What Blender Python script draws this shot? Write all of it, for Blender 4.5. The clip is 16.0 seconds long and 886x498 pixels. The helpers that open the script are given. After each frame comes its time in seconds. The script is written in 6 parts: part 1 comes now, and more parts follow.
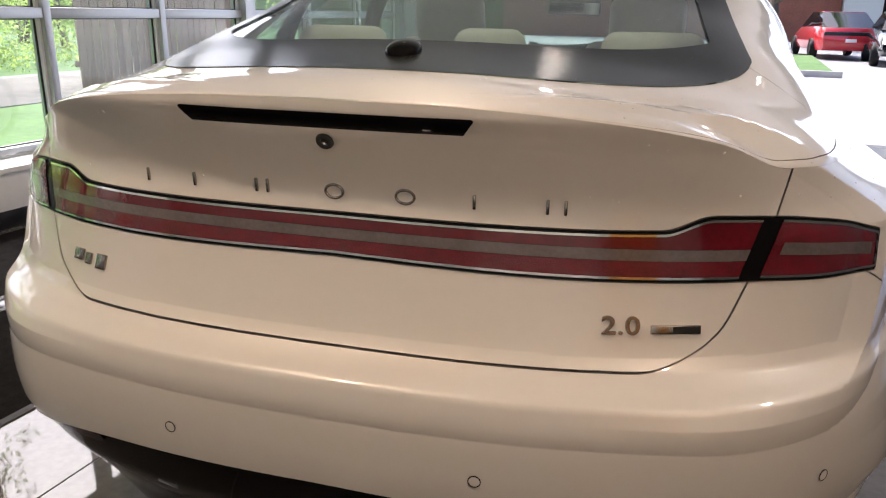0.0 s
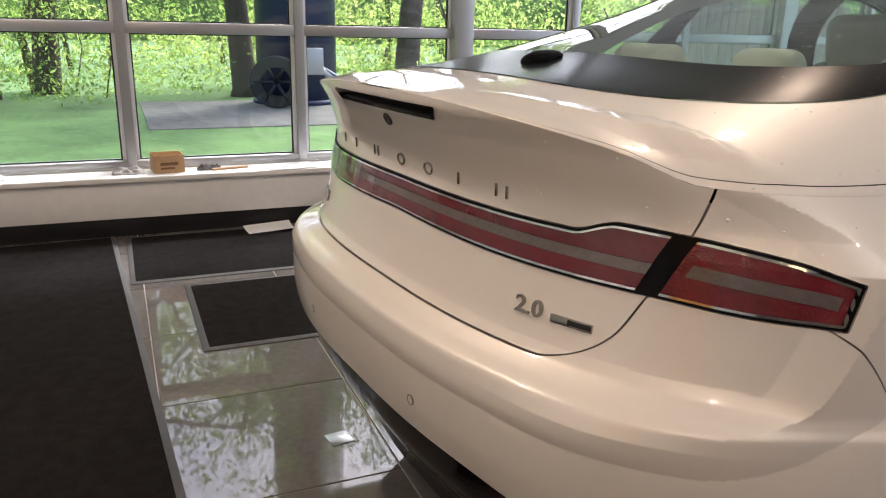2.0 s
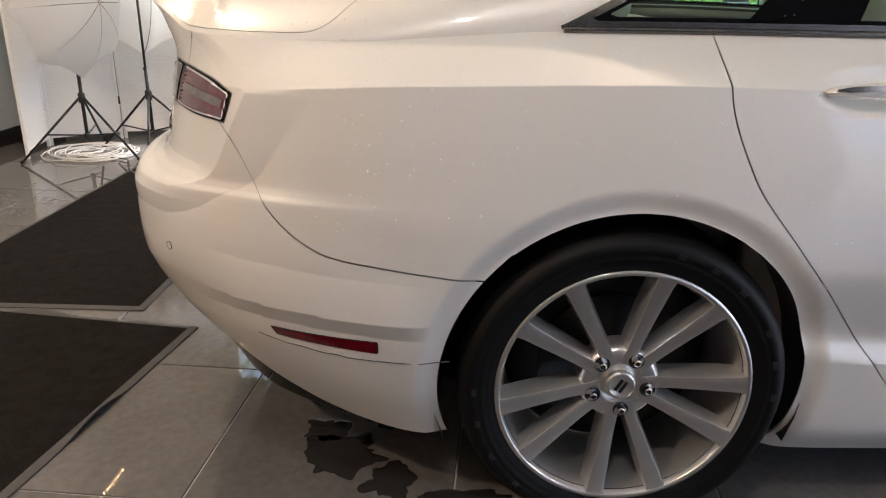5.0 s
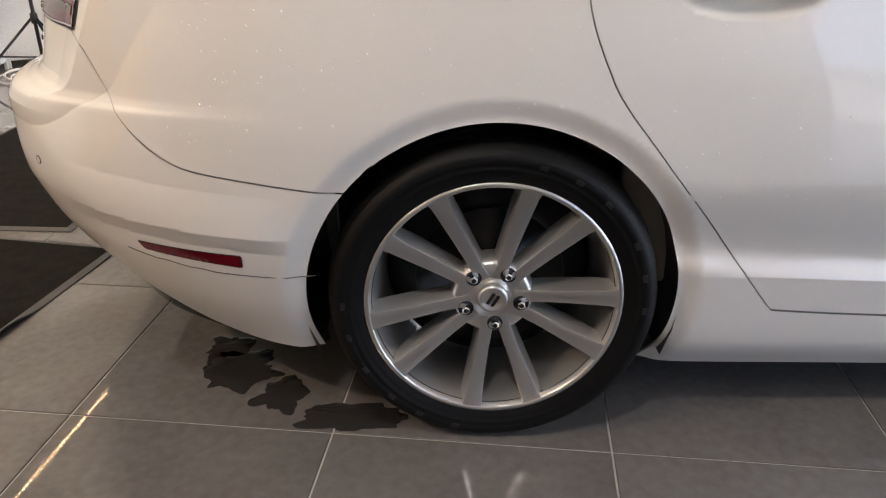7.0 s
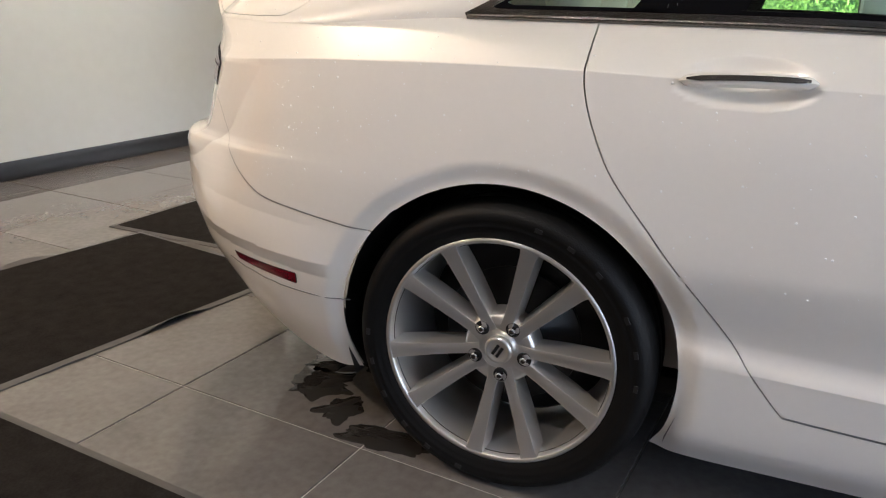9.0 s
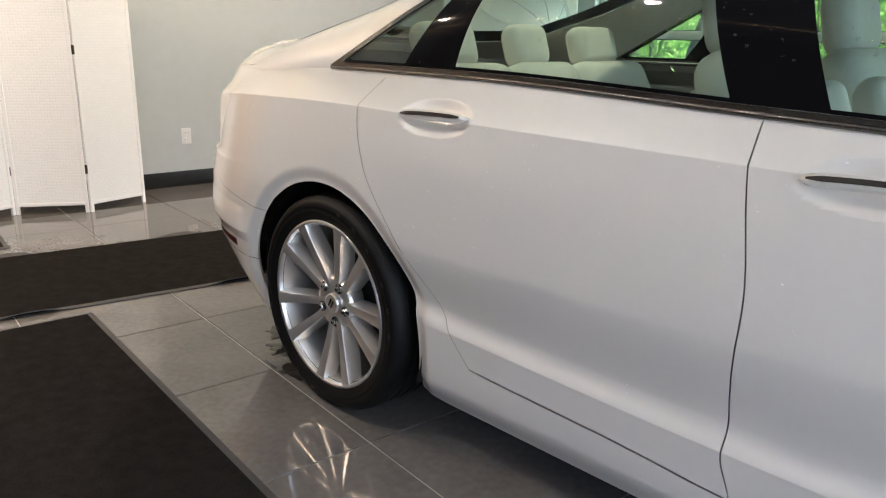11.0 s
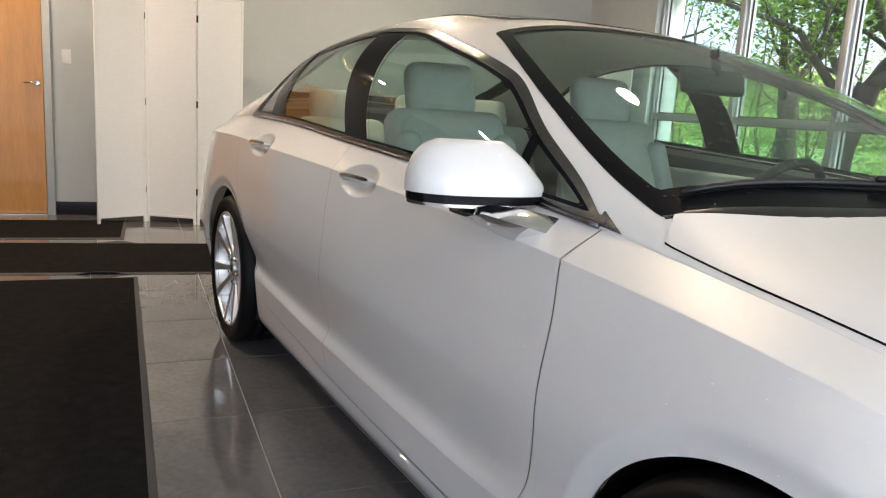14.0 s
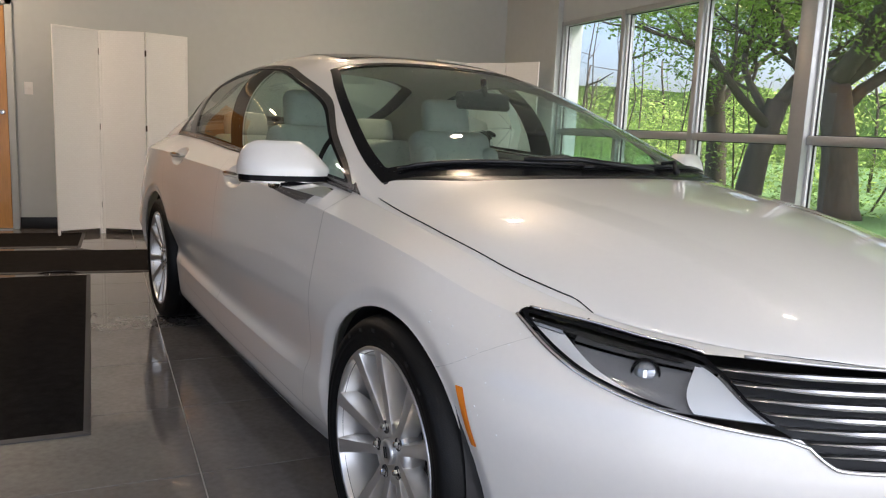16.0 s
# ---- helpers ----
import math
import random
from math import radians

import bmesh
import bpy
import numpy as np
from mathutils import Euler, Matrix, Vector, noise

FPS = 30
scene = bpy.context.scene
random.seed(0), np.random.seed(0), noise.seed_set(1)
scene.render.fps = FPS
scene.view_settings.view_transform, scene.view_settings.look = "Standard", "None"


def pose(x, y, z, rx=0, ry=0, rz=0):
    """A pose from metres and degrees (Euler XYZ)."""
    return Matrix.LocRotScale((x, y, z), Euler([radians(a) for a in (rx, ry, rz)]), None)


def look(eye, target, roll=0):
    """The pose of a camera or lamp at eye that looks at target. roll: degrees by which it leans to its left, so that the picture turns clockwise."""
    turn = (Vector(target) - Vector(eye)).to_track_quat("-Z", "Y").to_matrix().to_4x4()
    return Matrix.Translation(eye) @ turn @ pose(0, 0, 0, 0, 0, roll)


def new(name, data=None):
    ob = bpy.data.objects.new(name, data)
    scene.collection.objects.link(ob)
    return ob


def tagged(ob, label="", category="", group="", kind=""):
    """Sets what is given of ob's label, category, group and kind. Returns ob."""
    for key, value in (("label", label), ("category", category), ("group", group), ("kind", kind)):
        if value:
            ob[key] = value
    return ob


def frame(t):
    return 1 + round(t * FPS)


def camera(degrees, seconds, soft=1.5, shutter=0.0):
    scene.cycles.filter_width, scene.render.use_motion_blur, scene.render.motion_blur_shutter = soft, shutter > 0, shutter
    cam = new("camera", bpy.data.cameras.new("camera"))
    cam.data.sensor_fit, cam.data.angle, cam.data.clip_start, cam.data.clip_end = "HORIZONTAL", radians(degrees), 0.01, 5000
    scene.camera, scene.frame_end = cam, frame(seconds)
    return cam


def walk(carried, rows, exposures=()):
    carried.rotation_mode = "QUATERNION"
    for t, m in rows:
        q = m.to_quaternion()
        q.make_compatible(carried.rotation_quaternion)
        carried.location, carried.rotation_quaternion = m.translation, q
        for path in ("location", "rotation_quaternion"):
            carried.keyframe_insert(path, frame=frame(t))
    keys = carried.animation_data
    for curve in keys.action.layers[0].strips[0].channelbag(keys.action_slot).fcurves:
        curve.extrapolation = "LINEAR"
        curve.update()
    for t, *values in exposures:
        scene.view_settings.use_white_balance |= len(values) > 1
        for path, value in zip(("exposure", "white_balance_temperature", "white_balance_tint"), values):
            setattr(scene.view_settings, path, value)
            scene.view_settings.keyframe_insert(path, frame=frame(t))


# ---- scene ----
cam = camera(60.9, 16.0, soft=1.15)
PATH = [
    (0, (0.652, -1.963, 1.206), (-0.055, -0.191, 0.605), 1.0),
    (0.5, (0.84, -1.827, 1.2), (-0.196, -0.229, 0.592), 0.9),
    (1, (1.088, -1.72, 1.195), (-0.275, -0.391, 0.583), 1.3),
    (1.5, (1.285, -1.667, 1.175), (-0.296, -0.598, 0.579), 1.6),
    (2, (1.453, -1.526, 1.199), (-0.308, -0.765, 0.634), 1.3),
    (2.5, (1.642, -1.317, 1.232), (-0.235, -0.881, 0.696), 1.1),
    (3, (1.862, -1.174, 1.22), (-0.058, -0.96, 0.702), 0.9),
    (3.5, (1.997, -0.941, 1.209), (0.068, -0.876, 0.686), 0.9),
    (4, (2.136, -0.691, 1.206), (0.216, -0.739, 0.648), 0.8),
    (4.5, (2.268, -0.455, 1.166), (0.369, -0.578, 0.55), 0.8),
    (5, (2.265, -0.165, 1.113), (0.389, -0.337, 0.439), 0.6),
    (5.2, (2.264, -0.05, 1.09), (0.4, -0.234, 0.39), 0.5),
    (7.3, (2.221, 0.137, 1.071), (0.434, -0.065, 0.196), 0.1),
    (7.5, (2.219, 0.169, 1.061), (0.435, -0.086, 0.194), 0.1),
    (8, (2.221, 0.288, 1.029), (0.426, -0.129, 0.251), 0.8),
    (8.2, (2.253, 0.342, 1.018), (0.461, -0.158, 0.283), 1.0),
    (10.3, (2.096, 1.507, 1.138), (0.796, 0.098, 0.568), 0.6),
    (10.5, (2.047, 1.642, 1.129), (0.775, 0.205, 0.567), 0.7),
    (11, (1.973, 1.964, 1.122), (0.764, 0.466, 0.578), 1.0),
    (11.5, (1.904, 2.258, 1.147), (0.753, 0.709, 0.62), 1.3),
    (12, (1.721, 2.505, 1.139), (0.628, 0.905, 0.644), 1.9),
    (12.5, (1.631, 2.768, 1.137), (0.619, 1.105, 0.677), 1.9),
    (13, (1.527, 3.025, 1.147), (0.569, 1.323, 0.716), 2.2),
    (13.5, (1.374, 3.276, 1.139), (0.518, 1.513, 0.738), 3.4),
    (14, (1.307, 3.534, 1.121), (0.541, 1.725, 0.75), 3.7),
    (14.5, (1.22, 3.817, 1.118), (0.496, 1.986, 0.769), 3.4),
    (15, (1.166, 4.077, 1.125), (0.445, 2.242, 0.788), 3.1),
    (15.5, (1.192, 4.319, 1.12), (0.438, 2.495, 0.799), 3.0),
    (16, (1.192, 4.534, 1.115), (0.367, 2.739, 0.804), 2.6),
]
walk(cam, [(t, look(eye, target, roll)) for t, eye, target, roll in PATH],
     [(0, 1.7, 6050, 17), (1.5, 1.82, 5750, 16), (2.5, 1.87, 6150, 18), (3.5, 1.88, 6250, 19), (5, 2.4, 5900, 13), (7.5, 2.75, 5900, 12), (11, 2.6, 5850, 10), (13.5, 2.3, 5950, 10), (16, 1.57, 6200, 13)])

# ---- light ----
world = bpy.data.worlds.new("sky")
scene.world = world
world.use_nodes = True
wn = world.node_tree.nodes
sky = wn.new("ShaderNodeTexSky")
sky.sky_type, sky.sun_disc, sky.sun_elevation, sky.sun_rotation = "NISHITA", False, radians(50), radians(309)
sky.dust_density, sky.air_density = 5.0, 0.7
wn["Background"].inputs["Strength"].default_value = 0.15
world.node_tree.links.new(sky.outputs[0], wn["Background"].inputs["Color"])
sun = new("sun", bpy.data.lights.new("sun", "SUN"))
sun.data.energy, sun.data.angle, sun.data.color = 1.4, radians(12), (1, 0.95, 0.88)
sun.matrix_world = look((0, 0, 0), (0.55, -0.45, -1.0))


# ---- materials ----
def mat(name, color, rough=0.5, metal=0.0, vary=0.0, scale=20.0, bump=0.0, bscale=200.0, coat=0.0, trans=0.0, ior=1.45,
        alpha=1.0, emit=0.0, random_tone=0.0, rough_vary=0.0, stretch=(1, 1, 1)):
    """A surface with its colour, two scales of variation and fine relief."""
    m = bpy.data.materials.new(name)
    m.use_nodes = True
    n, l = m.node_tree.nodes, m.node_tree.links
    b = n["Principled BSDF"]
    rgb = (*color, 1.0)
    b.inputs["Base Color"].default_value = rgb
    b.inputs["Roughness"].default_value = rough
    b.inputs["Metallic"].default_value = metal
    b.inputs["IOR"].default_value = ior
    b.inputs["Alpha"].default_value = alpha
    b.inputs["Coat Weight"].default_value = coat
    b.inputs["Coat Roughness"].default_value = 0.03
    b.inputs["Transmission Weight"].default_value = trans
    if emit:
        b.inputs["Emission Color"].default_value = rgb
        b.inputs["Emission Strength"].default_value = emit
    tc = n.new("ShaderNodeTexCoord")
    mp = n.new("ShaderNodeMapping")
    mp.inputs["Scale"].default_value = stretch
    l.new(tc.outputs["Object"], mp.inputs["Vector"])
    if vary or random_tone:
        big, fine = n.new("ShaderNodeTexNoise"), n.new("ShaderNodeTexNoise")
        big.inputs["Scale"].default_value, fine.inputs["Scale"].default_value = scale * 0.12, scale
        big.inputs["Detail"].default_value, fine.inputs["Detail"].default_value = 4, 6
        add = n.new("ShaderNodeMath")
        add.operation = "ADD"
        for tex, socket in ((big, 0), (fine, 1)):
            l.new(mp.outputs[0], tex.inputs["Vector"])
            l.new(tex.outputs["Fac"], add.inputs[socket])
        ran = n.new("ShaderNodeMapRange")
        ran.inputs["From Min"].default_value, ran.inputs["From Max"].default_value = 0.6, 1.4
        ran.inputs["To Min"].default_value, ran.inputs["To Max"].default_value = 1 - vary, 1 + vary
        l.new(add.outputs[0], ran.inputs["Value"])
        out = ran.outputs[0]
        if random_tone:
            info, rr = n.new("ShaderNodeObjectInfo"), n.new("ShaderNodeMapRange")
            rr.inputs["To Min"].default_value, rr.inputs["To Max"].default_value = 1 - random_tone, 1 + random_tone
            l.new(info.outputs["Random"], rr.inputs["Value"])
            mul = n.new("ShaderNodeMath")
            mul.operation = "MULTIPLY"
            l.new(out, mul.inputs[0]), l.new(rr.outputs[0], mul.inputs[1])
            out = mul.outputs[0]
        hsv = n.new("ShaderNodeHueSaturation")
        hsv.inputs["Color"].default_value = rgb
        l.new(out, hsv.inputs["Value"])
        l.new(hsv.outputs[0], b.inputs["Base Color"])
    if rough_vary:
        rt, rm = n.new("ShaderNodeTexNoise"), n.new("ShaderNodeMapRange")
        rt.inputs["Scale"].default_value, rt.inputs["Detail"].default_value = scale * 0.2, 5
        rm.inputs["To Min"].default_value, rm.inputs["To Max"].default_value = max(0.0, rough - rough_vary), rough + rough_vary
        l.new(mp.outputs[0], rt.inputs["Vector"]), l.new(rt.outputs["Fac"], rm.inputs["Value"])
        l.new(rm.outputs[0], b.inputs["Roughness"])
    if bump:
        bt, bn = n.new("ShaderNodeTexNoise"), n.new("ShaderNodeBump")
        bt.inputs["Scale"].default_value, bt.inputs["Detail"].default_value = bscale, 4
        bn.inputs["Strength"].default_value, bn.inputs["Distance"].default_value = bump, 0.002
        l.new(mp.outputs[0], bt.inputs["Vector"]), l.new(bt.outputs["Fac"], bn.inputs["Height"])
        l.new(bn.outputs[0], b.inputs["Normal"])
    return m


M_PAINT = mat("pearl_paint", (0.81, 0.78, 0.73), 0.42, 0.13, vary=0.015, scale=600, coat=1.0, bump=0.02, bscale=900)
M_BLACK = mat("black_trim", (0.012, 0.012, 0.013), 0.32, vary=0.2, scale=60)
M_PIANO = mat("gloss_black", (0.006, 0.006, 0.007), 0.06, ior=1.18)
M_FRIT = mat("ceramic_black", (0.006, 0.006, 0.007), 0.2, ior=1.18)
M_RUBBER = mat("tyre_rubber", (0.004, 0.004, 0.004), 0.55, vary=0.3, scale=40, bump=0.3, bscale=300, ior=1.3)
M_SIDEMARK = mat("raised_rubber_mark", (0.014, 0.014, 0.014), 0.45, vary=0.2, scale=40)
M_PLASTIC = mat("grey_black_plastic", (0.02, 0.02, 0.021), 0.5, vary=0.25, scale=50, bump=0.3, bscale=800)
M_BADGE = mat("grey_chrome", (0.40, 0.38, 0.36), 0.2, 1.0, vary=0.2, scale=200)
M_SEAM = mat("shadow_joint", (0.10, 0.095, 0.09), 0.6)
M_SATIN = mat("satin_chrome", (0.62, 0.62, 0.62), 0.28, 1.0)
M_CHROME = mat("chrome", (0.82, 0.82, 0.82), 0.07, 1.0)
M_DARKCHROME = mat("wet_dark_chrome", (0.17, 0.16, 0.155), 0.2, 1.0, vary=0.2, scale=120, bump=0.5, bscale=400)
M_ALLOY = mat("polished_alloy", (0.70, 0.685, 0.66), 0.28, 0.82)
M_ALLOY_DARK = mat("alloy_barrel", (0.5, 0.49, 0.47), 0.32, 1.0, vary=0.1, scale=50)


def glass_mat(name, color, ior=1.5, gloss=(1, 1, 1)):
    """Thin glass: light goes straight through, tinted, and the surface mirrors by its Fresnel curve."""
    m = bpy.data.materials.new(name)
    m.use_nodes = True
    n, l = m.node_tree.nodes, m.node_tree.links
    n.remove(n["Principled BSDF"])
    tr, gl, mx, lw = n.new("ShaderNodeBsdfTransparent"), n.new("ShaderNodeBsdfGlossy"), n.new("ShaderNodeMixShader"), n.new("ShaderNodeLayerWeight")
    pw, ma = n.new("ShaderNodeMath"), n.new("ShaderNodeMath")
    pw.operation, ma.operation = "POWER", "MULTIPLY_ADD"
    f0 = ((ior - 1) / (ior + 1)) ** 2
    tr.inputs["Color"].default_value, gl.inputs["Color"].default_value, gl.inputs["Roughness"].default_value = (*color, 1), (*gloss, 1), 0.0
    lw.inputs["Blend"].default_value, pw.inputs[1].default_value = 0.5, 4.5
    ma.inputs[1].default_value, ma.inputs[2].default_value = 0.85 - f0, f0 * 1.1
    l.new(lw.outputs["Facing"], pw.inputs[0]), l.new(pw.outputs[0], ma.inputs[0])
    l.new(ma.outputs[0], mx.inputs[0]), l.new(tr.outputs[0], mx.inputs[1]), l.new(gl.outputs[0], mx.inputs[2])
    l.new(mx.outputs[0], n["Material Output"].inputs["Surface"])
    return m


M_GLASS = glass_mat("car_glass", (0.68, 0.81, 0.76))
M_RED = mat("red_lens", (0.115, 0.001, 0.008), 0.12, vary=0.25, scale=120, coat=1.0)
M_REDTILE = mat("red_lens_ribbed", (0.14, 0.002, 0.011), 0.15, vary=0.35, scale=300, coat=1.0, bump=0.8, bscale=500)
M_LENSGREY = mat("grey_lens", (0.125, 0.105, 0.105), 0.2, vary=0.25, scale=160, coat=1.0)
M_AMBER = mat("amber_lens", (0.85, 0.25, 0.02), 0.2, coat=1.0, vary=0.1, scale=200)
M_CLEAR = glass_mat("clear_lens", (0.94, 0.95, 0.96), 1.35)
M_SILVER = mat("lamp_reflector", (0.78, 0.79, 0.80), 0.3, 0.3)
M_LEATHER = mat("cream_leather", (0.66, 0.63, 0.58), 0.5, vary=0.07, scale=30, bump=0.4, bscale=350)
M_DASH = mat("dark_dashboard", (0.03, 0.028, 0.027), 0.55, vary=0.2, scale=60, bump=0.3, bscale=500)
M_TILE = mat("porcelain_tile", (0.140, 0.130, 0.123), 0.03, vary=0.22, scale=25, random_tone=0.07, rough_vary=0.02, bump=0.003, bscale=60, coat=0.12)
M_GROUT = mat("grout", (0.42, 0.40, 0.38), 0.8, vary=0.2, scale=90, bump=0.3)
M_WALL = mat("painted_wall", (0.51, 0.535, 0.53), 0.6, vary=0.035, scale=14, bump=0.15, bscale=260)
M_DARKWALL = mat("unseen_dark_wall", (0.085, 0.080, 0.078), 0.6, vary=0.06, scale=14, bump=0.15, bscale=260)
M_CEIL = mat("ceiling_board", (0.66, 0.655, 0.64), 0.8, vary=0.05, scale=30, bump=0.3)
M_FRAME = mat("anodised_frame", (0.42, 0.43, 0.44), 0.38, 0.55, vary=0.05, scale=40)
M_ALUBEAD = mat("bright_aluminium", (0.72, 0.73, 0.74), 0.35, 0.25, vary=0.05, scale=40)
M_WHITEWOOD = mat("white_sill", (0.78, 0.77, 0.75), 0.4, vary=0.05, scale=20)
M_BASE = mat("black_baseboard", (0.014, 0.014, 0.015), 0.3, vary=0.2, scale=40)
M_MAT = mat("charcoal_carpet", (0.0185, 0.0170, 0.0162), 0.95, ior=1.06, vary=0.35, scale=160, bump=1.0, bscale=900)
M_MATEDGE = mat("mat_rubber_edge", (0.06, 0.058, 0.057), 0.6, vary=0.15, scale=60)
M_PANE = glass_mat("window_pane", (0.97, 0.99, 0.98), 1.35)
M_DOOR = mat("oak_veneer", (0.56, 0.27, 0.07), 0.38, vary=0.16, scale=16, stretch=(6, 6, 0.5), coat=0.3)
M_GRASS = mat("lawn_grass", (0.115, 0.215, 0.06), 0.9, vary=0.4, scale=14, bump=1.0, bscale=90)
M_CONCRETE = mat("concrete", (0.42, 0.40, 0.37), 0.85, vary=0.14, scale=9, bump=0.5, bscale=120)
M_ASPHALT = mat("pale_asphalt", (0.30, 0.30, 0.295), 0.85, vary=0.18, scale=20, bump=0.5, bscale=200)
M_BARK = mat("bark", (0.11, 0.085, 0.065), 0.9, vary=0.4, scale=22, bump=1.0, bscale=60, stretch=(1, 1, 0.3))
M_BLUE = mat("navy_steel", (0.018, 0.032, 0.085), 0.4, vary=0.15, scale=10)


def leaf_mat(name, color):
    m = mat(name, color, 0.6)
    n, l = m.node_tree.nodes, m.node_tree.links
    b = n["Principled BSDF"]
    geo, hsv, mr = n.new("ShaderNodeNewGeometry"), n.new("ShaderNodeHueSaturation"), n.new("ShaderNodeMapRange")
    mr.inputs["To Min"].default_value, mr.inputs["To Max"].default_value = 0.55, 1.5
    hsv.inputs["Color"].default_value = (*color, 1)
    l.new(geo.outputs["Random Per Island"], mr.inputs["Value"])
    l.new(mr.outputs[0], hsv.inputs["Value"])
    l.new(hsv.outputs[0], b.inputs["Base Color"])
    tr, mix, out = n.new("ShaderNodeBsdfTranslucent"), n.new("ShaderNodeMixShader"), n["Material Output"]
    l.new(hsv.outputs[0], tr.inputs["Color"])
    mix.inputs[0].default_value = 0.58
    l.new(b.outputs[0], mix.inputs[1]), l.new(tr.outputs[0], mix.inputs[2]), l.new(mix.outputs[0], out.inputs["Surface"])
    return m


M_LEAF = leaf_mat("fresh_leaf", (0.24, 0.36, 0.08))
M_LEAF2 = leaf_mat("yellow_green_leaf", (0.42, 0.52, 0.15))


# ---- mesh helpers ----
def mesh_of(name, bm, material, smooth=None):
    """A mesh datablock from a bmesh; smooth: the angle in degrees under which edges are shaded round."""
    if smooth is not None:
        for f in bm.faces:
            f.smooth = True
        lim = radians(smooth)
        for e in bm.edges:
            if len(e.link_faces) == 2 and e.calc_face_angle(0) > lim:
                e.smooth = False
    me = bpy.data.meshes.new(name)
    bm.to_mesh(me)
    bm.free()
    me.materials.append(material)
    return me


def part(name, bm, material, parent=None, label="", smooth=35):
    ob = new(name, mesh_of(name, bm, material, smooth) if isinstance(bm, bmesh.types.BMesh) else bm)
    if parent is not None:
        ob.parent = parent
    return tagged(ob, label)


def thing(name, label, category, group="", m=None, kind=""):
    ob = new(name)
    ob.empty_display_size = 0.1
    if m is not None:
        ob.matrix_world = m
    return tagged(ob, label, category, group, kind)


def box(bm, x0, y0, z0, x1, y1, z1, bevel=0.0, seg=2, m=None):
    """A box between two corners, with rounded edges."""
    r = bmesh.ops.create_cube(bm, size=1.0)
    vs = r["verts"]
    for v in vs:
        v.co = Vector((x0 + (v.co.x + 0.5) * (x1 - x0), y0 + (v.co.y + 0.5) * (y1 - y0), z0 + (v.co.z + 0.5) * (z1 - z0)))
    if bevel:
        es = list({e for v in vs for e in v.link_edges})
        r = bmesh.ops.bevel(bm, geom=es, offset=bevel, segments=seg, affect="EDGES", profile=0.5)
        vs = list({v for f in r["faces"] for v in f.verts} | {v for v in vs if v.is_valid})
    if m is not None:
        bmesh.ops.transform(bm, matrix=m, verts=vs)
    return bm


def boxed(x0, y0, z0, x1, y1, z1, bevel=0.004, seg=2, m=None):
    return box(bmesh.new(), x0, y0, z0, x1, y1, z1, bevel, seg, m)


def tube(bm, pts, r, seg=10, cap=True):
    """A round bar along points; r: one radius or one for each point."""
    pts = [Vector(p) for p in pts]
    rs = r if isinstance(r, (list, tuple)) else [r] * len(pts)
    rings, up = [], None
    for i, p in enumerate(pts):
        d = (pts[min(i + 1, len(pts) - 1)] - pts[max(i - 1, 0)]).normalized()
        if up is None or abs(up.dot(d)) > 0.95:
            up = d.orthogonal().normalized()
        a = (up - d * up.dot(d)).normalized()
        up, b = a, d.cross(a)
        rings.append([bm.verts.new(p + (a * math.cos(2 * math.pi * k / seg) + b * math.sin(2 * math.pi * k / seg)) * rs[i]) for k in range(seg)])
    for a, b in zip(rings, rings[1:]):
        for k in range(seg):
            bm.faces.new((a[k], a[(k + 1) % seg], b[(k + 1) % seg], b[k]))
    if cap:
        bm.faces.new(rings[0][::-1]), bm.faces.new(rings[-1])
    return bm


def tubed(pts, r, seg=10):
    return tube(bmesh.new(), pts, r, seg)


def lathe(bm, profile, seg=48, axis="z", m=None):
    """Turns (radius, height) pairs round an axis."""
    rings, made = [], []
    for r, h in profile:
        ring = []
        for k in range(seg):
            a = 2 * math.pi * k / seg
            co = (r * math.cos(a), r * math.sin(a), h) if axis == "z" else (h, r * math.cos(a), r * math.sin(a))
            ring.append(bm.verts.new(co))
        rings.append(ring), made.extend(ring)
    for a, b in zip(rings, rings[1:]):
        for k in range(seg):
            bm.faces.new((a[k], a[(k + 1) % seg], b[(k + 1) % seg], b[k]))
    if m is not None:
        bmesh.ops.transform(bm, matrix=m, verts=made)
    return bm


def lathed(profile, seg=48, axis="z", m=None):
    return lathe(bmesh.new(), profile, seg, axis, m)


def pchip(xs, ys):
    """A smooth curve through nodes that does not overshoot, for arrays."""
    xs, ys = np.array(xs, float), np.array(ys, float)
    h, d = np.diff(xs), np.diff(ys) / np.diff(xs)
    m = np.zeros(len(xs))
    m[0], m[-1] = d[0], d[-1]
    for i in range(1, len(xs) - 1):
        if d[i - 1] * d[i] > 0:
            a, b = 2 * h[i] + h[i - 1], h[i] + 2 * h[i - 1]
            m[i] = (a + b) / (a / d[i - 1] + b / d[i])

    def f(x):
        x = np.clip(np.asarray(x, float), xs[0], xs[-1])
        i = np.clip(np.searchsorted(xs, x, "right") - 1, 0, len(xs) - 2)
        t = (x - xs[i]) / h[i]
        return ((1 + 2 * t) * (1 - t) ** 2 * ys[i] + t * (1 - t) ** 2 * h[i] * m[i] + t * t * (3 - 2 * t) * ys[i + 1] + t * t * (t - 1) * h[i] * m[i + 1])
    return f


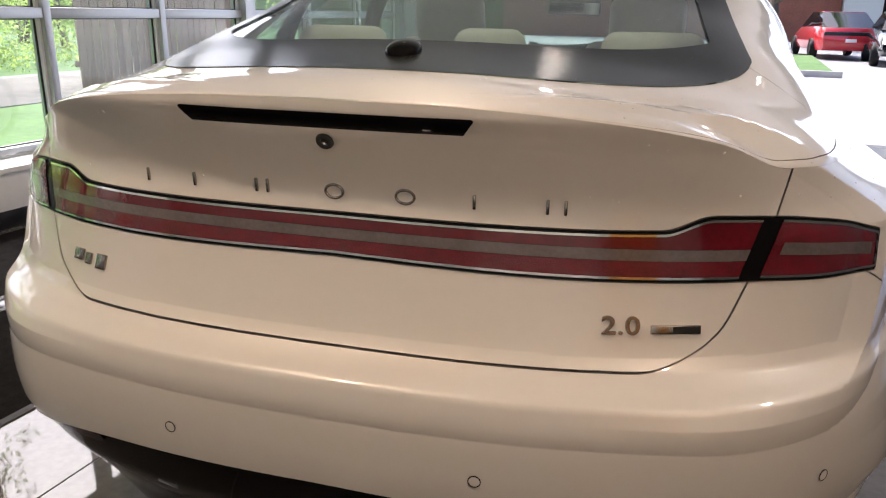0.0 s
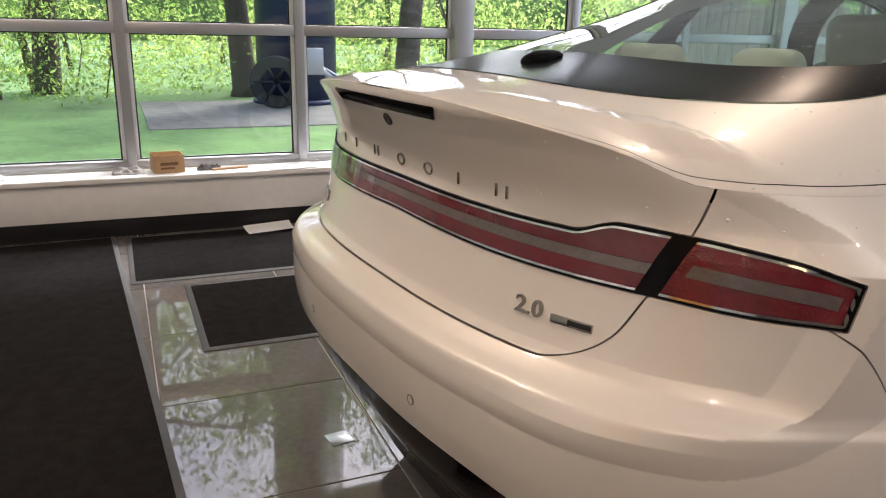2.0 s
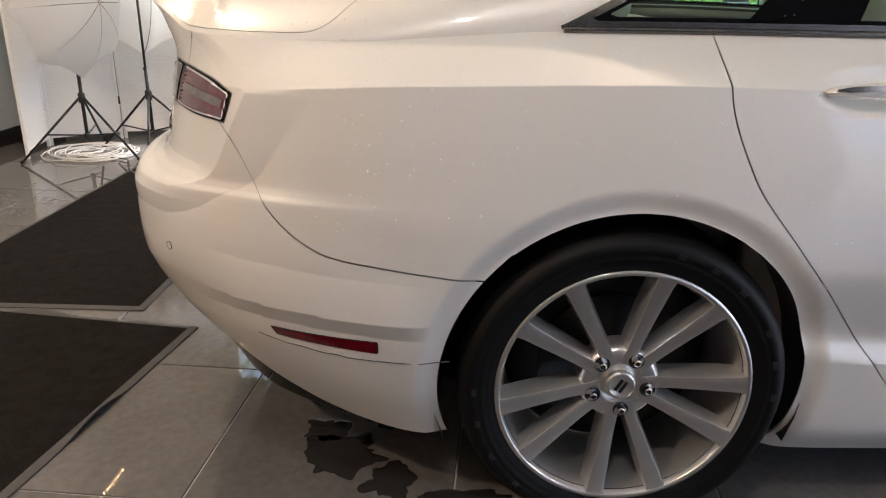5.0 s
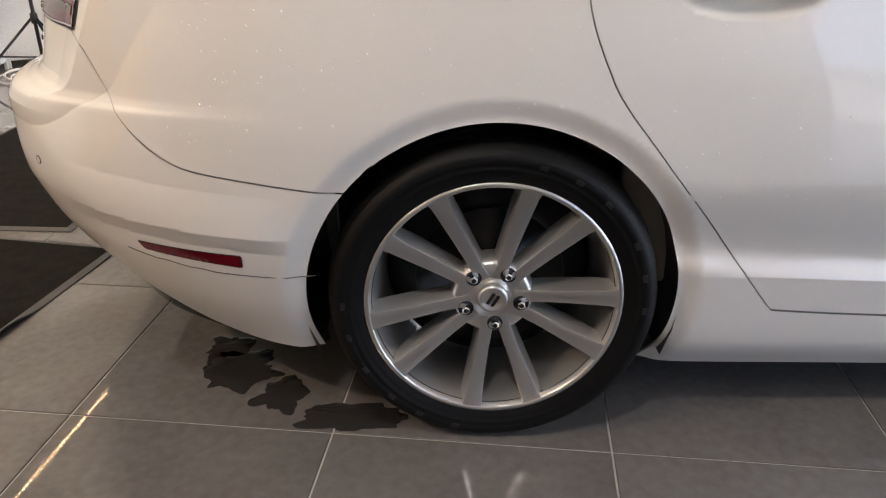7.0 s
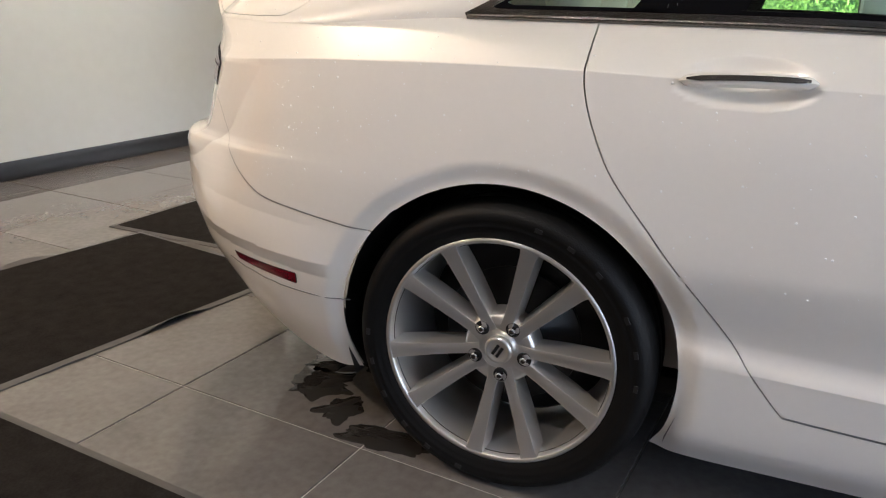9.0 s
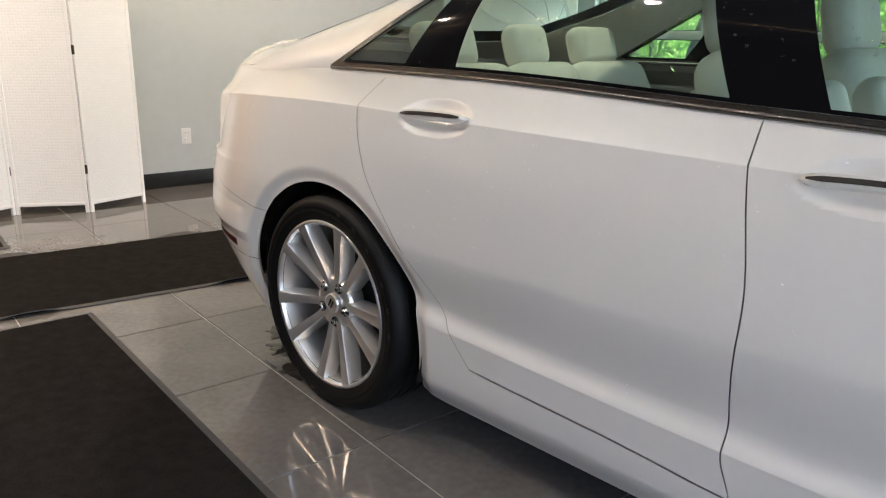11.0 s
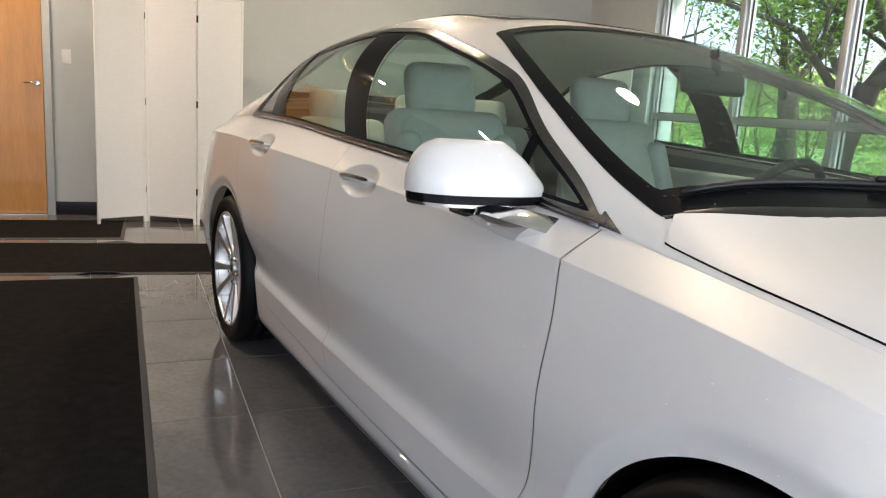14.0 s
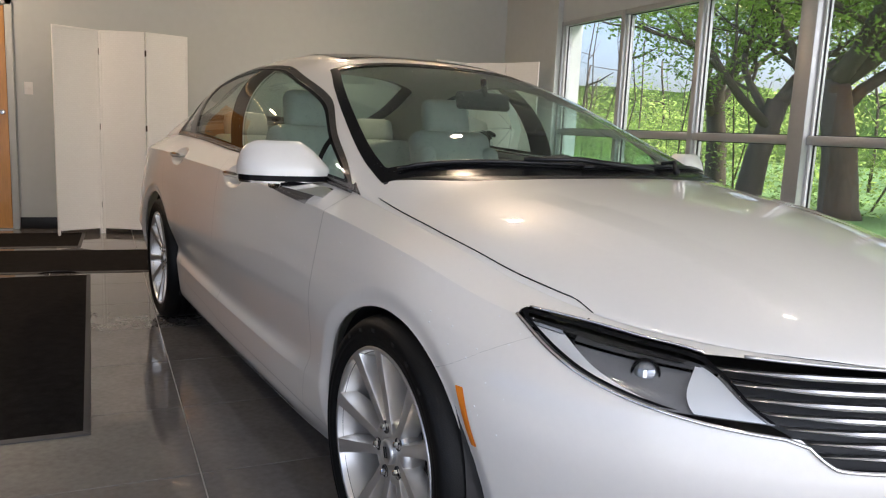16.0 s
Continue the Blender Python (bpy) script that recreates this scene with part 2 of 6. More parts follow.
def spline(xs, ys):
    """A natural cubic spline through nodes, for arrays."""
    xs, ys = np.array(xs, float), np.array(ys, float)
    n, h = len(xs), np.diff(xs)
    A, r = np.eye(n), np.zeros(n)
    for i in range(1, n - 1):
        A[i, i - 1:i + 2] = h[i - 1], 2 * (h[i - 1] + h[i]), h[i]
        r[i] = 6 * ((ys[i + 1] - ys[i]) / h[i] - (ys[i] - ys[i - 1]) / h[i - 1])
    k = np.linalg.solve(A, r)

    def f(x):
        x = np.clip(np.asarray(x, float), xs[0], xs[-1])
        i = np.clip(np.searchsorted(xs, x, "right") - 1, 0, n - 2)
        a, b = (xs[i + 1] - x) / h[i], (x - xs[i]) / h[i]
        return a * ys[i] + b * ys[i + 1] + ((a ** 3 - a) * k[i] + (b ** 3 - b) * k[i + 1]) * h[i] ** 2 / 6
    return f


# ---- the car: master surfaces ----
CAR = pose(0, 0, 0, 0, 0, 6.2)
AX_R, AX_F, HUB_Z, ARCH, ARCH_F = -0.02, 2.83, 0.335, 0.376, 0.343
CF_Y, CF_Z = 2.815, 0.347
Y_REAR, Y_FRONT, N_REAR, N_FRONT = -0.25, 2.75, 2.8, 2.1
ST = [-1.03, -0.75, -0.4, 0.0, 0.45, 1.2, 2.0, 2.85, 3.2, 3.8]
SEC_Z = [pchip(ST, z) for z in (
    [.20, .20, .203, .19, .14, .138, .14, .20, .20, .20],
    [.33, .33, .33, .30, .225, .222, .225, .30, .30, .30],
    [.45, .45, .44, .40, .390, .367, .360, .42, .42, .42],
    [.57, .57, .55, .52, .440, .418, .412, .52, .52, .52],
    [.68, .68, .66, .64, .60, .60, .60, .62, .61, .60],
    [.78, .79, .79, .79, .78, .765, .75, .72, .68, .65],
    [.91, .918, .936, .941, .928, .913, .887, .822, .745, .69])]
SEC_X = [pchip(ST, x) for x in (
    [.80, .81, .86, .84, .815, .82, .82, .84, .84, .80],
    [.87, .88, .905, .89, .868, .870, .870, .89, .89, .86],
    [.91, .915, .925, .915, .889, .890, .890, .915, .915, .89],
    [.92, .925, .93, .93, .873, .872, .872, .928, .925, .90],
    [.91, .915, .928, .932, .915, .915, .91, .922, .915, .88],
    [.89, .905, .912, .915, .908, .90, .895, .898, .885, .85],
    [.87, .885, .885, .888, .88, .868, .86, .845, .82, .79])]
ZB = pchip([-1.03, -.95, -.886, -.6, -.15, .39, 1.18, 1.82, 2.3, 2.6, 2.93, 3.15, 3.4, 3.8], [1.093, 1.05, 1.008, 1.0, 1.022, 1.02, .99, .96, .92, .885, .84, .79, .745, .72])
XB = pchip([-1.03, -.886, -.6, -.15, .45, 1.2, 1.9, 2.35, 2.85, 3.2, 3.8], [.84, .825, .775, .755, .785, .80, .79, .76, .752, .735, .70])
YR = pchip([.2, .3, .45, .585, .648, .700, .711, .724, .740, .79, .87, .95, 1.03, 1.08, 1.11], [-.97, -1.02, -1.118, -1.152, -1.156, -1.139, -1.131, -1.102, -1.081, -1.065, -1.05, -1.04, -1.068, -1.098, -1.10])
YF = pchip([.2, .35, .5, .62, .72, .8], [3.62, 3.76, 3.82, 3.80, 3.74, 3.66])
TAIL_EDGE = pchip([.6, .70, .73, .76, .85, .905, .93, .97, 1.03, 1.1], [.75, .752, .758, .768, .782, .787, .772, .715, .62, .52])
HANDLES = ((.407, .932), (1.393, .905))
VS = np.array([0, .1, .22, .36, .52, .70, .87, 1.0])


def side(u, v):
    """The body's right side from the tail's middle (u 0) round to the nose's middle (u 3); v runs from the sill up to the belt."""
    u, v = np.broadcast_arrays(np.asarray(u, float), np.asarray(v, float))
    fr, ff = np.clip(u, 0, 1) * math.pi / 2, np.clip(u - 2, 0, 1) * math.pi / 2
    cr, cf = np.cos(fr).clip(0) ** (2 / N_REAR), np.sin(ff).clip(0) ** (2 / N_FRONT)
    yn = np.where(u < 1, Y_REAR - 0.78 * cr, np.where(u > 2, Y_FRONT + 1.05 * cf, Y_REAR + (u - 1) * (Y_FRONT - Y_REAR)))
    zs, xs = np.stack([f(yn) for f in SEC_Z] + [ZB(yn)]), np.stack([f(yn) for f in SEC_X] + [XB(yn)])

    def along(a):
        d = (a[1:] - a[:-1]) / np.diff(VS).reshape(-1, *[1] * (a.ndim - 1))
        m = np.concatenate([d[:1], np.where(d[:-1] * d[1:] > 0, 2 * d[:-1] * d[1:] / np.where(d[:-1] + d[1:] == 0, 1, d[:-1] + d[1:]), 0), d[-1:]])
        # two sharp folds: the shoulder line, and the crease low in the doors
        ma, mb = m.copy(), m.copy()
        for k, w in ((6, .92), (2, .9 * np.clip((yn - .34) / .2, 0, 1) * np.clip((2.42 - yn) / .2, 0, 1))):
            ma[k], mb[k] = m[k] + (d[k] - m[k]) * w, m[k] + (d[k - 1] - m[k]) * w
        i = np.clip(np.searchsorted(VS, v, "right") - 1, 0, len(VS) - 2)
        h = VS[i + 1] - VS[i]
        t = (v - VS[i]) / h
        g = lambda q, j: np.take_along_axis(q, j[None], 0)[0]
        return ((1 + 2 * t) * (1 - t) ** 2 * g(a, i) + t * (1 - t) ** 2 * h * g(ma, i) + t * t * (3 - 2 * t) * g(a, i + 1) + t * t * (t - 1) * h * g(mb, i + 1))

    z, x = along(zs), along(xs)
    y = np.where(u < 1, Y_REAR - (Y_REAR - YR(z)) * cr, np.where(u > 2, Y_FRONT + (YF(z) - Y_FRONT) * cf, yn))
    x = x * np.where(u < 1, np.sin(fr).clip(0) ** (2 / N_REAR), np.where(u > 2, np.cos(ff).clip(0) ** (2 / N_FRONT), 1))
    # the tail's sharp corner and the bumper's shelf edge
    ex, ez = TAIL_EDGE(z) - x, z - .709
    rim = np.minimum(np.minimum(ex, ez), .045 - np.hypot(np.clip(.045 - ex, 0, None), np.clip(.045 - ez, 0, None)))
    rim = (.018 * np.where(rim > 0, np.clip(1 - rim / .085, 0, 1), np.clip(1 + rim / .06, 0, 1)) - .005) * np.clip((1.05 - z) / .05, 0, 1) * (1 - .55 * np.clip((z - .91) / .04, 0, 1)) * np.clip((z - .53) / .13, 0, 1) * np.clip((.98 - u) / .3, 0, 1) * (u < 1)
    x, y = x + rim * np.sin(fr), y - rim * np.cos(fr)
    y = y - .020 * np.exp(-((x - .60) / .14) ** 2) * np.clip((z - .40) / .12, 0, 1) * np.clip((.735 - z) / .05, 0, 1) * (u < 1)
    dz = z - (.484 + .068 * np.clip(-.43 - y, 0, .5))
    ledge = .012 * np.clip(1 - np.where(dz > 0, dz / .085, -dz / .034), 0, 1) * np.sin(np.clip((-.38 - y) / .10, 0, 1) * math.pi / 2) ** 2 * np.sin(np.clip((y + .95) / .2, 0, 1) * math.pi / 2) ** 2
    x = x + ledge * (x > .5)
    for ay, az, ar in ((AX_R, HUB_Z, ARCH), (CF_Y, CF_Z, ARCH_F)):
        t = np.clip((np.hypot(y - ay, z - az) - ar) / .050, 0, 1)
        x = x - .014 * (1 - t * t * (3 - 2 * t)) * (x > .6)
    for hy, hz in HANDLES:
        q = ((y - hy) / .128) ** 2 + ((z - hz + .004) / .046) ** 2
        x = x - .027 * (1 - q).clip(0) ** 1.3
    return np.stack([x, y, z], -1)


ZC = pchip([-1.10, -.98, -.88, -.72, -.5, -.2, .2, .6, 1.0, 1.3, 1.55, 1.75, 2.0, 2.3, 2.6, 2.75, 3.1, 3.4, 3.6, 3.74], [1.095, 1.112, 1.12, 1.14, 1.187, 1.262, 1.380, 1.430, 1.449, 1.424, 1.377, 1.333, 1.262, 1.142, 1.005, .985, .945, .885, .82, .745])
QP = pchip([-1.1, -.7, -.3, .3, 1.2, 2.1, 2.7, 3.8], [1.25, 1.35, 1.9, 2.44, 2.44, 1.95, 1.25, 1.2])
PP = pchip([-1.1, -.5, 0, .4, .8, 1.2, 1.6, 2.1, 2.7, 3.8], [2.8, 2.5, 2.45, 3.2, 3.4, 3.0, 2.75, 1.95, 2.4, 2.2])
RIDGE = pchip([2.7, 3.2, 3.7], [.50, .42, .35])
TAIL_LIP = pchip([-1.05, -.97, -.913, -.865, -.833, -.79], [.22, .40, .485, .56, .665, .76])
EDGE = side(np.linspace(0.0, 3.0, 601), np.ones(601))
EDGE_Y, EDGE_X, EDGE_Z = EDGE[:, 1], EDGE[:, 0], EDGE[:, 2]


def top(y, w):
    """Deck, cabin and bonnet: y along the car, w from the belt's edge (0) up to the middle line (1)."""
    y, w = np.broadcast_arrays(np.asarray(y, float), np.asarray(w, float))
    xe, ze = np.interp(y, EDGE_Y, EDGE_X), np.interp(y, EDGE_Y, EDGE_Z)
    r = (1 - w * w).clip(0)
    zc = np.maximum(ZC(y), ze)
    z = ze + (zc - ze) * (1 - r ** PP(y)).clip(0) ** (1 / QP(y))
    # the edge of the boot's ducktail, and the two ridges of the bonnet
    z = z + .005 * np.clip(1 - abs(xe * r - RIDGE(y)) / .09, 0, 1) * np.clip((y - 2.74) / .2, 0, 1) * np.clip((3.68 - y) / .15, 0, 1)
    z = z + .009 * np.clip(1 - abs(xe * r - TAIL_LIP(y)) / .075, 0, 1) * np.clip((xe * (1 - r)) / .07, 0, 1) * np.clip((y + 1.04) / .1, 0, 1) * np.clip((-.78 - y) / .10, 0, 1)
    return np.stack([xe * r, y, z], -1)


def panel(surface, us, vs, tests=(), out=0.0, mirror=False, thick=0.0):
    """The part of a surface where all tests are positive, cut exactly along them; out: metres off the surface; thick: a rim turned inwards."""
    us, vs = np.asarray(us, float), np.asarray(vs, float)

    def place(u, v):
        p, e = surface(u, v), 1e-4
        a = surface(np.clip(u + e, us[0], us[-1]), v) - surface(np.clip(u - e, us[0], us[-1]), v)
        b = surface(u, np.clip(v + e, vs[0], vs[-1])) - surface(u, np.clip(v - e, vs[0], vs[-1]))
        n = np.cross(a, b)
        n /= np.linalg.norm(n, axis=-1, keepdims=True) + 1e-12
        return p, n

    U, V = np.meshgrid(us, vs, indexing="ij")
    P = surface(U, V)
    F = [f(P[..., 0], P[..., 1], P[..., 2]) for f in tests]
    keep = [[], []]
    index, faces = {}, []

    def vid(u, v):
        k = (round(u * 1e5), round(v * 1e5))
        if k not in index:
            index[k] = len(index)
            keep[0].append(u), keep[1].append(v)
        return index[k]

    for i in range(len(us) - 1):
        for j in range(len(vs) - 1):
            c = ((i, j), (i + 1, j), (i + 1, j + 1), (i, j + 1))
            if any(max(f[q] for q in c) <= 0 for f in F):
                continue
            poly = [(us[a], vs[b], *[f[a, b] for f in F]) for a, b in c]
            for k in range(len(F)):
                res = []
                for p, q in zip(poly, poly[1:] + poly[:1]):
                    fp, fq = p[2 + k], q[2 + k]
                    if fp > 0:
                        res.append(p)
                    if (fp > 0) != (fq > 0):
                        t = fp / (fp - fq)
                        res.append(tuple(x + (y - x) * t for x, y in zip(p, q)))
                poly = res
                if len(poly) < 3:
                    break
            ids = []
            for p in poly:
                k = vid(p[0], p[1])
                if k not in ids:
                    ids.append(k)
            if len(ids) > 2:
                faces.append(ids)
    p, n = place(np.array(keep[0]), np.array(keep[1]))
    sgn = np.where(n[:, :1] * 1.0 + n[:, 2:] * 0.6 + np.where(p[:, 1:2] < -0.9, -n[:, 1:2], 0) + np.where(p[:, 1:2] > 3.4, n[:, 1:2], 0) < 0, -1.0, 1.0)
    flip = np.median(sgn) < 0
    n = -n if flip else n
    co = p + n * out
    if mirror:
        co, n = co * (-1, 1, 1), n * (-1, 1, 1)
    me = bpy.data.meshes.new("panel")
    if flip != mirror:
        faces = [f[::-1] for f in faces]
    body = len(co)
    if thick:
        edge = {}
        for f in faces:
            for a, b in zip(f, f[1:] + f[:1]):
                edge[(a, b)] = 1
        rim = [(a, b) for a, b in edge if (b, a) not in edge]
        used = sorted({a for e in rim for a in e})
        low = {a: body + i for i, a in enumerate(used)}
        twin = {a: body + len(used) + i for i, a in enumerate(used)}
        co = np.concatenate([co, co[used] - n[used] * thick, co[used]])
        faces = faces + [[b, a, low[a], low[b]] for a, b in rim]
    me.from_pydata(co.tolist(), [], faces)
    me.validate()
    me.shade_smooth()
    if not thick:
        me.normals_split_custom_set_from_vertices(n.tolist())
    return me


def both(name, parent, surface, us, vs, tests, material, out=0.0, label="", thick=0.0):
    """A panel of the right side and its twin of the left side."""
    obs = []
    for mirror in (False, True):
        me = panel(surface, us, vs, tests, out, mirror, thick)
        me.materials.append(material)
        obs.append(part(name, me, material, parent, label))
    return obs


def whole(name, parent, surface, us, vs, tests, material, out=0.0, label=""):
    """A panel that runs across the car, right and left half welded in one mesh."""
    bm = bmesh.new()
    for mirror in (False, True):
        me = panel(surface, us, vs, tests, out, mirror)
        bm.from_mesh(me)
        bpy.data.meshes.remove(me)
    bmesh.ops.remove_doubles(bm, verts=bm.verts[:], dist=0.0004)
    return part(name, bm, material, parent, label, smooth=50)


def seam(name, parent, pts, r=0.0022, material=None, label="", mirror=True, closed=False):
    """A thin bead along points, on both sides."""
    obs = []
    for k in ((1, -1) if mirror else (1,)):
        obs.append(part(name, tubed([(x * k, y, z) for x, y, z in pts], r, 6), material or M_BLACK, parent, label))
    return obs


def arc(lo, hi, n):
    return np.linspace(lo, hi, n)


car = thing("car", "pearl white four-door sedan, wet with rain drops, on dark tiles", "car", m=CAR)

# where the panels part
RD = pchip([.2, .27, .335, .5, .645, .785, .93, 1.03], [.63, .586, .53, .40, .28, .175, .125, .12])
SPLIT = pchip([.2, .27, .36, .44, .66, .91, 1.0], [1.245, 1.238, 1.216, 1.217, 1.23, 1.19, 1.178])
FDF = pchip([.2, .3, .45, .6, .75, .87, .93], [2.22, 2.255, 2.33, 2.365, 2.36, 2.325, 2.315])
G = 0.0015
arch_r = lambda x, y, z: np.hypot(y - AX_R, z - HUB_Z) - ARCH
arch_f = lambda x, y, z: np.hypot(y - CF_Y, z - CF_Z) - ARCH_F
door_r0 = lambda x, y, z: y - RD(z) - G
quarter1 = lambda x, y, z: RD(z) - G - y
door_r1 = lambda x, y, z: SPLIT(z) - G - y
door_f0 = lambda x, y, z: y - SPLIT(z) - G
door_f1 = lambda x, y, z: FDF(z) - G - y
fend0 = lambda x, y, z: y - FDF(z) - G
SKIRT = pchip([.3, .5, .65, .98, 1.25, 2.0, 2.5], [.318, .312, .303, .287, .267, .254, .25])
above_skirt = lambda x, y, z: z - SKIRT(y) - .0022
below_skirt = lambda x, y, z: SKIRT(y) - .0022 - z


def smin(*a):
    return np.minimum.reduce(np.broadcast_arrays(*a))




def round_in(a, b, r):
    """Where two edges that both hold (a, b > 0) meet in a corner of radius r."""
    return np.minimum(np.maximum(np.minimum(a, b), r), a + 0 * b) if r == 0 else smin(a, b, r - np.hypot(np.clip(r - a, 0, None), np.clip(r - b, 0, None)) + 0 * a)


# the tail: boot lid outline, lamp band, bumper cut
TR_SIDE = pchip([.7, .76, .843, .95, 1.1], [.48, .535, .575, .612, .64])
trunk = lambda x, y, z: round_in(z - .737, TR_SIDE(z) - x, .07)
LAMP_LO = pchip([0, .35, .576, .70, .80], [.864, .858, .857, .850, .848])
LAMP_HI = pchip([0, .33, .46, .525, .60, .70, .775, .80], [.926, .925, .926, .945, .942, .928, .905, .895])
lamp = lambda x, y, z, g=0.0: smin(z - LAMP_LO(x) - g, LAMP_HI(x) - g - z, -.803 - g - y + 0.35 * (z - .87))
in_lamp = lambda x, y, z: np.where(y < -.6, lamp(x, y, z), -1)
not_lamp = lambda x, y, z: -in_lamp(x, y, z)
BUMP = pchip([-.84, -.80, -.723, -.66, -.602, -.50, -.30], [.86, .826, .70, .645, .618, .602, .575])
bump_low = pchip([0, .3, .57, .675, .725, .765, .80, .86, .95], [.535, .53, .505, .455, .385, .295, .235, .20, .19])

u_tail = np.concatenate([arc(0, .4, 60), arc(.4, 1, 190)[1:], arc(1, 1.2, 50)[1:]])
v_all = arc(0, 1, 210)
not_trunk = lambda x, y, z: np.where(y < -.75, -trunk(x, y, z) - G, 1.0)
in_trunk = lambda x, y, z: np.where(y < -.75, trunk(x, y, z) - G, -1.0)
cut_b = lambda x, y, z: np.where(y < -.83, .855 - z, BUMP(y) - G - z)
cut_q = lambda x, y, z: np.where(y < -.83, z - .858, np.where(y > -.25, .05, z - BUMP(y) - G))
whole("rear_bumper", car, side, u_tail, v_all, (not_trunk, cut_b, arch_r, lambda x, y, z: z - bump_low(x), lambda x, y, z: not_lamp(x, y, z) - .002), M_PAINT)
whole("rear_valance", car, side, u_tail, arc(0, .62, 50), (lambda x, y, z: bump_low(x) - .003 - z, arch_r, lambda x, y, z: -.40 - y), M_PIANO, -0.012, "gloss black lower bumper valance")
both("quarter_panel", car, side, np.concatenate([arc(.3, 1, 170), arc(1, 1.35, 80)[1:]]), v_all, (cut_q, quarter1, arch_r, not_trunk, lambda x, y, z: not_lamp(x, y, z) - .002), M_PAINT)
boot = whole("boot_lid", car, side, arc(0, 1, 120), v_all, (in_trunk, lambda x, y, z: not_lamp(x, y, z) - .002), M_PAINT)

# sides
both("rear_door", car, side, arc(1.08, 1.56, 130), arc(.1, 1, 190), (door_r0, door_r1, above_skirt, arch_r), M_PAINT)
both("front_door", car, side, arc(1.45, 1.92, 130), arc(.1, 1, 190), (door_f0, door_f1, above_skirt), M_PAINT)
both("side_skirt", car, side, arc(1.1, 2.0, 120), arc(0, .4, 60), (below_skirt, lambda x, y, z: np.hypot(y - AX_R, z - HUB_Z) - ARCH - .02, lambda x, y, z: np.hypot(y - CF_Y, z - CF_Z) - ARCH_F - .02), M_PAINT)

# the nose: fender, bumper and headlamp outline
HL_LO = pchip([3.148, 3.274, 3.36, 3.456, 3.554, 3.64], [.753, .698, .667, .642, .625, .616])
HL_HI = pchip([3.148, 3.24, 3.35, 3.463, 3.623, 3.64], [.757, .748, .735, .722, .628, .618])
head = lambda x, y, z: np.where((y > 3.1) & (y < 3.66), smin(z - HL_LO(y), HL_HI(y) - z, y - 3.148), -.05)
not_head = lambda x, y, z: -head(x, y, z) - .002
GR_LO = pchip([0, .39, .448, .474, .493, .515, .535, .56], [.560, .568, .571, .589, .614, .632, .648, .67])
GR_HI = lambda x: .722 - .012 * np.clip(1 - x / .5, 0, 1)
grille = lambda x, y, z: np.where(y > 3.4, smin(z - GR_LO(x), GR_HI(x) - z, np.where(y < 3.64, z - HL_HI(y) + .003, .05), y - 3.455), -.05)
not_grille = lambda x, y, z: -grille(x, y, z) - .002
FB = pchip([2.9, 3.0, 3.08, 3.16, 3.26, 3.4], [.575, .60, .63, .68, .74, .80])
cut_fb = lambda x, y, z: np.where(y > 3.26, .03, FB(y) - .0003 - z)
cut_ff = lambda x, y, z: np.where(y > 3.26, -.03, np.where(y < 2.95, .05, z - FB(y) - .0003))
whole("front_bumper", car, side, arc(2.03, 3, 170), arc(0, 1, 130), (cut_fb, arch_f, lambda x, y, z: y - 2.95, not_head, not_grille, lambda x, y, z: z - .235), M_PAINT)
whole("front_valance", car, side, arc(2.03, 3, 100), arc(0, .3, 20), (lambda x, y, z: .232 - z, arch_f, lambda x, y, z: y - 3.0), M_PLASTIC, -0.01, "black plastic lower lip")
both("front_fender", car, side, np.concatenate([arc(1.8, 2, 70), arc(2, 2.6, 90)[1:]]), v_all, (fend0, cut_ff, arch_f, above_skirt, not_head), M_PAINT)

# inner shell behind the gaps, paled further for the joints' edge highlights; arch liners
whole("inner_shell", car, side, np.concatenate([arc(0, 1, 40), arc(1, 2, 60)[1:], arc(2, 3, 40)[1:]]), arc(.0, .97, 40), (lambda x, y, z: arch_r(x, y, z) - .004, lambda x, y, z: arch_f(x, y, z) - .004, lambda x, y, z: -head(x, y, z) - .012, lambda x, y, z: -grille(x, y, z) - .012, lambda x, y, z: np.where(y < -.35, z - bump_low(x), 1.0)), mat("primed_steel", (.40, .385, .365), .6, vary=.1, scale=30), -0.010, "pale inner body structure behind the joints")


# ---- deck, cabin, bonnet ----
y_top = EDGE_Y[1:-1]
W_T = np.concatenate([arc(0, .25, 16), arc(.25, 1, 44)[1:]])
GL_B = lambda x: -.895 + .40 * (x / .6) ** 4.2
GL_T = lambda x: .40 - .10 * (x / .5) ** 2
RG_X = pchip([-.9, -.5, 0, .45], [.68, .605, .565, .50])
WS_B = lambda x: 2.66 - .205 * (x / .66) ** 2
WS_T = lambda x: 1.51 - .02 * (x / .58) ** 2
WS_X = pchip([1.4, 1.55, 1.7, 1.95, 2.28, 2.4, 2.6], [.49, .528, .578, .642, .702, .712, .725])
DLO_HI = pchip([-.19, -.152, .15, .30, .446, .68, .96, 1.2, 1.517, 1.786, 2.044, 2.232, 2.3], [1.015, 1.032, 1.186, 1.255, 1.299, 1.337, 1.356, 1.346, 1.281, 1.205, 1.072, .978, .935])
BELT = lambda y: np.interp(y, EDGE_Y, EDGE_Z) + .012
dlo = lambda x, y, z: smin(z - BELT(y), DLO_HI(y) - z, y + .165, 2.315 - y)
rg = lambda x, y, z: np.where(y < 1.0, round_in(round_in(y - GL_B(x), GL_T(x) - y, .05), RG_X(y) - x, .06), -1)
ws = lambda x, y, z: np.where(y > 1.0, round_in(round_in(y - WS_T(x), WS_B(x) - y, .02), WS_X(y) - x, .02), -1)
xe_at = lambda y: np.interp(y, EDGE_Y, EDGE_X)
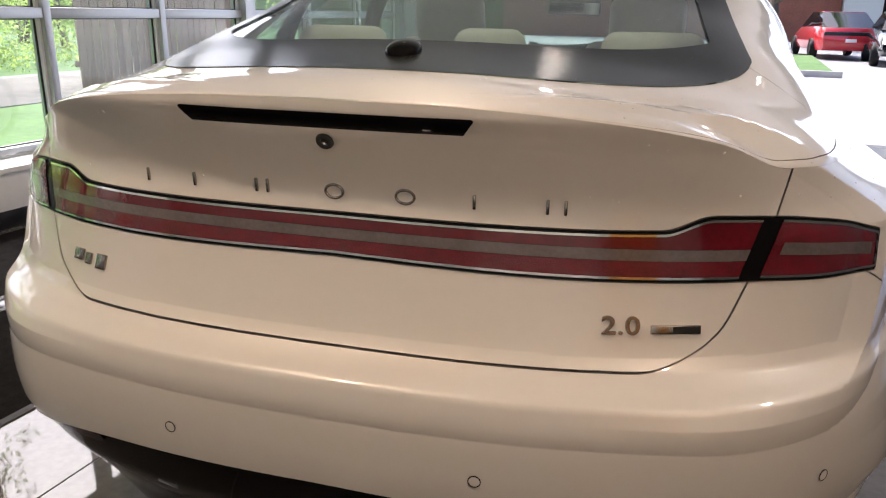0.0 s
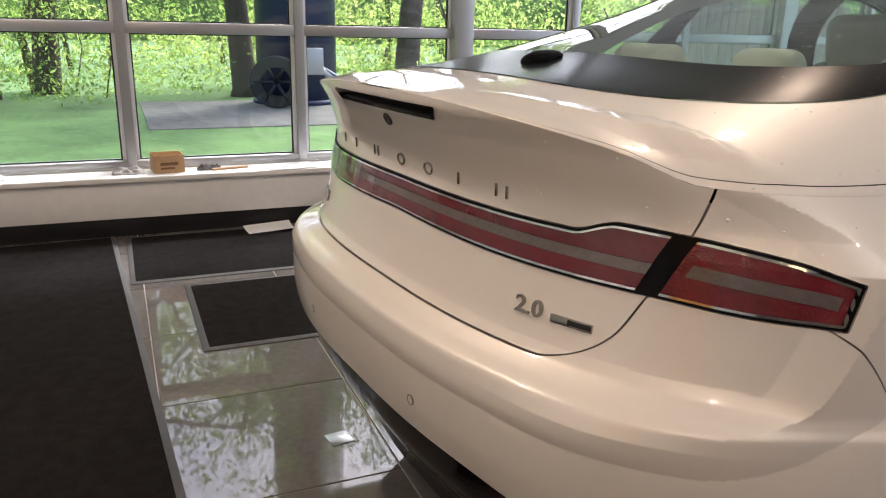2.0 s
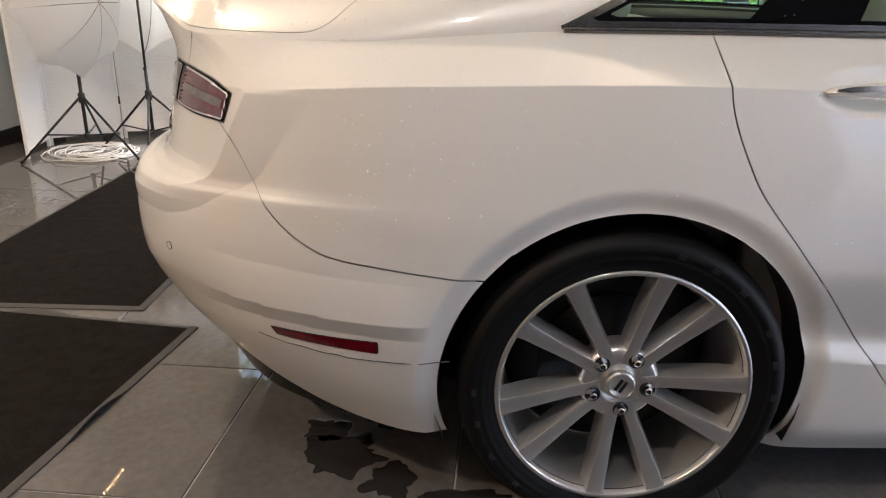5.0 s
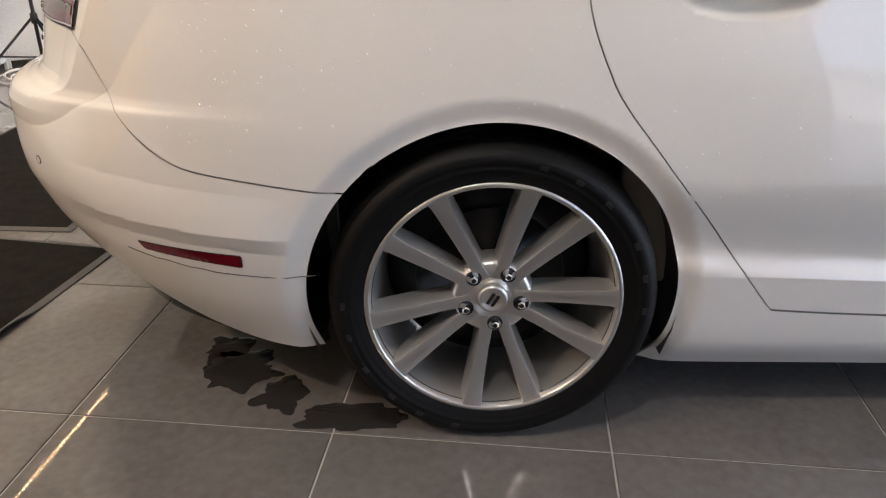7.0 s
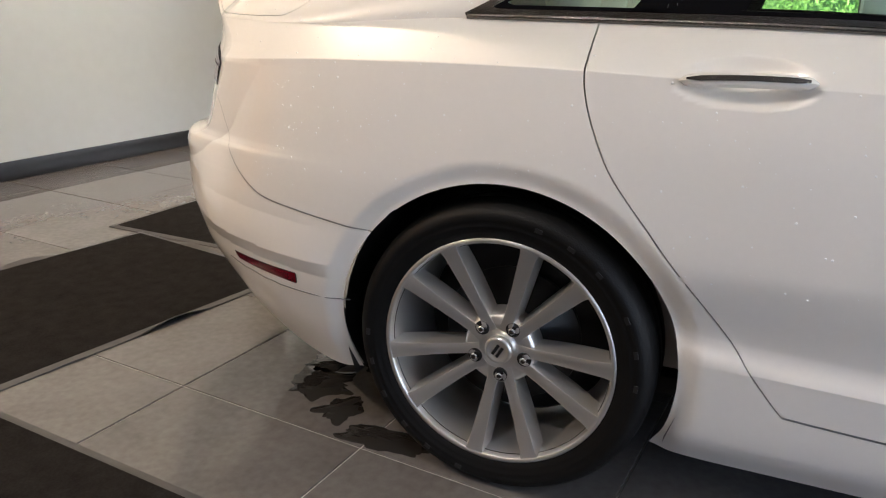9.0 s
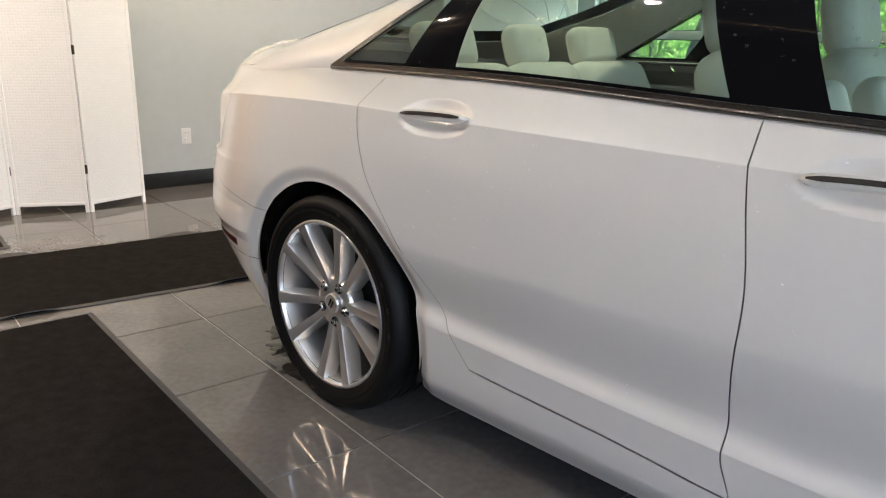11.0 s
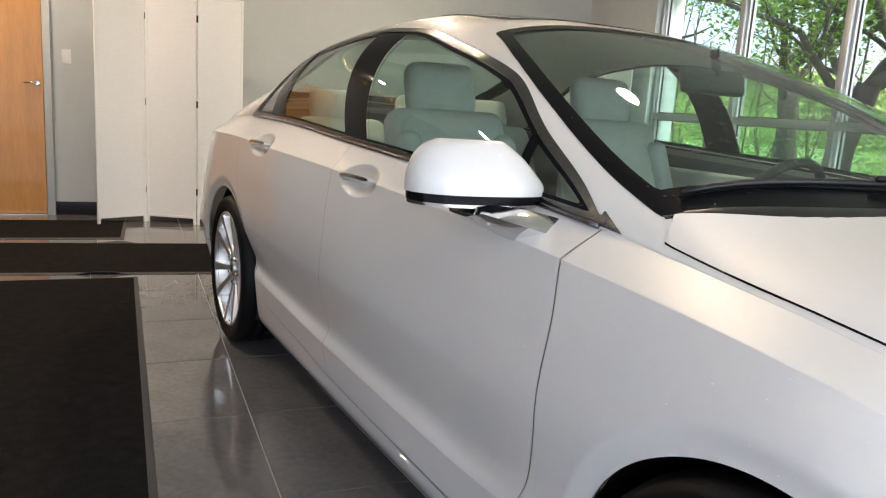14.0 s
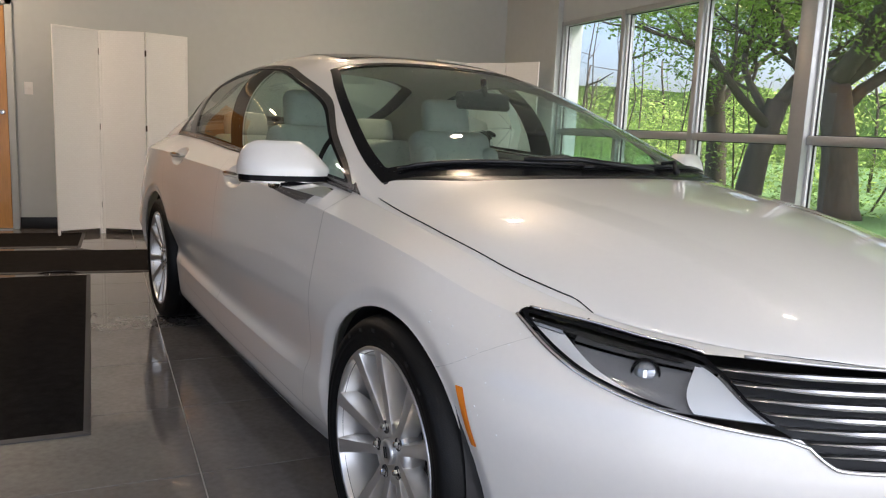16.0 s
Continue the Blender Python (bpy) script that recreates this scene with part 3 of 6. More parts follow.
boot_t = lambda x, y, z: round_in(xe_at(y) - .012 - x, -(.12 * (x - .725) + .135 * (y + .615)) / .181, .03)
HOOD_B = lambda x: 2.69 - .27 * (x / .7) ** 2.6
hood = lambda x, y, z: smin(xe_at(y) - .012 * np.clip((3.25 - y) / .05, -.5, 1) - x, y - HOOD_B(x), y - 2.426 - .7 * (x - .697))
Y0, Y1 = EDGE_Y[0] + .0005, EDGE_Y[-1] - .0005
ys_deck = np.concatenate([arc(Y0, -.95, 30), arc(-.95, -.3, 60)[1:]])
whole("boot_top", boot, top, ys_deck, W_T, (boot_t, lambda x, y, z: -rg(x, y, z) - .002), M_PAINT)
ys_cab = arc(-.95, 2.75, 230)
whole("roof", car, top, np.concatenate([arc(Y0, -.95, 24), ys_cab[1:]]), W_T, (lambda x, y, z: -rg(x, y, z), lambda x, y, z: -ws(x, y, z), lambda x, y, z: -dlo(x, y, z), lambda x, y, z: -boot_t(x, y, z) - G, lambda x, y, z: -hood(x, y, z) - G), M_PAINT, 0, "pearl white roof with pillars")
whole("sunroof", car, top, arc(.42, 1.42, 70), arc(.55, 1, 40), (lambda x, y, z: round_in(round_in(y - .46, 1.38 - y, .05), .40 - x, .05),), M_PIANO, .002, "dark glass sunroof panel")
whole("bonnet", car, top, np.concatenate([arc(2.3, 3.4, 70), arc(3.4, Y1, 40)[1:]]), W_T, (hood,), M_PAINT, .003)
both("bonnet_edge", car, top, arc(2.7, Y1, 90), arc(0, .3, 16), (lambda x, y, z: -hood(x, y, z) - G,), M_PAINT)
band = lambda x, y, z: smin(rg(x, y, z), -smin(y - GL_B(x) - .25, GL_T(x) - .07 - y, RG_X(y) - .075 - x))
whole("rear_window", car, top, arc(-.95, .5, 90), W_T, (rg,), M_GLASS, -.003, "rain-spotted tinted rear window")
whole("rear_window_band", car, top, arc(-.95, .5, 90), W_T, (band,), M_FRIT, .0015, "black ceramic edge of the rear window")
whole("windscreen", car, top, arc(1.3, 2.75, 90), W_T, (ws,), M_GLASS, -.003, "wet windscreen with rain drops")
wband = lambda x, y, z: smin(ws(x, y, z), -smin(y - WS_T(x) - .05, WS_B(x) - .09 - y, WS_X(y) - .035 - x))
whole("windscreen_band", car, top, arc(1.3, 2.75, 90), W_T, (wband,), M_FRIT, .0015, "black ceramic edge of the windscreen")

PIL_B = lambda z: 1.203 - .38 * (z - 1.01)
pil = lambda x, y, z: .088 - abs(y - PIL_B(z))
PIL_C0, PIL_C1 = (lambda z: .17 + .12 * (z - 1.03) / .15), (lambda z: .382 + .046 * (z - 1.03) / .15)
pilc = lambda x, y, z: smin(y - PIL_C0(z), PIL_C1(z) - y)
glass_y = arc(-.2, 2.35, 200)
W_S = arc(0, .75, 60)
both("quarter_window", car, top, glass_y, W_S, (lambda x, y, z: dlo(x, y, z) - .012, lambda x, y, z: PIL_C0(z) + .004 - y), M_GLASS, -.004, "small tinted quarter window")
both("rear_door_window", car, top, glass_y, W_S, (lambda x, y, z: dlo(x, y, z) - .012, lambda x, y, z: y - PIL_C1(z) + .004, lambda x, y, z: PIL_B(z) - .084 - y), M_GLASS, -.004, "tinted rear door window")
both("front_door_window", car, top, glass_y, W_S, (lambda x, y, z: dlo(x, y, z) - .012, lambda x, y, z: y - PIL_B(z) - .084, lambda x, y, z: 2.030 - .4 * (z - 1.05) - y), M_GLASS, -.004, "wet front door window")
both("corner_window", car, top, glass_y, W_S, (lambda x, y, z: dlo(x, y, z) - .014, lambda x, y, z: y - 2.042 + .4 * (z - 1.05)), M_GLASS, -.004, "small corner window at the mirror")
both("pillar_trim", car, top, glass_y, W_S, (lambda x, y, z: dlo(x, y, z) - .008, pil), M_PIANO, .001, "gloss black door pillar trim")
both("quarter_pillar_trim", car, top, glass_y, W_S, (lambda x, y, z: dlo(x, y, z) - .008, pilc), M_PIANO, .001, "gloss black quarter pillar trim")
both("mirror_pillar", car, top, glass_y, W_S, (lambda x, y, z: dlo(x, y, z) - .008, lambda x, y, z: .014 - abs(y - 2.035 + .4 * (z - 1.05))), M_PIANO, .001)
both("corner_trim", car, top, arc(2.25, 2.40, 40), arc(0, .5, 60), (lambda x, y, z: smin(y - 2.305, z - BELT(y) + .008, .966 - .52 * (y - 2.276) - z),), M_DARKCHROME, .002, "dark trim triangle at the foot of the pillar")
both("window_surround", car, top, glass_y, W_S, (lambda x, y, z: dlo(x, y, z) - .008, lambda x, y, z: .016 - dlo(x, y, z)), M_PIANO, .001, "black rubber window surround")
both("chrome_surround", car, top, glass_y, W_S, (lambda x, y, z: dlo(x, y, z) + .007, lambda x, y, z: .008 - dlo(x, y, z)), M_DARKCHROME, .003, "wet dark chrome strip round the side windows")


# ---- wheels ----
def wheel(axle_y, sgn):
    """Tyre, ten-spoke rim, cap, nuts and brake disc; sgn: +1 right, -1 left."""
    ob = new("wheel")
    ob.parent = car
    ob.location = (0.792 * sgn, axle_y, HUB_Z)
    ob.rotation_euler = (radians(-30 if axle_y < 1 else 20), 0, 0 if sgn > 0 else math.pi)
    R = 0.336
    tyre = lathed([(.245, -.105), (.262, -.112), (.295, -.122), (.318, -.116), (.331, -.098), (R, -.075), (R, -.05), (R - .006, -.048), (R - .006, -.042), (R, -.04), (R, -.004), (R - .006, -.003),
                   (R - .006, .003), (R, .004), (R, .04), (R - .006, .042), (R - .006, .048), (R, .05), (R, .075), (.331, .098), (.318, .116), (.300, .1222), (.2985, .1205), (.290, .1215), (.285, .1212), (.283, .119), (.275, .1185), (.272, .1165), (.264, .114), (.255, .107), (.245, .100)], 72, "x")
    part("tyre", tyre, M_RUBBER, ob, "worn black rubber tyre")
    for a0 in (-62, -48, -34, -14, 0, 14, 120, 134, 150, 166, 180, 196):
        a = radians(a0)
        mk = boxed(-.0006, -.008, -.0045, .0008, .008, .0045, .0004, 1, pose(.1218, -.302 * math.sin(a), .302 * math.cos(a), a0) @ pose(0, 0, 0, 0, 6))
        part("sidewall_mark", mk, M_SIDEMARK, ob)
    rim = lathed([(.258, .108), (.2605, .112), (.2595, .1145), (.2515, .1148), (.2495, .112), (.246, .100), (.238, .06), (.229, .0), (.225, -.08), (.235, -.1), (.245, -.105)], 72, "x")
    part("rim", rim, M_ALLOY, ob, "polished silver alloy rim")
    part("barrel", lathed([(.224, -.08), (.21, -.06), (.09, -.05), (.0, -.05)], 48, "x"), M_BLACK, ob, "dark wheel barrel behind the spokes")
    disc = lathed([(.0, .0), (.07, .0), (.075, -.01), (.158, -.01), (.16, -.014), (.158, -.022), (.07, -.024)], 48, "x")
    part("brake_disc", disc, M_BLACK, ob, "dark brake disc")
    # a spoke: flat face, crisp edges and deep slanting flanks, wider towards the rim
    sb, rows = bmesh.new(), []
    for r, w, h, d, e in ((.045, .0155, .083, .03, 1.3), (.075, .0122, .085, .045, 1.5), (.11, .0122, .090, .05, 1.55), (.16, .0138, .098, .052, 1.5), (.205, .0158, .106, .05, 1.45), (.235, .0172, .1105, .045, 1.4), (.251, .0205, .1135, .03, 1.3)):
        rows.append([sb.verts.new(c) for c in ((h - d, -w * e, r), (h - .0035, -w - .0012, r), (h - .0005, -w, r), (h, -w + .0016, r), (h, w - .0016, r), (h - .0005, w, r), (h - .0035, w + .0012, r), (h - d, w * e, r))])
    for p, q in zip(rows, rows[1:]):
        for k in range(7):
            sb.faces.new((p[k], p[k + 1], q[k + 1], q[k]))
    sb.faces.new(rows[0]), sb.faces.new(rows[-1][::-1])
    bmesh.ops.recalc_face_normals(sb, faces=sb.faces[:])
    spoke = mesh_of("spoke", sb, M_ALLOY, 20)
    for i in range(5):
        for half in (-15, 15):
            part("spoke", spoke, M_ALLOY, ob).matrix_local = pose(0, 0, 0, 72 * i + half)
    part("hub", lathed([(.0, .080), (.036, .080), (.038, .082), (.072, .0835), (.080, .079), (.085, .06), (.085, .03)], 40, "x"), M_ALLOY, ob, "silver wheel hub")
    cap = part("hub_cap", lathed([(.0, .0935), (.022, .093), (.0235, .0945), (.029, .0935), (.0315, .088), (.0315, .08)], 32, "x"), M_ALLOY, ob, "round silver hub cap with a dark mark")
    for sy in (-.0055, .0055):
        part("cap_mark", boxed(.0935, sy - .0035, -.014, .0948, sy + .0035, .014, .0006), M_BLACK, cap)
    for i in range(5):
        a = 2 * math.pi * i / 5
        c = Matrix.Translation((0, .0595 * math.sin(a), .0595 * math.cos(a)))
        nut = part("wheel_nut", lathed([(.0, .0965), (.0055, .0965), (.0085, .094), (.0095, .082)], 6, "x", c), M_CHROME, ob, "steel wheel nut in a dark socket")
        part("nut_socket", lathed([(.008, .0835), (.0145, .0843), (.0160, .0852), (.0165, .083)], 24, "x", c), M_BLACK, nut)
    return ob


for ay in (AX_R, AX_F):
    for sg in (1, -1):
        wheel(ay, sg)
for ay in (AX_R, AX_F):
    for sg in (1, -1):
        bm = bmesh.new()
        rows = []
        for k in range(25):
            a = math.pi * (k / 24 * 1.24 - .12)
            rr = (ARCH if ay < 1 else ARCH_F) + .012
            cy, cz = (ay, HUB_Z) if ay < 1 else (CF_Y, CF_Z)
            rows.append([bm.verts.new((xx * sg, cy + rr * math.cos(a), max(.13, cz + rr * math.sin(a)))) for xx in (.868, .50)])
        for p, q in zip(rows, rows[1:]):
            bm.faces.new((p[0], q[0], q[1], p[1]))
        part("arch_liner", bm, M_BLACK, car, "black plastic wheel arch liner")
part("underbody", boxed(-.62, -.60, .17, .62, 3.3, .21, .01), M_PLASTIC, car, "black underbody panels")
for ay in (AX_R, AX_F):
    part("axle_shield", boxed(-.52, ay - .36, .19, .52, ay + .36, .62, .02), M_PLASTIC, car)


# ---- the room ----
X_WIN, X_R, Y_BACK, Y_FACADE, Z_CEIL = -3.39, 4.2, -3.65, 6.55, 2.95
TILE, TX, TY = 0.61, 0.919, 0.343
floor = part("floor", boxed(X_WIN - .2, Y_BACK - .15, -.2, X_R + .15, Y_FACADE + .1, -.0035, 0), M_GROUT, None, "", None)
tagged(floor, "dark grey polished porcelain floor with pale grout", "floor", kind="structure")


def wall(name, x0, y0, z0, x1, y1, z1, label, material=None):
    return tagged(part(name, boxed(x0, y0, z0, x1, y1, z1, 0), material or M_WALL, None, "", None), label, "wall", kind="structure")


wall("wall_back", X_WIN - .2, Y_BACK - .15, -.0035, X_R + .15, Y_BACK, Z_CEIL, "pale grey painted wall behind the car")
# out of view; its dark tone keeps bounce off the flank and tiles
wall("wall_right", X_R, Y_BACK, -.0035, X_R + .15, 3.0, Z_CEIL, "unseen side wall, made charcoal to dim the car's flank", M_DARKWALL)
# side opening is assumed, left to light the car's right flank
wall("wall_right_head", X_R, 3.0, 2.5, X_R + .15, Y_FACADE + .1, Z_CEIL, "unseen white header over an assumed opening that lets daylight in")
wall("wall_corner", X_WIN - .2, Y_BACK, -.0035, X_WIN + .12, -2.52, Z_CEIL, "pale boxed corner column beside the windows")
wall("wall_sill", X_WIN - .2, -2.52, -.0035, X_WIN + .06, Y_FACADE, .36, "low white wall under the windows")
wall("wall_head", X_WIN - .2, -2.52, 2.31, X_WIN + .06, Y_FACADE, Z_CEIL, "painted header over the windows")
ceiling = tagged(part("ceiling", boxed(X_WIN - .2, Y_BACK - .15, Z_CEIL, X_R + .15, Y_FACADE + .1, Z_CEIL + .12, 0), M_CEIL, None, "", None), "plain off-white ceiling", "ceiling", kind="structure")
tagged(part("baseboard", boxed(X_WIN + .13, Y_BACK, 0, 1.89, Y_BACK + .014, .112, .003), M_BASE), "black baseboard along the back wall", "baseboard", kind="structure")
tagged(part("baseboard", boxed(2.92, Y_BACK, 0, X_R, Y_BACK + .014, .112, .003), M_BASE), "black baseboard along the back wall", "baseboard", kind="structure")

# window seat along the glass
tagged(part("window_sill", boxed(X_WIN + .02, -2.51, .318, -3.08, 6.5, .347, .004), M_WHITEWOOD), "white window sill shelf", "window sill", kind="structure")
tagged(part("sill_front", boxed(X_WIN + .061, -2.51, .107, -3.105, 6.5, .317, .002), M_WHITEWOOD), "white sill front panel", "panel", kind="structure")
tagged(part("sill_kick", boxed(X_WIN + .061, -2.51, 0, -3.12, 6.5, .106, .002), M_BASE), "black kick board under the sill", "baseboard", kind="structure")


# window wall: posts, rails, panes
def window(idx, y0, y1):
    ob = thing("window_%d" % idx, "tall grey aluminium window with clear panes", "window", kind="structure")
    fx0, fx1 = X_WIN - .05, X_WIN + .06
    part("window_rail", boxed(fx0, y0, 1.127, fx1, y1, 1.191, .004), M_FRAME, ob)
    part("window_rail", boxed(fx0, y0, .361, fx1, y1, .40, .004), M_FRAME, ob)
    part("window_rail", boxed(fx0, y0, 2.262, fx1, y1, 2.309, .004), M_FRAME, ob)
    for a, b in ((.40, 1.127), (1.191, 2.262)):
        p = part("pane", boxed(X_WIN - .006, y0 - .004, a - .004, X_WIN + .000, y1 + .004, b + .004, 0), M_PANE, ob, "clear glass pane", None)
        p.visible_shadow = False
        # black gasket on the room side
        for bb in ((y0, y0 + .020), (y1 - .020, y1)):
            part("glazing_bead", boxed(X_WIN + .001, bb[0], a, X_WIN + .034, bb[1], b, .002, 1), M_ALUBEAD, ob, "pale aluminium glazing bead")
        for gb in ((y0 + .020, a, y0 + .029, b), (y1 - .029, a, y1 - .020, b), (y0 + .029, a, y1 - .029, a + .007), (y0 + .029, b - .007, y1 - .029, b)):
            part("gasket", boxed(X_WIN + .001, gb[0], gb[1], X_WIN + .012, gb[2], gb[3], .001, 1), M_BLACK, ob)
    return ob


POSTS = [(-2.52, .06), (-1.475, .055), (-.455, .055), (.645, .135), (1.535, .055), (2.52, .055), (3.52, .135), (4.5, .055), (5.5, .055), (6.5, .135)]
for i, (py, pw) in enumerate(POSTS):
    tagged(part("window_post", boxed(X_WIN - .055, py - pw / 2, .361, X_WIN + (.10 if pw > .1 else .065), py + pw / 2, 2.309, .004), M_FRAME), "grey aluminium window post", "window post", kind="structure")
for i in range(len(POSTS) - 1):
    window(i + 1, POSTS[i][0] + POSTS[i][1] / 2, POSTS[i + 1][0] - POSTS[i + 1][1] / 2)

# front: wide opening to the street, framed in white
wall("wall_front", X_WIN - .2, Y_FACADE, -.0035, -2.6, Y_FACADE + .1, Z_CEIL, "white framed front wall")
wall("wall_front_head", -2.6, Y_FACADE, 2.55, X_R + .15, Y_FACADE + .1, Z_CEIL, "white header over the wide front opening")

# outdoors
bm = bmesh.new()
vs = [bm.verts.new(c) for c in ((-250, -250, -.06), (250, -250, -.06), (250, 250, -.06), (-250, 250, -.06))]
bm.faces.new(vs)
tagged(part("ground", bm, M_GRASS, None, "", None), "green lawn round the building", "ground", kind="structure")
tagged(part("road", boxed(-12, Y_FACADE + .12, -.2, 60, 90, -.05, 0), M_ASPHALT, None, "", None), "pale asphalt parking lot", "road", kind="structure")
# added pale ground, out of view beyond the assumed side opening
tagged(part("forecourt", boxed(X_R + .16, -8, -.2, 60, Y_FACADE + .1, -.05, 0), M_CONCRETE, None, "", None), "unseen pale ground outside the assumed side opening", "pavement", kind="structure")


# ---- car details ----
_u, _v = np.meshgrid(np.linspace(0, 3, 700), np.linspace(0, 1, 240), indexing="ij")
SIDE_PTS = side(_u, _v)
SIDE_DU, SIDE_DV = np.gradient(SIDE_PTS, axis=0), np.gradient(SIDE_PTS, axis=1)


def spot(x=None, y=None, z=None, out=0.0):
    """Place and outward normal on the body's right side or ends, nearest to the coordinates that are given."""
    d = sum((SIDE_PTS[..., i] - c) ** 2 for i, c in enumerate((x, y, z)) if c is not None)
    if y is None:
        d = d + (SIDE_PTS[..., 1] > 0) * 9.0
    i = np.unravel_index(d.argmin(), d.shape)
    n = np.cross(SIDE_DU[i], SIDE_DV[i])
    n /= np.linalg.norm(n) + 1e-12
    p = SIDE_PTS[i]
    if n @ np.array([p[0], (p[1] - 1.3) * .5, .05]) < 0:
        n = -n
    return Vector(p + n * out), Vector(n)


def facing(p, n, up=(0, 0, 1)):
    """A pose at p whose z axis is n and whose y axis points up."""
    n = Vector(n).normalized()
    x = Vector(up).cross(n).normalized()
    y = n.cross(x)
    return Matrix.Translation(p) @ Matrix((x, y, n)).transposed().to_4x4()


def mirror_m(m):
    return Matrix.Diagonal((-1, 1, 1, 1)) @ m @ Matrix.Diagonal((-1, 1, 1, 1))


# tail lamps
XDIV = lambda z: .576 + (z - .857) * .33
u_l = arc(0, 1.05, 200)
v_l = arc(.68, .98, 90)
lm_tests = lambda g: (lambda x, y, z: np.where(y < -.6, lamp(x, y, z, g), -1))
tail = whole("tail_lamp", car, side, u_l, v_l, (in_lamp,), M_PIANO, .0015, "full-width red tail lamp in a black and chrome surround")
strip = lambda a, b: (lambda x, y, z: np.where(y < -.6, smin(lamp(x, y, z, a), -np.where(y < -.6, lamp(x, y, z, b), -1)), -1))
inner = lambda x, y, z: smin(XDIV(z) - .013 - x)
outer = lambda x, y, z: x - XDIV(z) - .016
whole("chrome_strip", tail, side, u_l, arc(.68, .98, 160), (strip(.0035, .007), inner), M_CHROME, .0045, "bright chrome strip round the lamp")
both("chrome_strip", tail, side, u_l, arc(.68, .98, 160), (strip(.0035, .007), outer), M_CHROME, .0045, "bright chrome strip round the lamp")
GREY_LO, GREY_HI = (lambda x: .888 - .004 * (x / .6) ** 2), (lambda x: .9045 - .004 * (x / .6) ** 2)
for nm, tst, mt, o in (("upper_lens", lambda x, y, z: z - GREY_HI(x), M_RED, .003), ("lower_lens", lambda x, y, z: GREY_LO(x) - z, M_REDTILE, .003)):
    whole(nm, tail, side, u_l, v_l, (lm_tests(.007), inner, tst), mt, o, "glossy red lamp lens")
both("side_lens", tail, side, u_l, v_l, (lm_tests(.007), outer), M_REDTILE, .003, "glossy red lamp lens")
mid = lambda x: .5 * (LAMP_LO(x) + LAMP_HI(x))
both("side_stripe", tail, side, u_l, v_l, (lm_tests(.014), outer, lambda x, y, z: .0085 - abs(z - mid(x) - .001), lambda x, y, z: x - XDIV(z) - .030), M_LENSGREY, .0042, "pale grey stripe in the side lens")
whole("reflector_stripe", tail, side, u_l, v_l, (lm_tests(.007), inner, lambda x, y, z: z - GREY_LO(x) - .0005, lambda x, y, z: GREY_HI(x) - .0005 - z), M_LENSGREY, .0035, "pale grey lamp stripe")
for k in (1, -1):
    for i in range(12):
        zz = .866 + .0055 * i
        p, n = spot(x=XDIV(zz) + .021, z=zz, out=.0045)
        m = facing(p, n)
        part("reflex_bar", boxed(-.004, -.0014, -.001, .004, .0014, .0012, .0005, 1, m if k > 0 else mirror_m(m)), M_REDTILE, tail)

# high brake light slot, lock, badges and sensors
whole("brake_light", boot, side, arc(0, .5, 120), arc(.8, 1, 110), (lambda x, y, z: np.where(y < -.8, smin(.207 - x - .8 * np.clip(1.075 - z, 0, 1) + .008, z - 1.055, 1.077 - z), -1),), M_PIANO, .0025, "dark high brake light under the lip")
p, n = spot(x=.001, z=1.033, out=.0)
lock = part("boot_lock", lathed([(.0, .001), (.006, .001), (.0065, .004), (.0115, .0045), (.013, .002), (.013, -.004)], 28, "z", facing(p, n)), M_PLASTIC, boot, "round black boot lock")
part("lock_core", lathed([(.0, .0035), (.0045, .003), (.005, .0)], 16, "z", facing(p, n)), M_CHROME, lock)


def badge_bar(x, z, w, h, name, label, slant=0.0, t=.0035, material=None):
    p, n = spot(x=abs(x), z=z, out=.0)
    m = facing(p, n)
    m = mirror_m(m) if x < 0 else m
    bm = boxed(-w / 2, -h / 2, -.002, w / 2, h / 2, t, .0012, 2)
    bmesh.ops.transform(bm, matrix=Matrix.Shear("XZ", 4, (0, 0)) if not slant else Matrix(((1, slant, 0, 0), (0, 1, 0, 0), (0, 0, 1, 0), (0, 0, 0, 1))), verts=bm.verts[:])
    bmesh.ops.transform(bm, matrix=m, verts=bm.verts[:])
    return part(name, bm, material or M_BADGE, boot, label)


def badge_ring(x, z, w, h):
    p, n = spot(x=abs(x), z=z, out=.001)
    m = facing(p, n)
    m = mirror_m(m) if x < 0 else m
    pts = [m @ Vector((w / 2 * math.cos(a), h / 2 * math.sin(a), .001)) for a in arc(0, 2 * math.pi, 25)]
    part("badge_ring", tube(bmesh.new(), pts, .0021, 8, False), M_BADGE, boot, "small chrome badge ring")


for x, w in ((-.318, .016), (-.233, 0), (-.118, .022), (.212, .016), (.316, .022)):
    for dx in ((-w / 2, w / 2) if w > .02 else (-w / 2,)):
        badge_bar(x + dx, .955, .0045, .021, "badge_bar", "small chrome badge bar")
for x in (.0, .108):
    badge_ring(x, .955, .027, .020)
for x, w, h, z in ((-.487, .026, .020, .800), (-.462, .016, .020, .799), (-.434, .024, .026, .797)):
    badge_bar(x, z, w, h, "badge_bar", "small chrome badge bar", .15)
plate = badge_bar(.491, .7915, .070, .0125, "engine_badge", "chrome and black engine badge bar")
p, n = spot(x=.5045, z=.7915, out=.0037)
part("badge_field", boxed(-.0205, -.0042, 0, .0185, .0042, .0007, .0003, 1, facing(p, n)), M_BLACK, plate)
fc = bpy.data.curves.new("digits", "FONT")
fc.body, fc.size, fc.extrude, fc.bevel_depth, fc.align_x, fc.space_character = "2.0", .036, .0018, .0006, "CENTER", 1.05
fo = new("digits", fc)
bpy.context.view_layer.update()
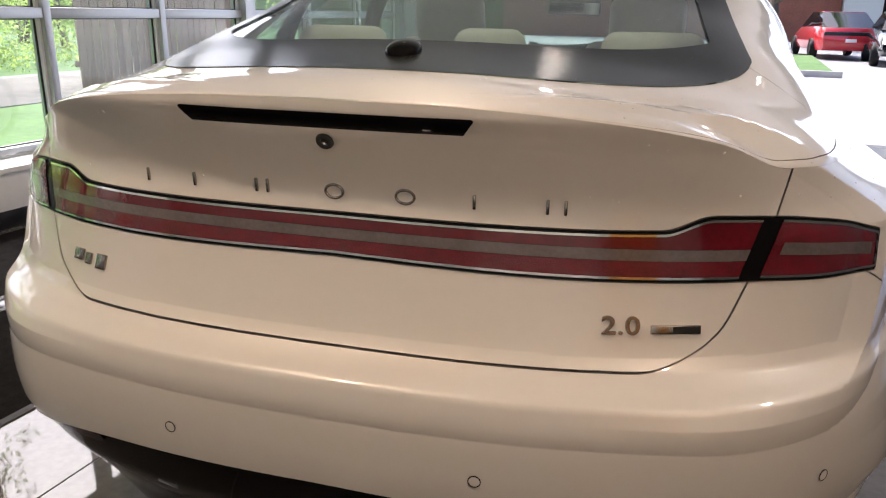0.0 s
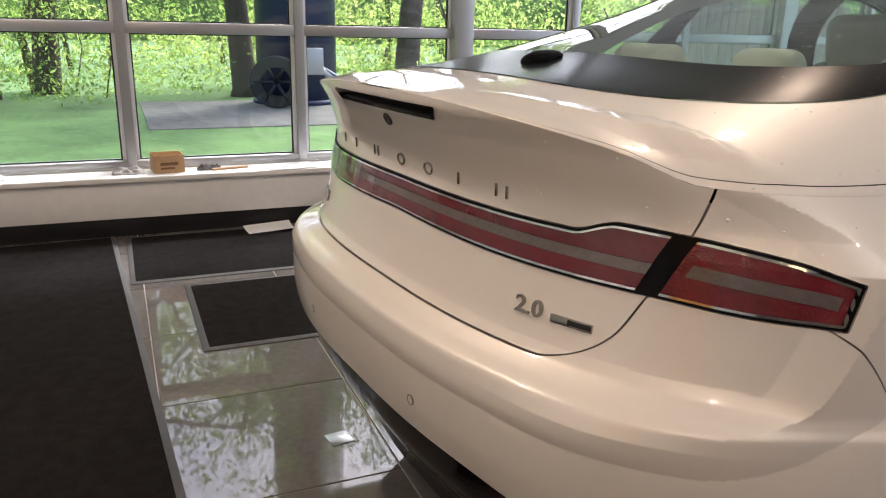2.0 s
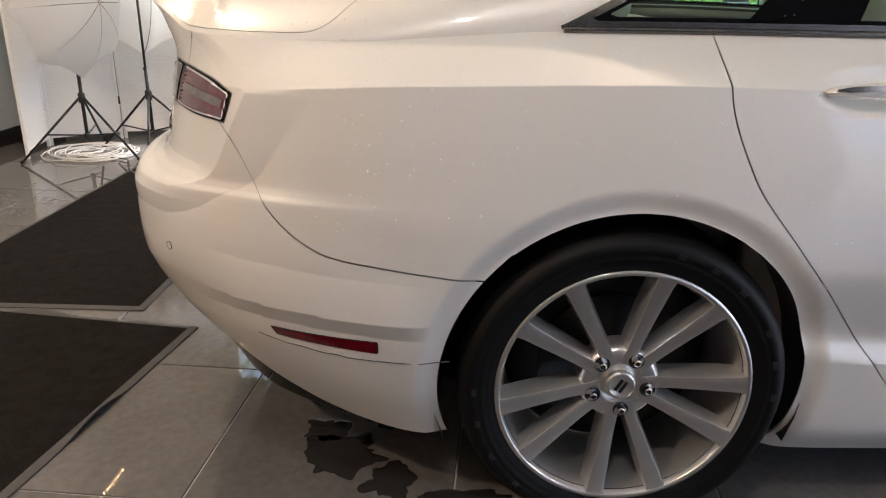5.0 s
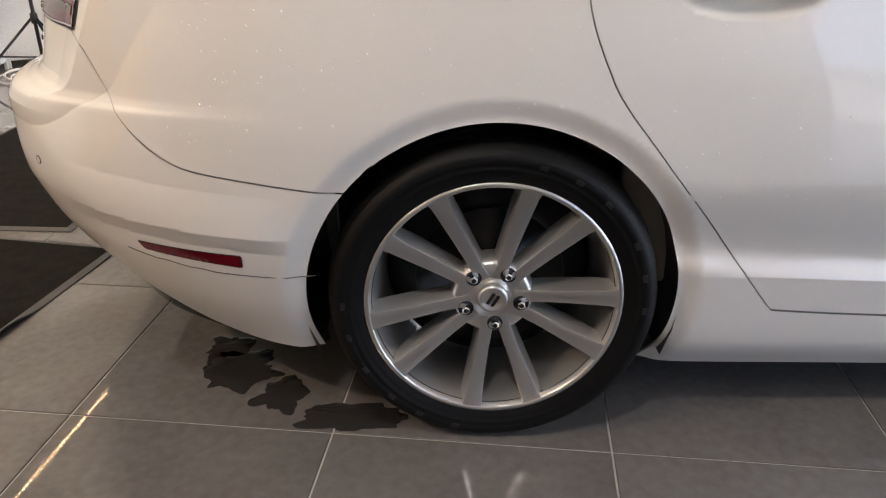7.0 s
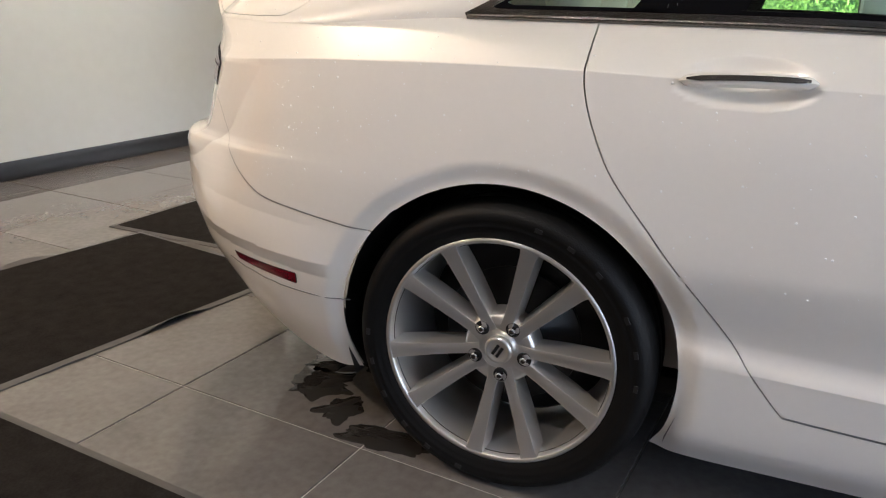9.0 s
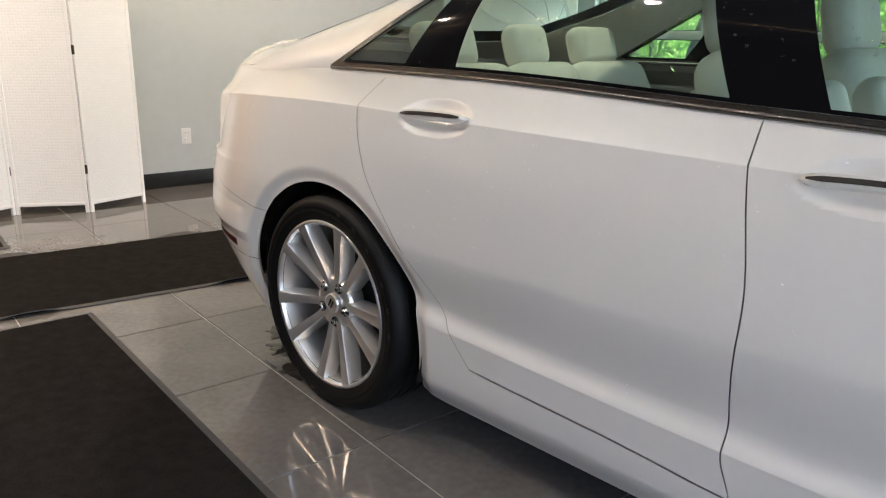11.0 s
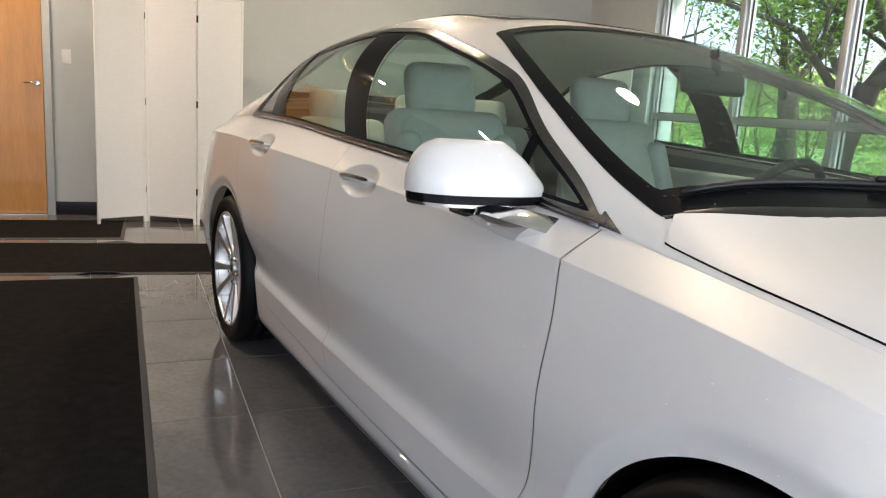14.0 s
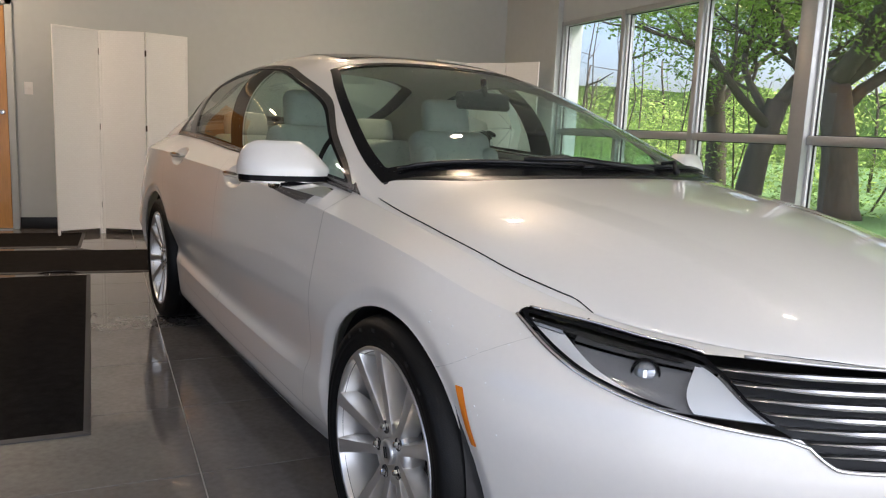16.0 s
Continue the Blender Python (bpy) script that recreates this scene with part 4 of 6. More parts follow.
fm = bpy.data.meshes.new_from_object(fo.evaluated_get(bpy.context.evaluated_depsgraph_get()))
bpy.data.objects.remove(fo)
p, n = spot(x=.415, z=.786, out=.002)
fm.transform(facing(p, n) @ Matrix.Diagonal((1.18, 1, 1, 1)))
fm.materials.clear(), fm.materials.append(M_BADGE)
part("engine_size_mark", fm, None, boot, "chrome engine size digits 2.0")
for x, z in ((.245, .586), (.716, .575)):
    for k in (1, -1):
        p, n = spot(x=x, z=z)
        m = facing(p, n)
        sen = part("parking_sensor", lathed([(.0, .0012), (.0075, .0012), (.008, .0008), (.008, -.002)], 24, "z", m if k > 0 else mirror_m(m)), M_PAINT, car, "round parking sensor")
        part("sensor_ring", lathed([(.008, .0011), (.0086, .0013), (.0094, .0013), (.0096, -.001)], 24, "z", m if k > 0 else mirror_m(m)), M_BLACK, sen)

# side markers, bumper seam, red reflectors low in the tail
MK_HI, MK_LO = (lambda y: .4515 - .03 * (y + .727)), (lambda y: .437 - .075 * (y + .727))
both("side_marker", car, side, arc(.55, 1.1, 160), arc(.1, .4, 90), (lambda x, y, z: smin(y + .728 - .8 * (MK_HI(y) - z), -.514 - y, MK_HI(y) - z, z - MK_LO(y)),), M_RED, .0015, "dark red side marker lens")
both("marker_surround", car, side, arc(.55, 1.1, 160), arc(.1, .4, 90), (lambda x, y, z: smin(y + .732 - .8 * (MK_HI(y) - z), -.511 - y, MK_HI(y) + .002 - z, z - MK_LO(y) + .002),), M_BLACK, .0006)
seam_pts = [spot(y=yy, z=.402, x=.9, out=.0003)[0] for yy in arc(-.80, -.375, 16)]
seam("bumper_seam", car, seam_pts, .0011, M_SEAM)
both("low_reflector", car, side, arc(.1, 1, 120), arc(0, .6, 90), (lambda x, y, z: np.where(y < -.5, smin(bump_low(x) - .014 - z, z - bump_low(x) + .032, x - .42, .61 - x), -1),), mat("dark_red_lens", (0.035, 0.001, 0.002), 0.15), -.009, "dark red rear reflector")
both("amber_marker", car, side, arc(2.2, 2.6, 160), arc(.2, .7, 90), (lambda x, y, z: smin(.596 - z, z - .482, y - 3.112 - .42 * (.596 - z), 3.132 + .42 * (.596 - z) - y),), M_AMBER, .0015, "amber side marker lens")

# roof aerial at the foot of the rear window
bm = bmesh.new()
bmesh.ops.create_uvsphere(bm, u_segments=24, v_segments=14, radius=1.0)
for v in bm.verts:
    t = v.co.y
    v.co = Vector((v.co.x * .030 * (1 - .25 * t), t * .05, v.co.z * .018 * (1 - .3 * t)))
bmesh.ops.transform(bm, matrix=pose(0, -.725, 1.142, 12), verts=bm.verts[:])
part("aerial", bm, M_PIANO, car, "small gloss black aerial")

# door handles
for (hy, hz), xo in zip(HANDLES, (.0, .0)):
    for k in (1, -1):
        p0, _ = spot(x=.9, y=hy - .16, z=hz)
        p1, _ = spot(x=.9, y=hy + .16, z=hz)
        bm = bmesh.new()
        rows, N = [], 22
        for i in range(N + 1):
            t = i / N
            yy = hy - .113 + .226 * t
            xs_ = p0.x + (p1.x - p0.x) * ((yy - p0.y) / (p1.y - p0.y))
            lift = .012 * math.sin(math.pi * min(1, max(0, t))) ** .35 - .012
            h = .0115 * (1 - abs(2 * t - 1) ** 6) ** .5 + .0015
            zz = hz + .004 * math.sin(math.pi * t) + .005 * (t - .5)
            xx = xs_ + .010 + lift
            rows.append([bm.verts.new((k * (xx + dx), yy, zz + dz)) for dx, dz in ((-.012, -h * .8), (.0, -h), (.007, -h * .55), (.009, h * .1), (.006, h * .8), (.0, h), (-.012, h * .7))])
        for a, b in zip(rows, rows[1:]):
            for j in range(7):
                bm.faces.new((a[j], a[(j + 1) % 7], b[(j + 1) % 7], b[j]))
        bm.faces.new(rows[0]), bm.faces.new(rows[-1][::-1])
        bmesh.ops.recalc_face_normals(bm, faces=bm.faces[:])
        hd = part("door_handle", bm, M_PAINT, car, "body-coloured door handle with a chrome strip")
        bm = bmesh.new()
        rows = []
        for i in range(19):
            t = .06 + .88 * i / 18
            yy = hy - .113 + .226 * t
            xs_ = p0.x + (p1.x - p0.x) * ((yy - p0.y) / (p1.y - p0.y))
            lift = .012 * math.sin(math.pi * t) ** .35 - .012
            zz = hz + .004 * math.sin(math.pi * t) + .005 * (t - .5) + .0045
            w = .0048 * min(1, 6 * t, 6 * (1.02 - t))
            rows.append([bm.verts.new((k * (xs_ + .010 + lift + dx), yy, zz + dz)) for dx, dz in ((.004, -w), (.0100, -w), (.0098, w), (.004, w))])
        for a, b in zip(rows, rows[1:]):
            for j in range(4):
                bm.faces.new((a[j], a[(j + 1) % 4], b[(j + 1) % 4], b[j]))
        bm.faces.new(rows[0]), bm.faces.new(rows[-1][::-1])
        bmesh.ops.recalc_face_normals(bm, faces=bm.faces[:])
        # dark floor reflection put into the strip's greyer metal colour
        part("handle_strip", bm, M_BADGE, hd, "chrome strip")

# mirrors
OUT_END = pchip([-.1, .19, .45, .7, .9, 1.0], [.93, .98, 1.0, .96, .85, .66])
IN_END = pchip([-.1, .15, .3, .55, .8, 1.0], [.88, 1.0, .99, .80, .55, .26])
def wing_mirror(k):
    ob = new("wing_mirror")
    ob.parent = car
    tagged(ob, "white wing mirror with black and chrome lower edge")

    def shell(z0, z1, grow, name, material, label, square=2.6):
        bm, rows = bmesh.new(), []
        for i in range(15):
            t = i / 14
            z = z0 + (z1 - z0) * t
            zz = (z - .93) / .13
            up = max(0.0, zz)
            s = 1 - .06 * max(0.0, -zz)
            cx, a, b = .895 - .012 * zz, (.141 + grow) * s, (.072 + grow) * (1 - up ** 2.4 * .55)
            ends = (float(OUT_END(zz)), float(IN_END(zz)))
            row = []
            for j in range(36):
                q = 2 * math.pi * j / 36
                c, d = math.cos(q), math.sin(q)
                x = cx + a * (ends[0] if c > 0 else ends[1]) * abs(c) ** (2 / square) * (1 if c > 0 else -1)
                y = 2.075 + b * abs(d) ** (2 / 2.3) * (1 if d > 0 else -1) - .16 * (x - .895) - .15 * max(0, x - .97)
                row.append(bm.verts.new((k * x, y, z)))
            rows.append(row)
        for p, q in zip(rows, rows[1:]):
            for j in range(36):
                bm.faces.new((p[j], p[(j + 1) % 36], q[(j + 1) % 36], q[j]))
        bm.faces.new(rows[0][::-1]), bm.faces.new(rows[-1])
        bmesh.ops.recalc_face_normals(bm, faces=bm.faces[:])
        return part(name, bm, material, ob, label, 60)
    shell(.955, 1.060, .0, "mirror_cap", M_PAINT, "white mirror cap")
    shell(.938, .954, -.003, "mirror_band", M_PIANO, "gloss black band")
    # greyer metal colour stands in for the edge's darker reflections
    shell(.931, .9375, -.004, "mirror_base", M_BADGE, "chrome lower edge with the indicator lens")
    bm = bmesh.new()
    rows = []
    for t in arc(0, 1, 9):
        c = Vector((.93, 2.10, .926)).lerp(Vector((.770, 2.20, .882)), t)
        w, h = .070 - .014 * t, .012 + .050 * t * (1 - .55 * t)
        rows.append([bm.verts.new((k * (c.x + dx * .4), c.y + dy, c.z + dz)) for dx, dy, dz in ((0, -w, 0), (.02, -w * .6, -h), (.03, w * .4, -h), (0, w, 0), (-.02, w * .4, h), (-.02, -w * .6, h))])
    for p, q in zip(rows, rows[1:]):
        for j in range(6):
            bm.faces.new((p[j], p[(j + 1) % 6], q[(j + 1) % 6], q[j]))
    bm.faces.new(rows[0]), bm.faces.new(rows[-1][::-1])
    bmesh.ops.recalc_face_normals(bm, faces=bm.faces[:])
    part("mirror_foot", bm, M_CHROME, ob, "chrome mirror foot", 60)
    bm = boxed(-.080, -.003, -.034, .080, .003, .030, .002, 2, pose(.882 * k, 2.010, .998, 0, 0, -9 * k))
    part("mirror_glass", bm, M_CHROME, ob, "mirror glass")


for k in (1, -1):
    wing_mirror(k)

# headlamps
def on_nose(y, z, out):
    d = (SIDE_PTS[..., 1] - y) ** 2 + (SIDE_PTS[..., 2] - z) ** 2 + (_u < 2) * 9
    i = np.unravel_index(d.argmin(), d.shape)
    n = np.cross(SIDE_DU[i], SIDE_DV[i])
    n /= np.linalg.norm(n) + 1e-12
    n = n if n[0] + .5 * n[1] > 0 else -n
    return Vector(SIDE_PTS[i] + n * out)


M_BOWL = mat("smoked_bowl", (.27, .27, .28), .22, .5, vary=.2, scale=60)
M_PROJ = mat("projector_glass", (.36, .37, .39), .1, .7)
WING_Y = pchip([.60, .655, .70, .76], [3.56, 3.50, 3.475, 3.45])
u_h, v_h = arc(2.1, 2.9, 220), arc(.62, 1, 110)
bowl = both("headlamp", car, side, u_h, v_h, (lambda x, y, z: head(x, y, z) + .002,), M_BOWL, -.028, "clear headlamp with a projector in a silver bowl")
for hl, k in zip(bowl, (1, -1)):
    for nm, tests, mt, o, lb in (
            ("lamp_rim", (lambda x, y, z: head(x, y, z) - .001, lambda x, y, z: .005 - head(x, y, z)), M_PIANO, .001, "gloss black lamp rim"),
            ("lamp_divider", (lambda x, y, z: head(x, y, z) - .005, lambda x, y, z: z - HL_HI(y) + .009 + .02 * np.clip(y - 3.2, 0, .2), lambda x, y, z: 3.45 - y), M_BLACK, -.010, "dark inner divider"),
            ("lamp_fin", (lambda x, y, z: head(x, y, z) - .006, lambda x, y, z: HL_LO(y) + .030 - .10 * np.clip(y - 3.22, 0, 1) - z, lambda x, y, z: 3.46 - y), M_SILVER, -.014, "white inner lamp fin"),
            ("lamp_wing", (lambda x, y, z: head(x, y, z) - .006, lambda x, y, z: y - WING_Y(z)), M_SILVER, -.012, "silver inner lamp wing"),
            ("bowl_shade", (lambda x, y, z: head(x, y, z) - .007, lambda x, y, z: .016 - abs(y - 3.285 - .9 * (.70 - z))), M_PIANO, -.018, "dark shade beside the fin"),
            ("lens", (lambda x, y, z: head(x, y, z) - .008,), M_CLEAR, -.003, "clear wet lamp lens")):
        me = panel(side, u_h, v_h, tests, o, k < 0)
        me.materials.append(mt)
        part(nm, me, None, hl, lb)
    p = on_nose(3.412, .698, -.026)
    m = facing(p, (.75, .62, .2)) if k > 0 else mirror_m(facing(p, (.75, .62, .2)))
    r = .020
    pj = part("projector", lathed([(.0, .007), (r * .5, .006), (r * .85, .003), (r, .0), (r * 1.1, -.003), (r * 1.1, -.01)], 28, "z", m), M_PROJ, hl, "round clear projector lens")
    part("projector_ring", lathed([(r * 1.1, -.004), (r * 1.3, .002), (r * 1.42, -.003), (r * 1.42, -.012)], 28, "z", m), M_PIANO, hl)
    part("bulb_glint", boxed(-.004, -.009, .006, .004, .007, .0085, .001, 1, m), M_CHROME, hl)


HL_LINE, HL_TOP, GR_LINE = [], [], []
vs_ = np.linspace(0, 1, 200)
for u in arc(2.0, 3.0, 400):
    p = side(np.full(200, u), vs_)
    h = p[:, 2] - (HL_LO(p[:, 1]) - .004)
    q = Vector(side(u, float(np.interp(0, h, vs_))))
    if 3.15 < q.y < 3.625:
        HL_LINE.append(q + Vector((.7, .7, 0)) * .0015)
    h = p[:, 2] - (HL_HI(p[:, 1]) + .003)
    q = Vector(side(u, float(np.interp(0, h, vs_))))
    if 3.15 < q.y < 3.462:
        HL_TOP.append(q + Vector((.6, .5, .4)) * .0015)
    h = p[:, 2] - (GR_LO(p[:, 0]) - .003)
    q = Vector(side(u, float(np.interp(0, h, vs_))))
    if q.x < .487 and q.y > 3.5:
        GR_LINE.append(q + Vector((.3, .9, 0)) * .002)
HL_LINE, GR_LINE = HL_LINE[::4] + HL_LINE[-1:], GR_LINE[::3] + GR_LINE[-1:]
for k in (1, -1):
    pts = HL_LINE + GR_LINE
    part("chrome_line", tubed([(p.x * k, p.y, p.z) for p in pts], .0042, 8), M_CHROME, car, "chrome line under lamp and grille")
    part("chrome_line", tubed([(p.x * k, p.y, p.z) for p in HL_TOP[::3] + HL_TOP[-1:]], .003, 8), M_CHROME, car, "chrome line over the headlamp")
grl = whole("grille", car, side, arc(2.3, 3, 150), arc(.3, 1, 110), (lambda x, y, z: grille(x, y, z) + .004,), M_PLASTIC, -.03, "black grille with horizontal chrome bars")
def nose_line(zfun, u0=2.3, u1=3.0, n=90):
    """Points on the nose at the height zfun(x), from the side to the middle."""
    vs_, out = np.linspace(0, 1, 160), []
    for u in arc(u0, u1, n):
        p = side(np.full(160, u), vs_)
        h = p[:, 2] - np.array([zfun(q) for q in p[:, 0]])
        v = float(np.interp(0, h, vs_))
        out.append(Vector(side(u, v)))
    return out


TOP_LINE = [p + Vector((.2, .8, .6)) * .002 for p in nose_line(lambda x: float(GR_HI(x)) + .003, 2.3, 3.0, 60) if p.x < .50 and p.y > 3.44]
for k in (1, -1):
    part("chrome_line", tubed([(p.x * k, p.y, p.z) for p in TOP_LINE], .0038, 8), M_SATIN, car, "chrome line over the grille")
for i in range(7):
    zz = .580 + .0205 * i
    line = nose_line(lambda x: zz + .03 * (x / .5) ** 2 * (.74 - zz) * 2)
    pts = [p for p in line if float(grille(np.array(p.x), np.array(p.y), np.array(p.z))) > .003][::-1]
    if len(pts) < 4:
        continue
    for k in (1, -1):
        bm, rows = bmesh.new(), []
        for j, p in enumerate(pts):
            w = .0052 * min(1, (len(pts) - j) / 16 + .10)
            rows.append([bm.verts.new((k * p.x, p.y + dy, p.z + dz)) for dy, dz in ((-.024, -w), (-.005, -w), (-.002, 0), (-.005, w), (-.024, w * .6))])
        for a, b in zip(rows, rows[1:]):
            for j in range(5):
                bm.faces.new((a[j], a[(j + 1) % 5], b[(j + 1) % 5], b[j]))
        bm.faces.new(rows[0]), bm.faces.new(rows[-1][::-1])
        bmesh.ops.recalc_face_normals(bm, faces=bm.faces[:])
        part("grille_bar", bm, M_SATIN, grl, "slim chrome grille bar")

# wipers and cowl
def on_top(x, y, out=0.0):
    xe = float(xe_at(y))
    p = top(y, math.sqrt(max(0, 1 - abs(x) / xe)))
    return Vector((x, y, float(p[2]) + out))


bm, rows = bmesh.new(), []
for x in arc(-.712, .712, 40):
    yb, yh = float(WS_B(abs(x))), float(HOOD_B(abs(x))) + .012
    rows.append([bm.verts.new(on_top(x, min(yb + dy, yh), dz)) for dy, dz in ((-.02, .0005), (-.005, .003), (.012, .002), (.045, -.004))])
for a, b in zip(rows, rows[1:]):
    for j in range(3):
        bm.faces.new((a[j], b[j], b[j + 1], a[j + 1]))
part("cowl", bm, M_BLACK, car, "black cowl grille under the windscreen")
for x0, x1, y0, y1 in ((.66, -.02, 2.40, 2.57), (.10, -.60, 2.575, 2.44)):
    pts = [on_top(x0 + (x1 - x0) * t, y0 + (y1 - y0) * t + .03 * math.sin(math.pi * t), .011) for t in arc(0, 1, 14)]
    wp = part("wiper", tubed(pts, [.004] + [.0065] * 12 + [.004], 8), M_BLACK, car, "black wiper")
    part("wiper_rubber", tubed([p + Vector((0, -.004, -.010)) for p in pts], .004, 6), M_RUBBER, wp)
    part("wiper_arm", tubed([pts[7] + Vector((0, .004, .01)), pts[9] + Vector((-.06 if x0 > .3 else .06, .045, .016)), on_top(x1 + (.16 if x0 > .3 else -.1) * 0 - .12 if x0 > .3 else x1 + .35, 2.63, .02)], [.006, .008, .011], 8), M_BLACK, wp)

# belt chrome under the windows
for k in (1, -1):
    pts = [Vector((k * (float(xe_at(y)) + .003), y, float(BELT(y)) - .008)) for y in arc(-.16, 2.31, 60)]
    part("belt_strip", tubed(pts, .006, 8), M_DARKCHROME, car, "wet dark chrome strip along the belt line")


# ---- car interior ----
def pad(bm, w, d, h, r, m, puff=.0):
    """A soft upholstered block, rounded and slightly swollen."""
    b = bmesh.new()
    box(b, -w / 2, -d / 2, 0, w / 2, d / 2, h, r, 4)
    bmesh.ops.subdivide_edges(b, edges=[e for e in b.edges if e.calc_length() > .12], cuts=3, use_grid_fill=True)
    for v in b.verts:
        x, z = v.co.x / (w / 2), (v.co.z - h / 2) / (h / 2)
        v.co.y += puff * (1 - x * x) * (1 - z * z) * (1 if v.co.y > 0 else -.5)
    b.transform(m)
    tmp = bpy.data.meshes.new("tmp")
    b.to_mesh(tmp)
    b.free()
    bm.from_mesh(tmp)
    bpy.data.meshes.remove(tmp)
    return bm


def seat(x, y, name="front_seat"):
    ob = new(name)
    ob.parent = car
    tagged(ob, "cream leather front seat")
    T = Matrix.Translation((x, y, 0))
    part("cushion", pad(bmesh.new(), .50, .52, .15, .05, T @ pose(0, .02, .42, 8), .0), M_LEATHER, ob, "", 60)
    part("backrest", pad(bmesh.new(), .46, .13, .62, .055, T @ pose(0, -.28, .52, 20), .035), M_LEATHER, ob, "", 60)
    for sx in (-.205, .205):
        part("bolster", pad(bmesh.new(), .09, .16, .50, .04, T @ pose(sx, -.255, .55, 20, 0, 8 * (1 if sx < 0 else -1)), .0), M_LEATHER, ob, "", 60)
    part("headrest", pad(bmesh.new(), .27, .10, .19, .045, T @ pose(0, -.505, 1.085, 12), .012), M_LEATHER, ob, "cream leather headrest", 60)
    for sx in (-.06, .06):
        part("headrest_post", tubed([T @ Vector((sx, -.48, 1.02)), T @ Vector((sx, -.505, 1.10))], .006, 8), M_CHROME, ob)


seat(.37, 1.45), seat(-.37, 1.45)
bench = new("rear_bench")
bench.parent = car
tagged(bench, "cream leather rear bench with three headrests")
part("cushion", pad(bmesh.new(), 1.28, .50, .14, .05, pose(0, .55, .44, 6)), M_LEATHER, bench, "", 60)
for x, w in ((-.41, .44), (0, .34), (.41, .44)):
    part("backrest", pad(bmesh.new(), w, .14, .56, .06, pose(x, .27, .53, 27), .03), M_LEATHER, bench, "", 60)
    part("headrest", pad(bmesh.new(), .25 if x else .19, .09, .15, .04, pose(x, -.005, 1.02, 18), .01), M_LEATHER, bench, "cream leather headrest", 60)
part("parcel_shelf", boxed(-.62, -.42, .985, .62, .05, 1.0, .006), M_LEATHER, car, "cream parcel shelf")
part("cabin_floor", boxed(-.70, .1, .215, .70, 2.45, .26, .01), M_DASH, car)
part("firewall", boxed(-.68, 2.43, .26, .68, 2.46, .86, .005), M_DASH, car)
part("boot_wall", boxed(-.66, -.02, .26, .66, .02, .96, .005), M_DASH, car)
for k in (1, -1):
    bm = bmesh.new()
    box(bm, .70 * k if k > 0 else -.745, .25, .30, .745 if k > 0 else -.70, 2.33, .93, .015, 3)
    part("door_lining", bm, M_LEATHER, car, "cream door lining")
# dashboard: a swept roll with a hood
bm, rows = bmesh.new(), []
for x in arc(-.71, .71, 28):
    hump = .03 * math.exp(-((x + .37) / .2) ** 2)
    yf = 2.42 - .10 * (x / .7) ** 2
    rows.append([bm.verts.new((x, yy, zz)) for yy, zz in ((yf, .90), (2.15, .925 + hump), (2.0, .92 + hump), (1.95, .89 + hump * .5), (1.965, .80), (2.0, .68), (2.05, .50))])
for a, b in zip(rows, rows[1:]):
    for j in range(6):
        bm.faces.new((a[j], b[j], b[j + 1], a[j + 1]))
part("dashboard", bm, M_DASH, car, "dark soft dashboard", 60)
bm, ring = bmesh.new(), []
S = pose(-.37, 1.80, .86, 62)
tube(bm, [S @ Vector((.185 * math.cos(a), .185 * math.sin(a), 0)) for a in arc(0, 2 * math.pi, 33)], .015, 10, False)
for a in (0, math.pi, -math.pi / 2):
    tube(bm, [S @ Vector((.04 * math.cos(a), .04 * math.sin(a), -.02)), S @ Vector((.18 * math.cos(a), .18 * math.sin(a), 0))], .013, 8)
sw = part("steering_wheel", bm, M_DASH, car, "dark steering wheel", 60)
part("wheel_boss", pad(bmesh.new(), .15, .13, .05, .03, S @ pose(0, 0, -.035)), M_DASH, sw, "", 60)
part("steering_column", tubed([S @ Vector((0, 0, -.03)), S @ Vector((0, 0, -.22))], .035, 12), M_DASH, car)
rv = part("rear_view_mirror", boxed(-.13, -.02, -.035, .13, .015, .035, .014, 3, pose(0, 1.84, 1.235, 12, 0, 6)), M_PLASTIC, car, "interior rear-view mirror")
part("mirror_glass", boxed(-.12, -.0225, -.028, .12, -.0205, .028, .001, 1, pose(0, 1.84, 1.235, 12, 0, 6)), M_CHROME, rv)
part("mirror_stalk", tubed([(0, 1.85, 1.25), (0, 1.83, 1.32)], .012, 8), M_PLASTIC, rv)
# lining of roof and pillars
whole("headliner", car, top, arc(-.3, 2.2, 110), arc(.05, 1, 60), (lambda x, y, z: -rg(x, y, z) - .006, lambda x, y, z: -ws(x, y, z) - .004, lambda x, y, z: -dlo(x, y, z) - .004, lambda x, y, z: np.where(y > 1.9, z - 1.0, 1.0)), M_LEATHER, -.016, "cream roof lining")


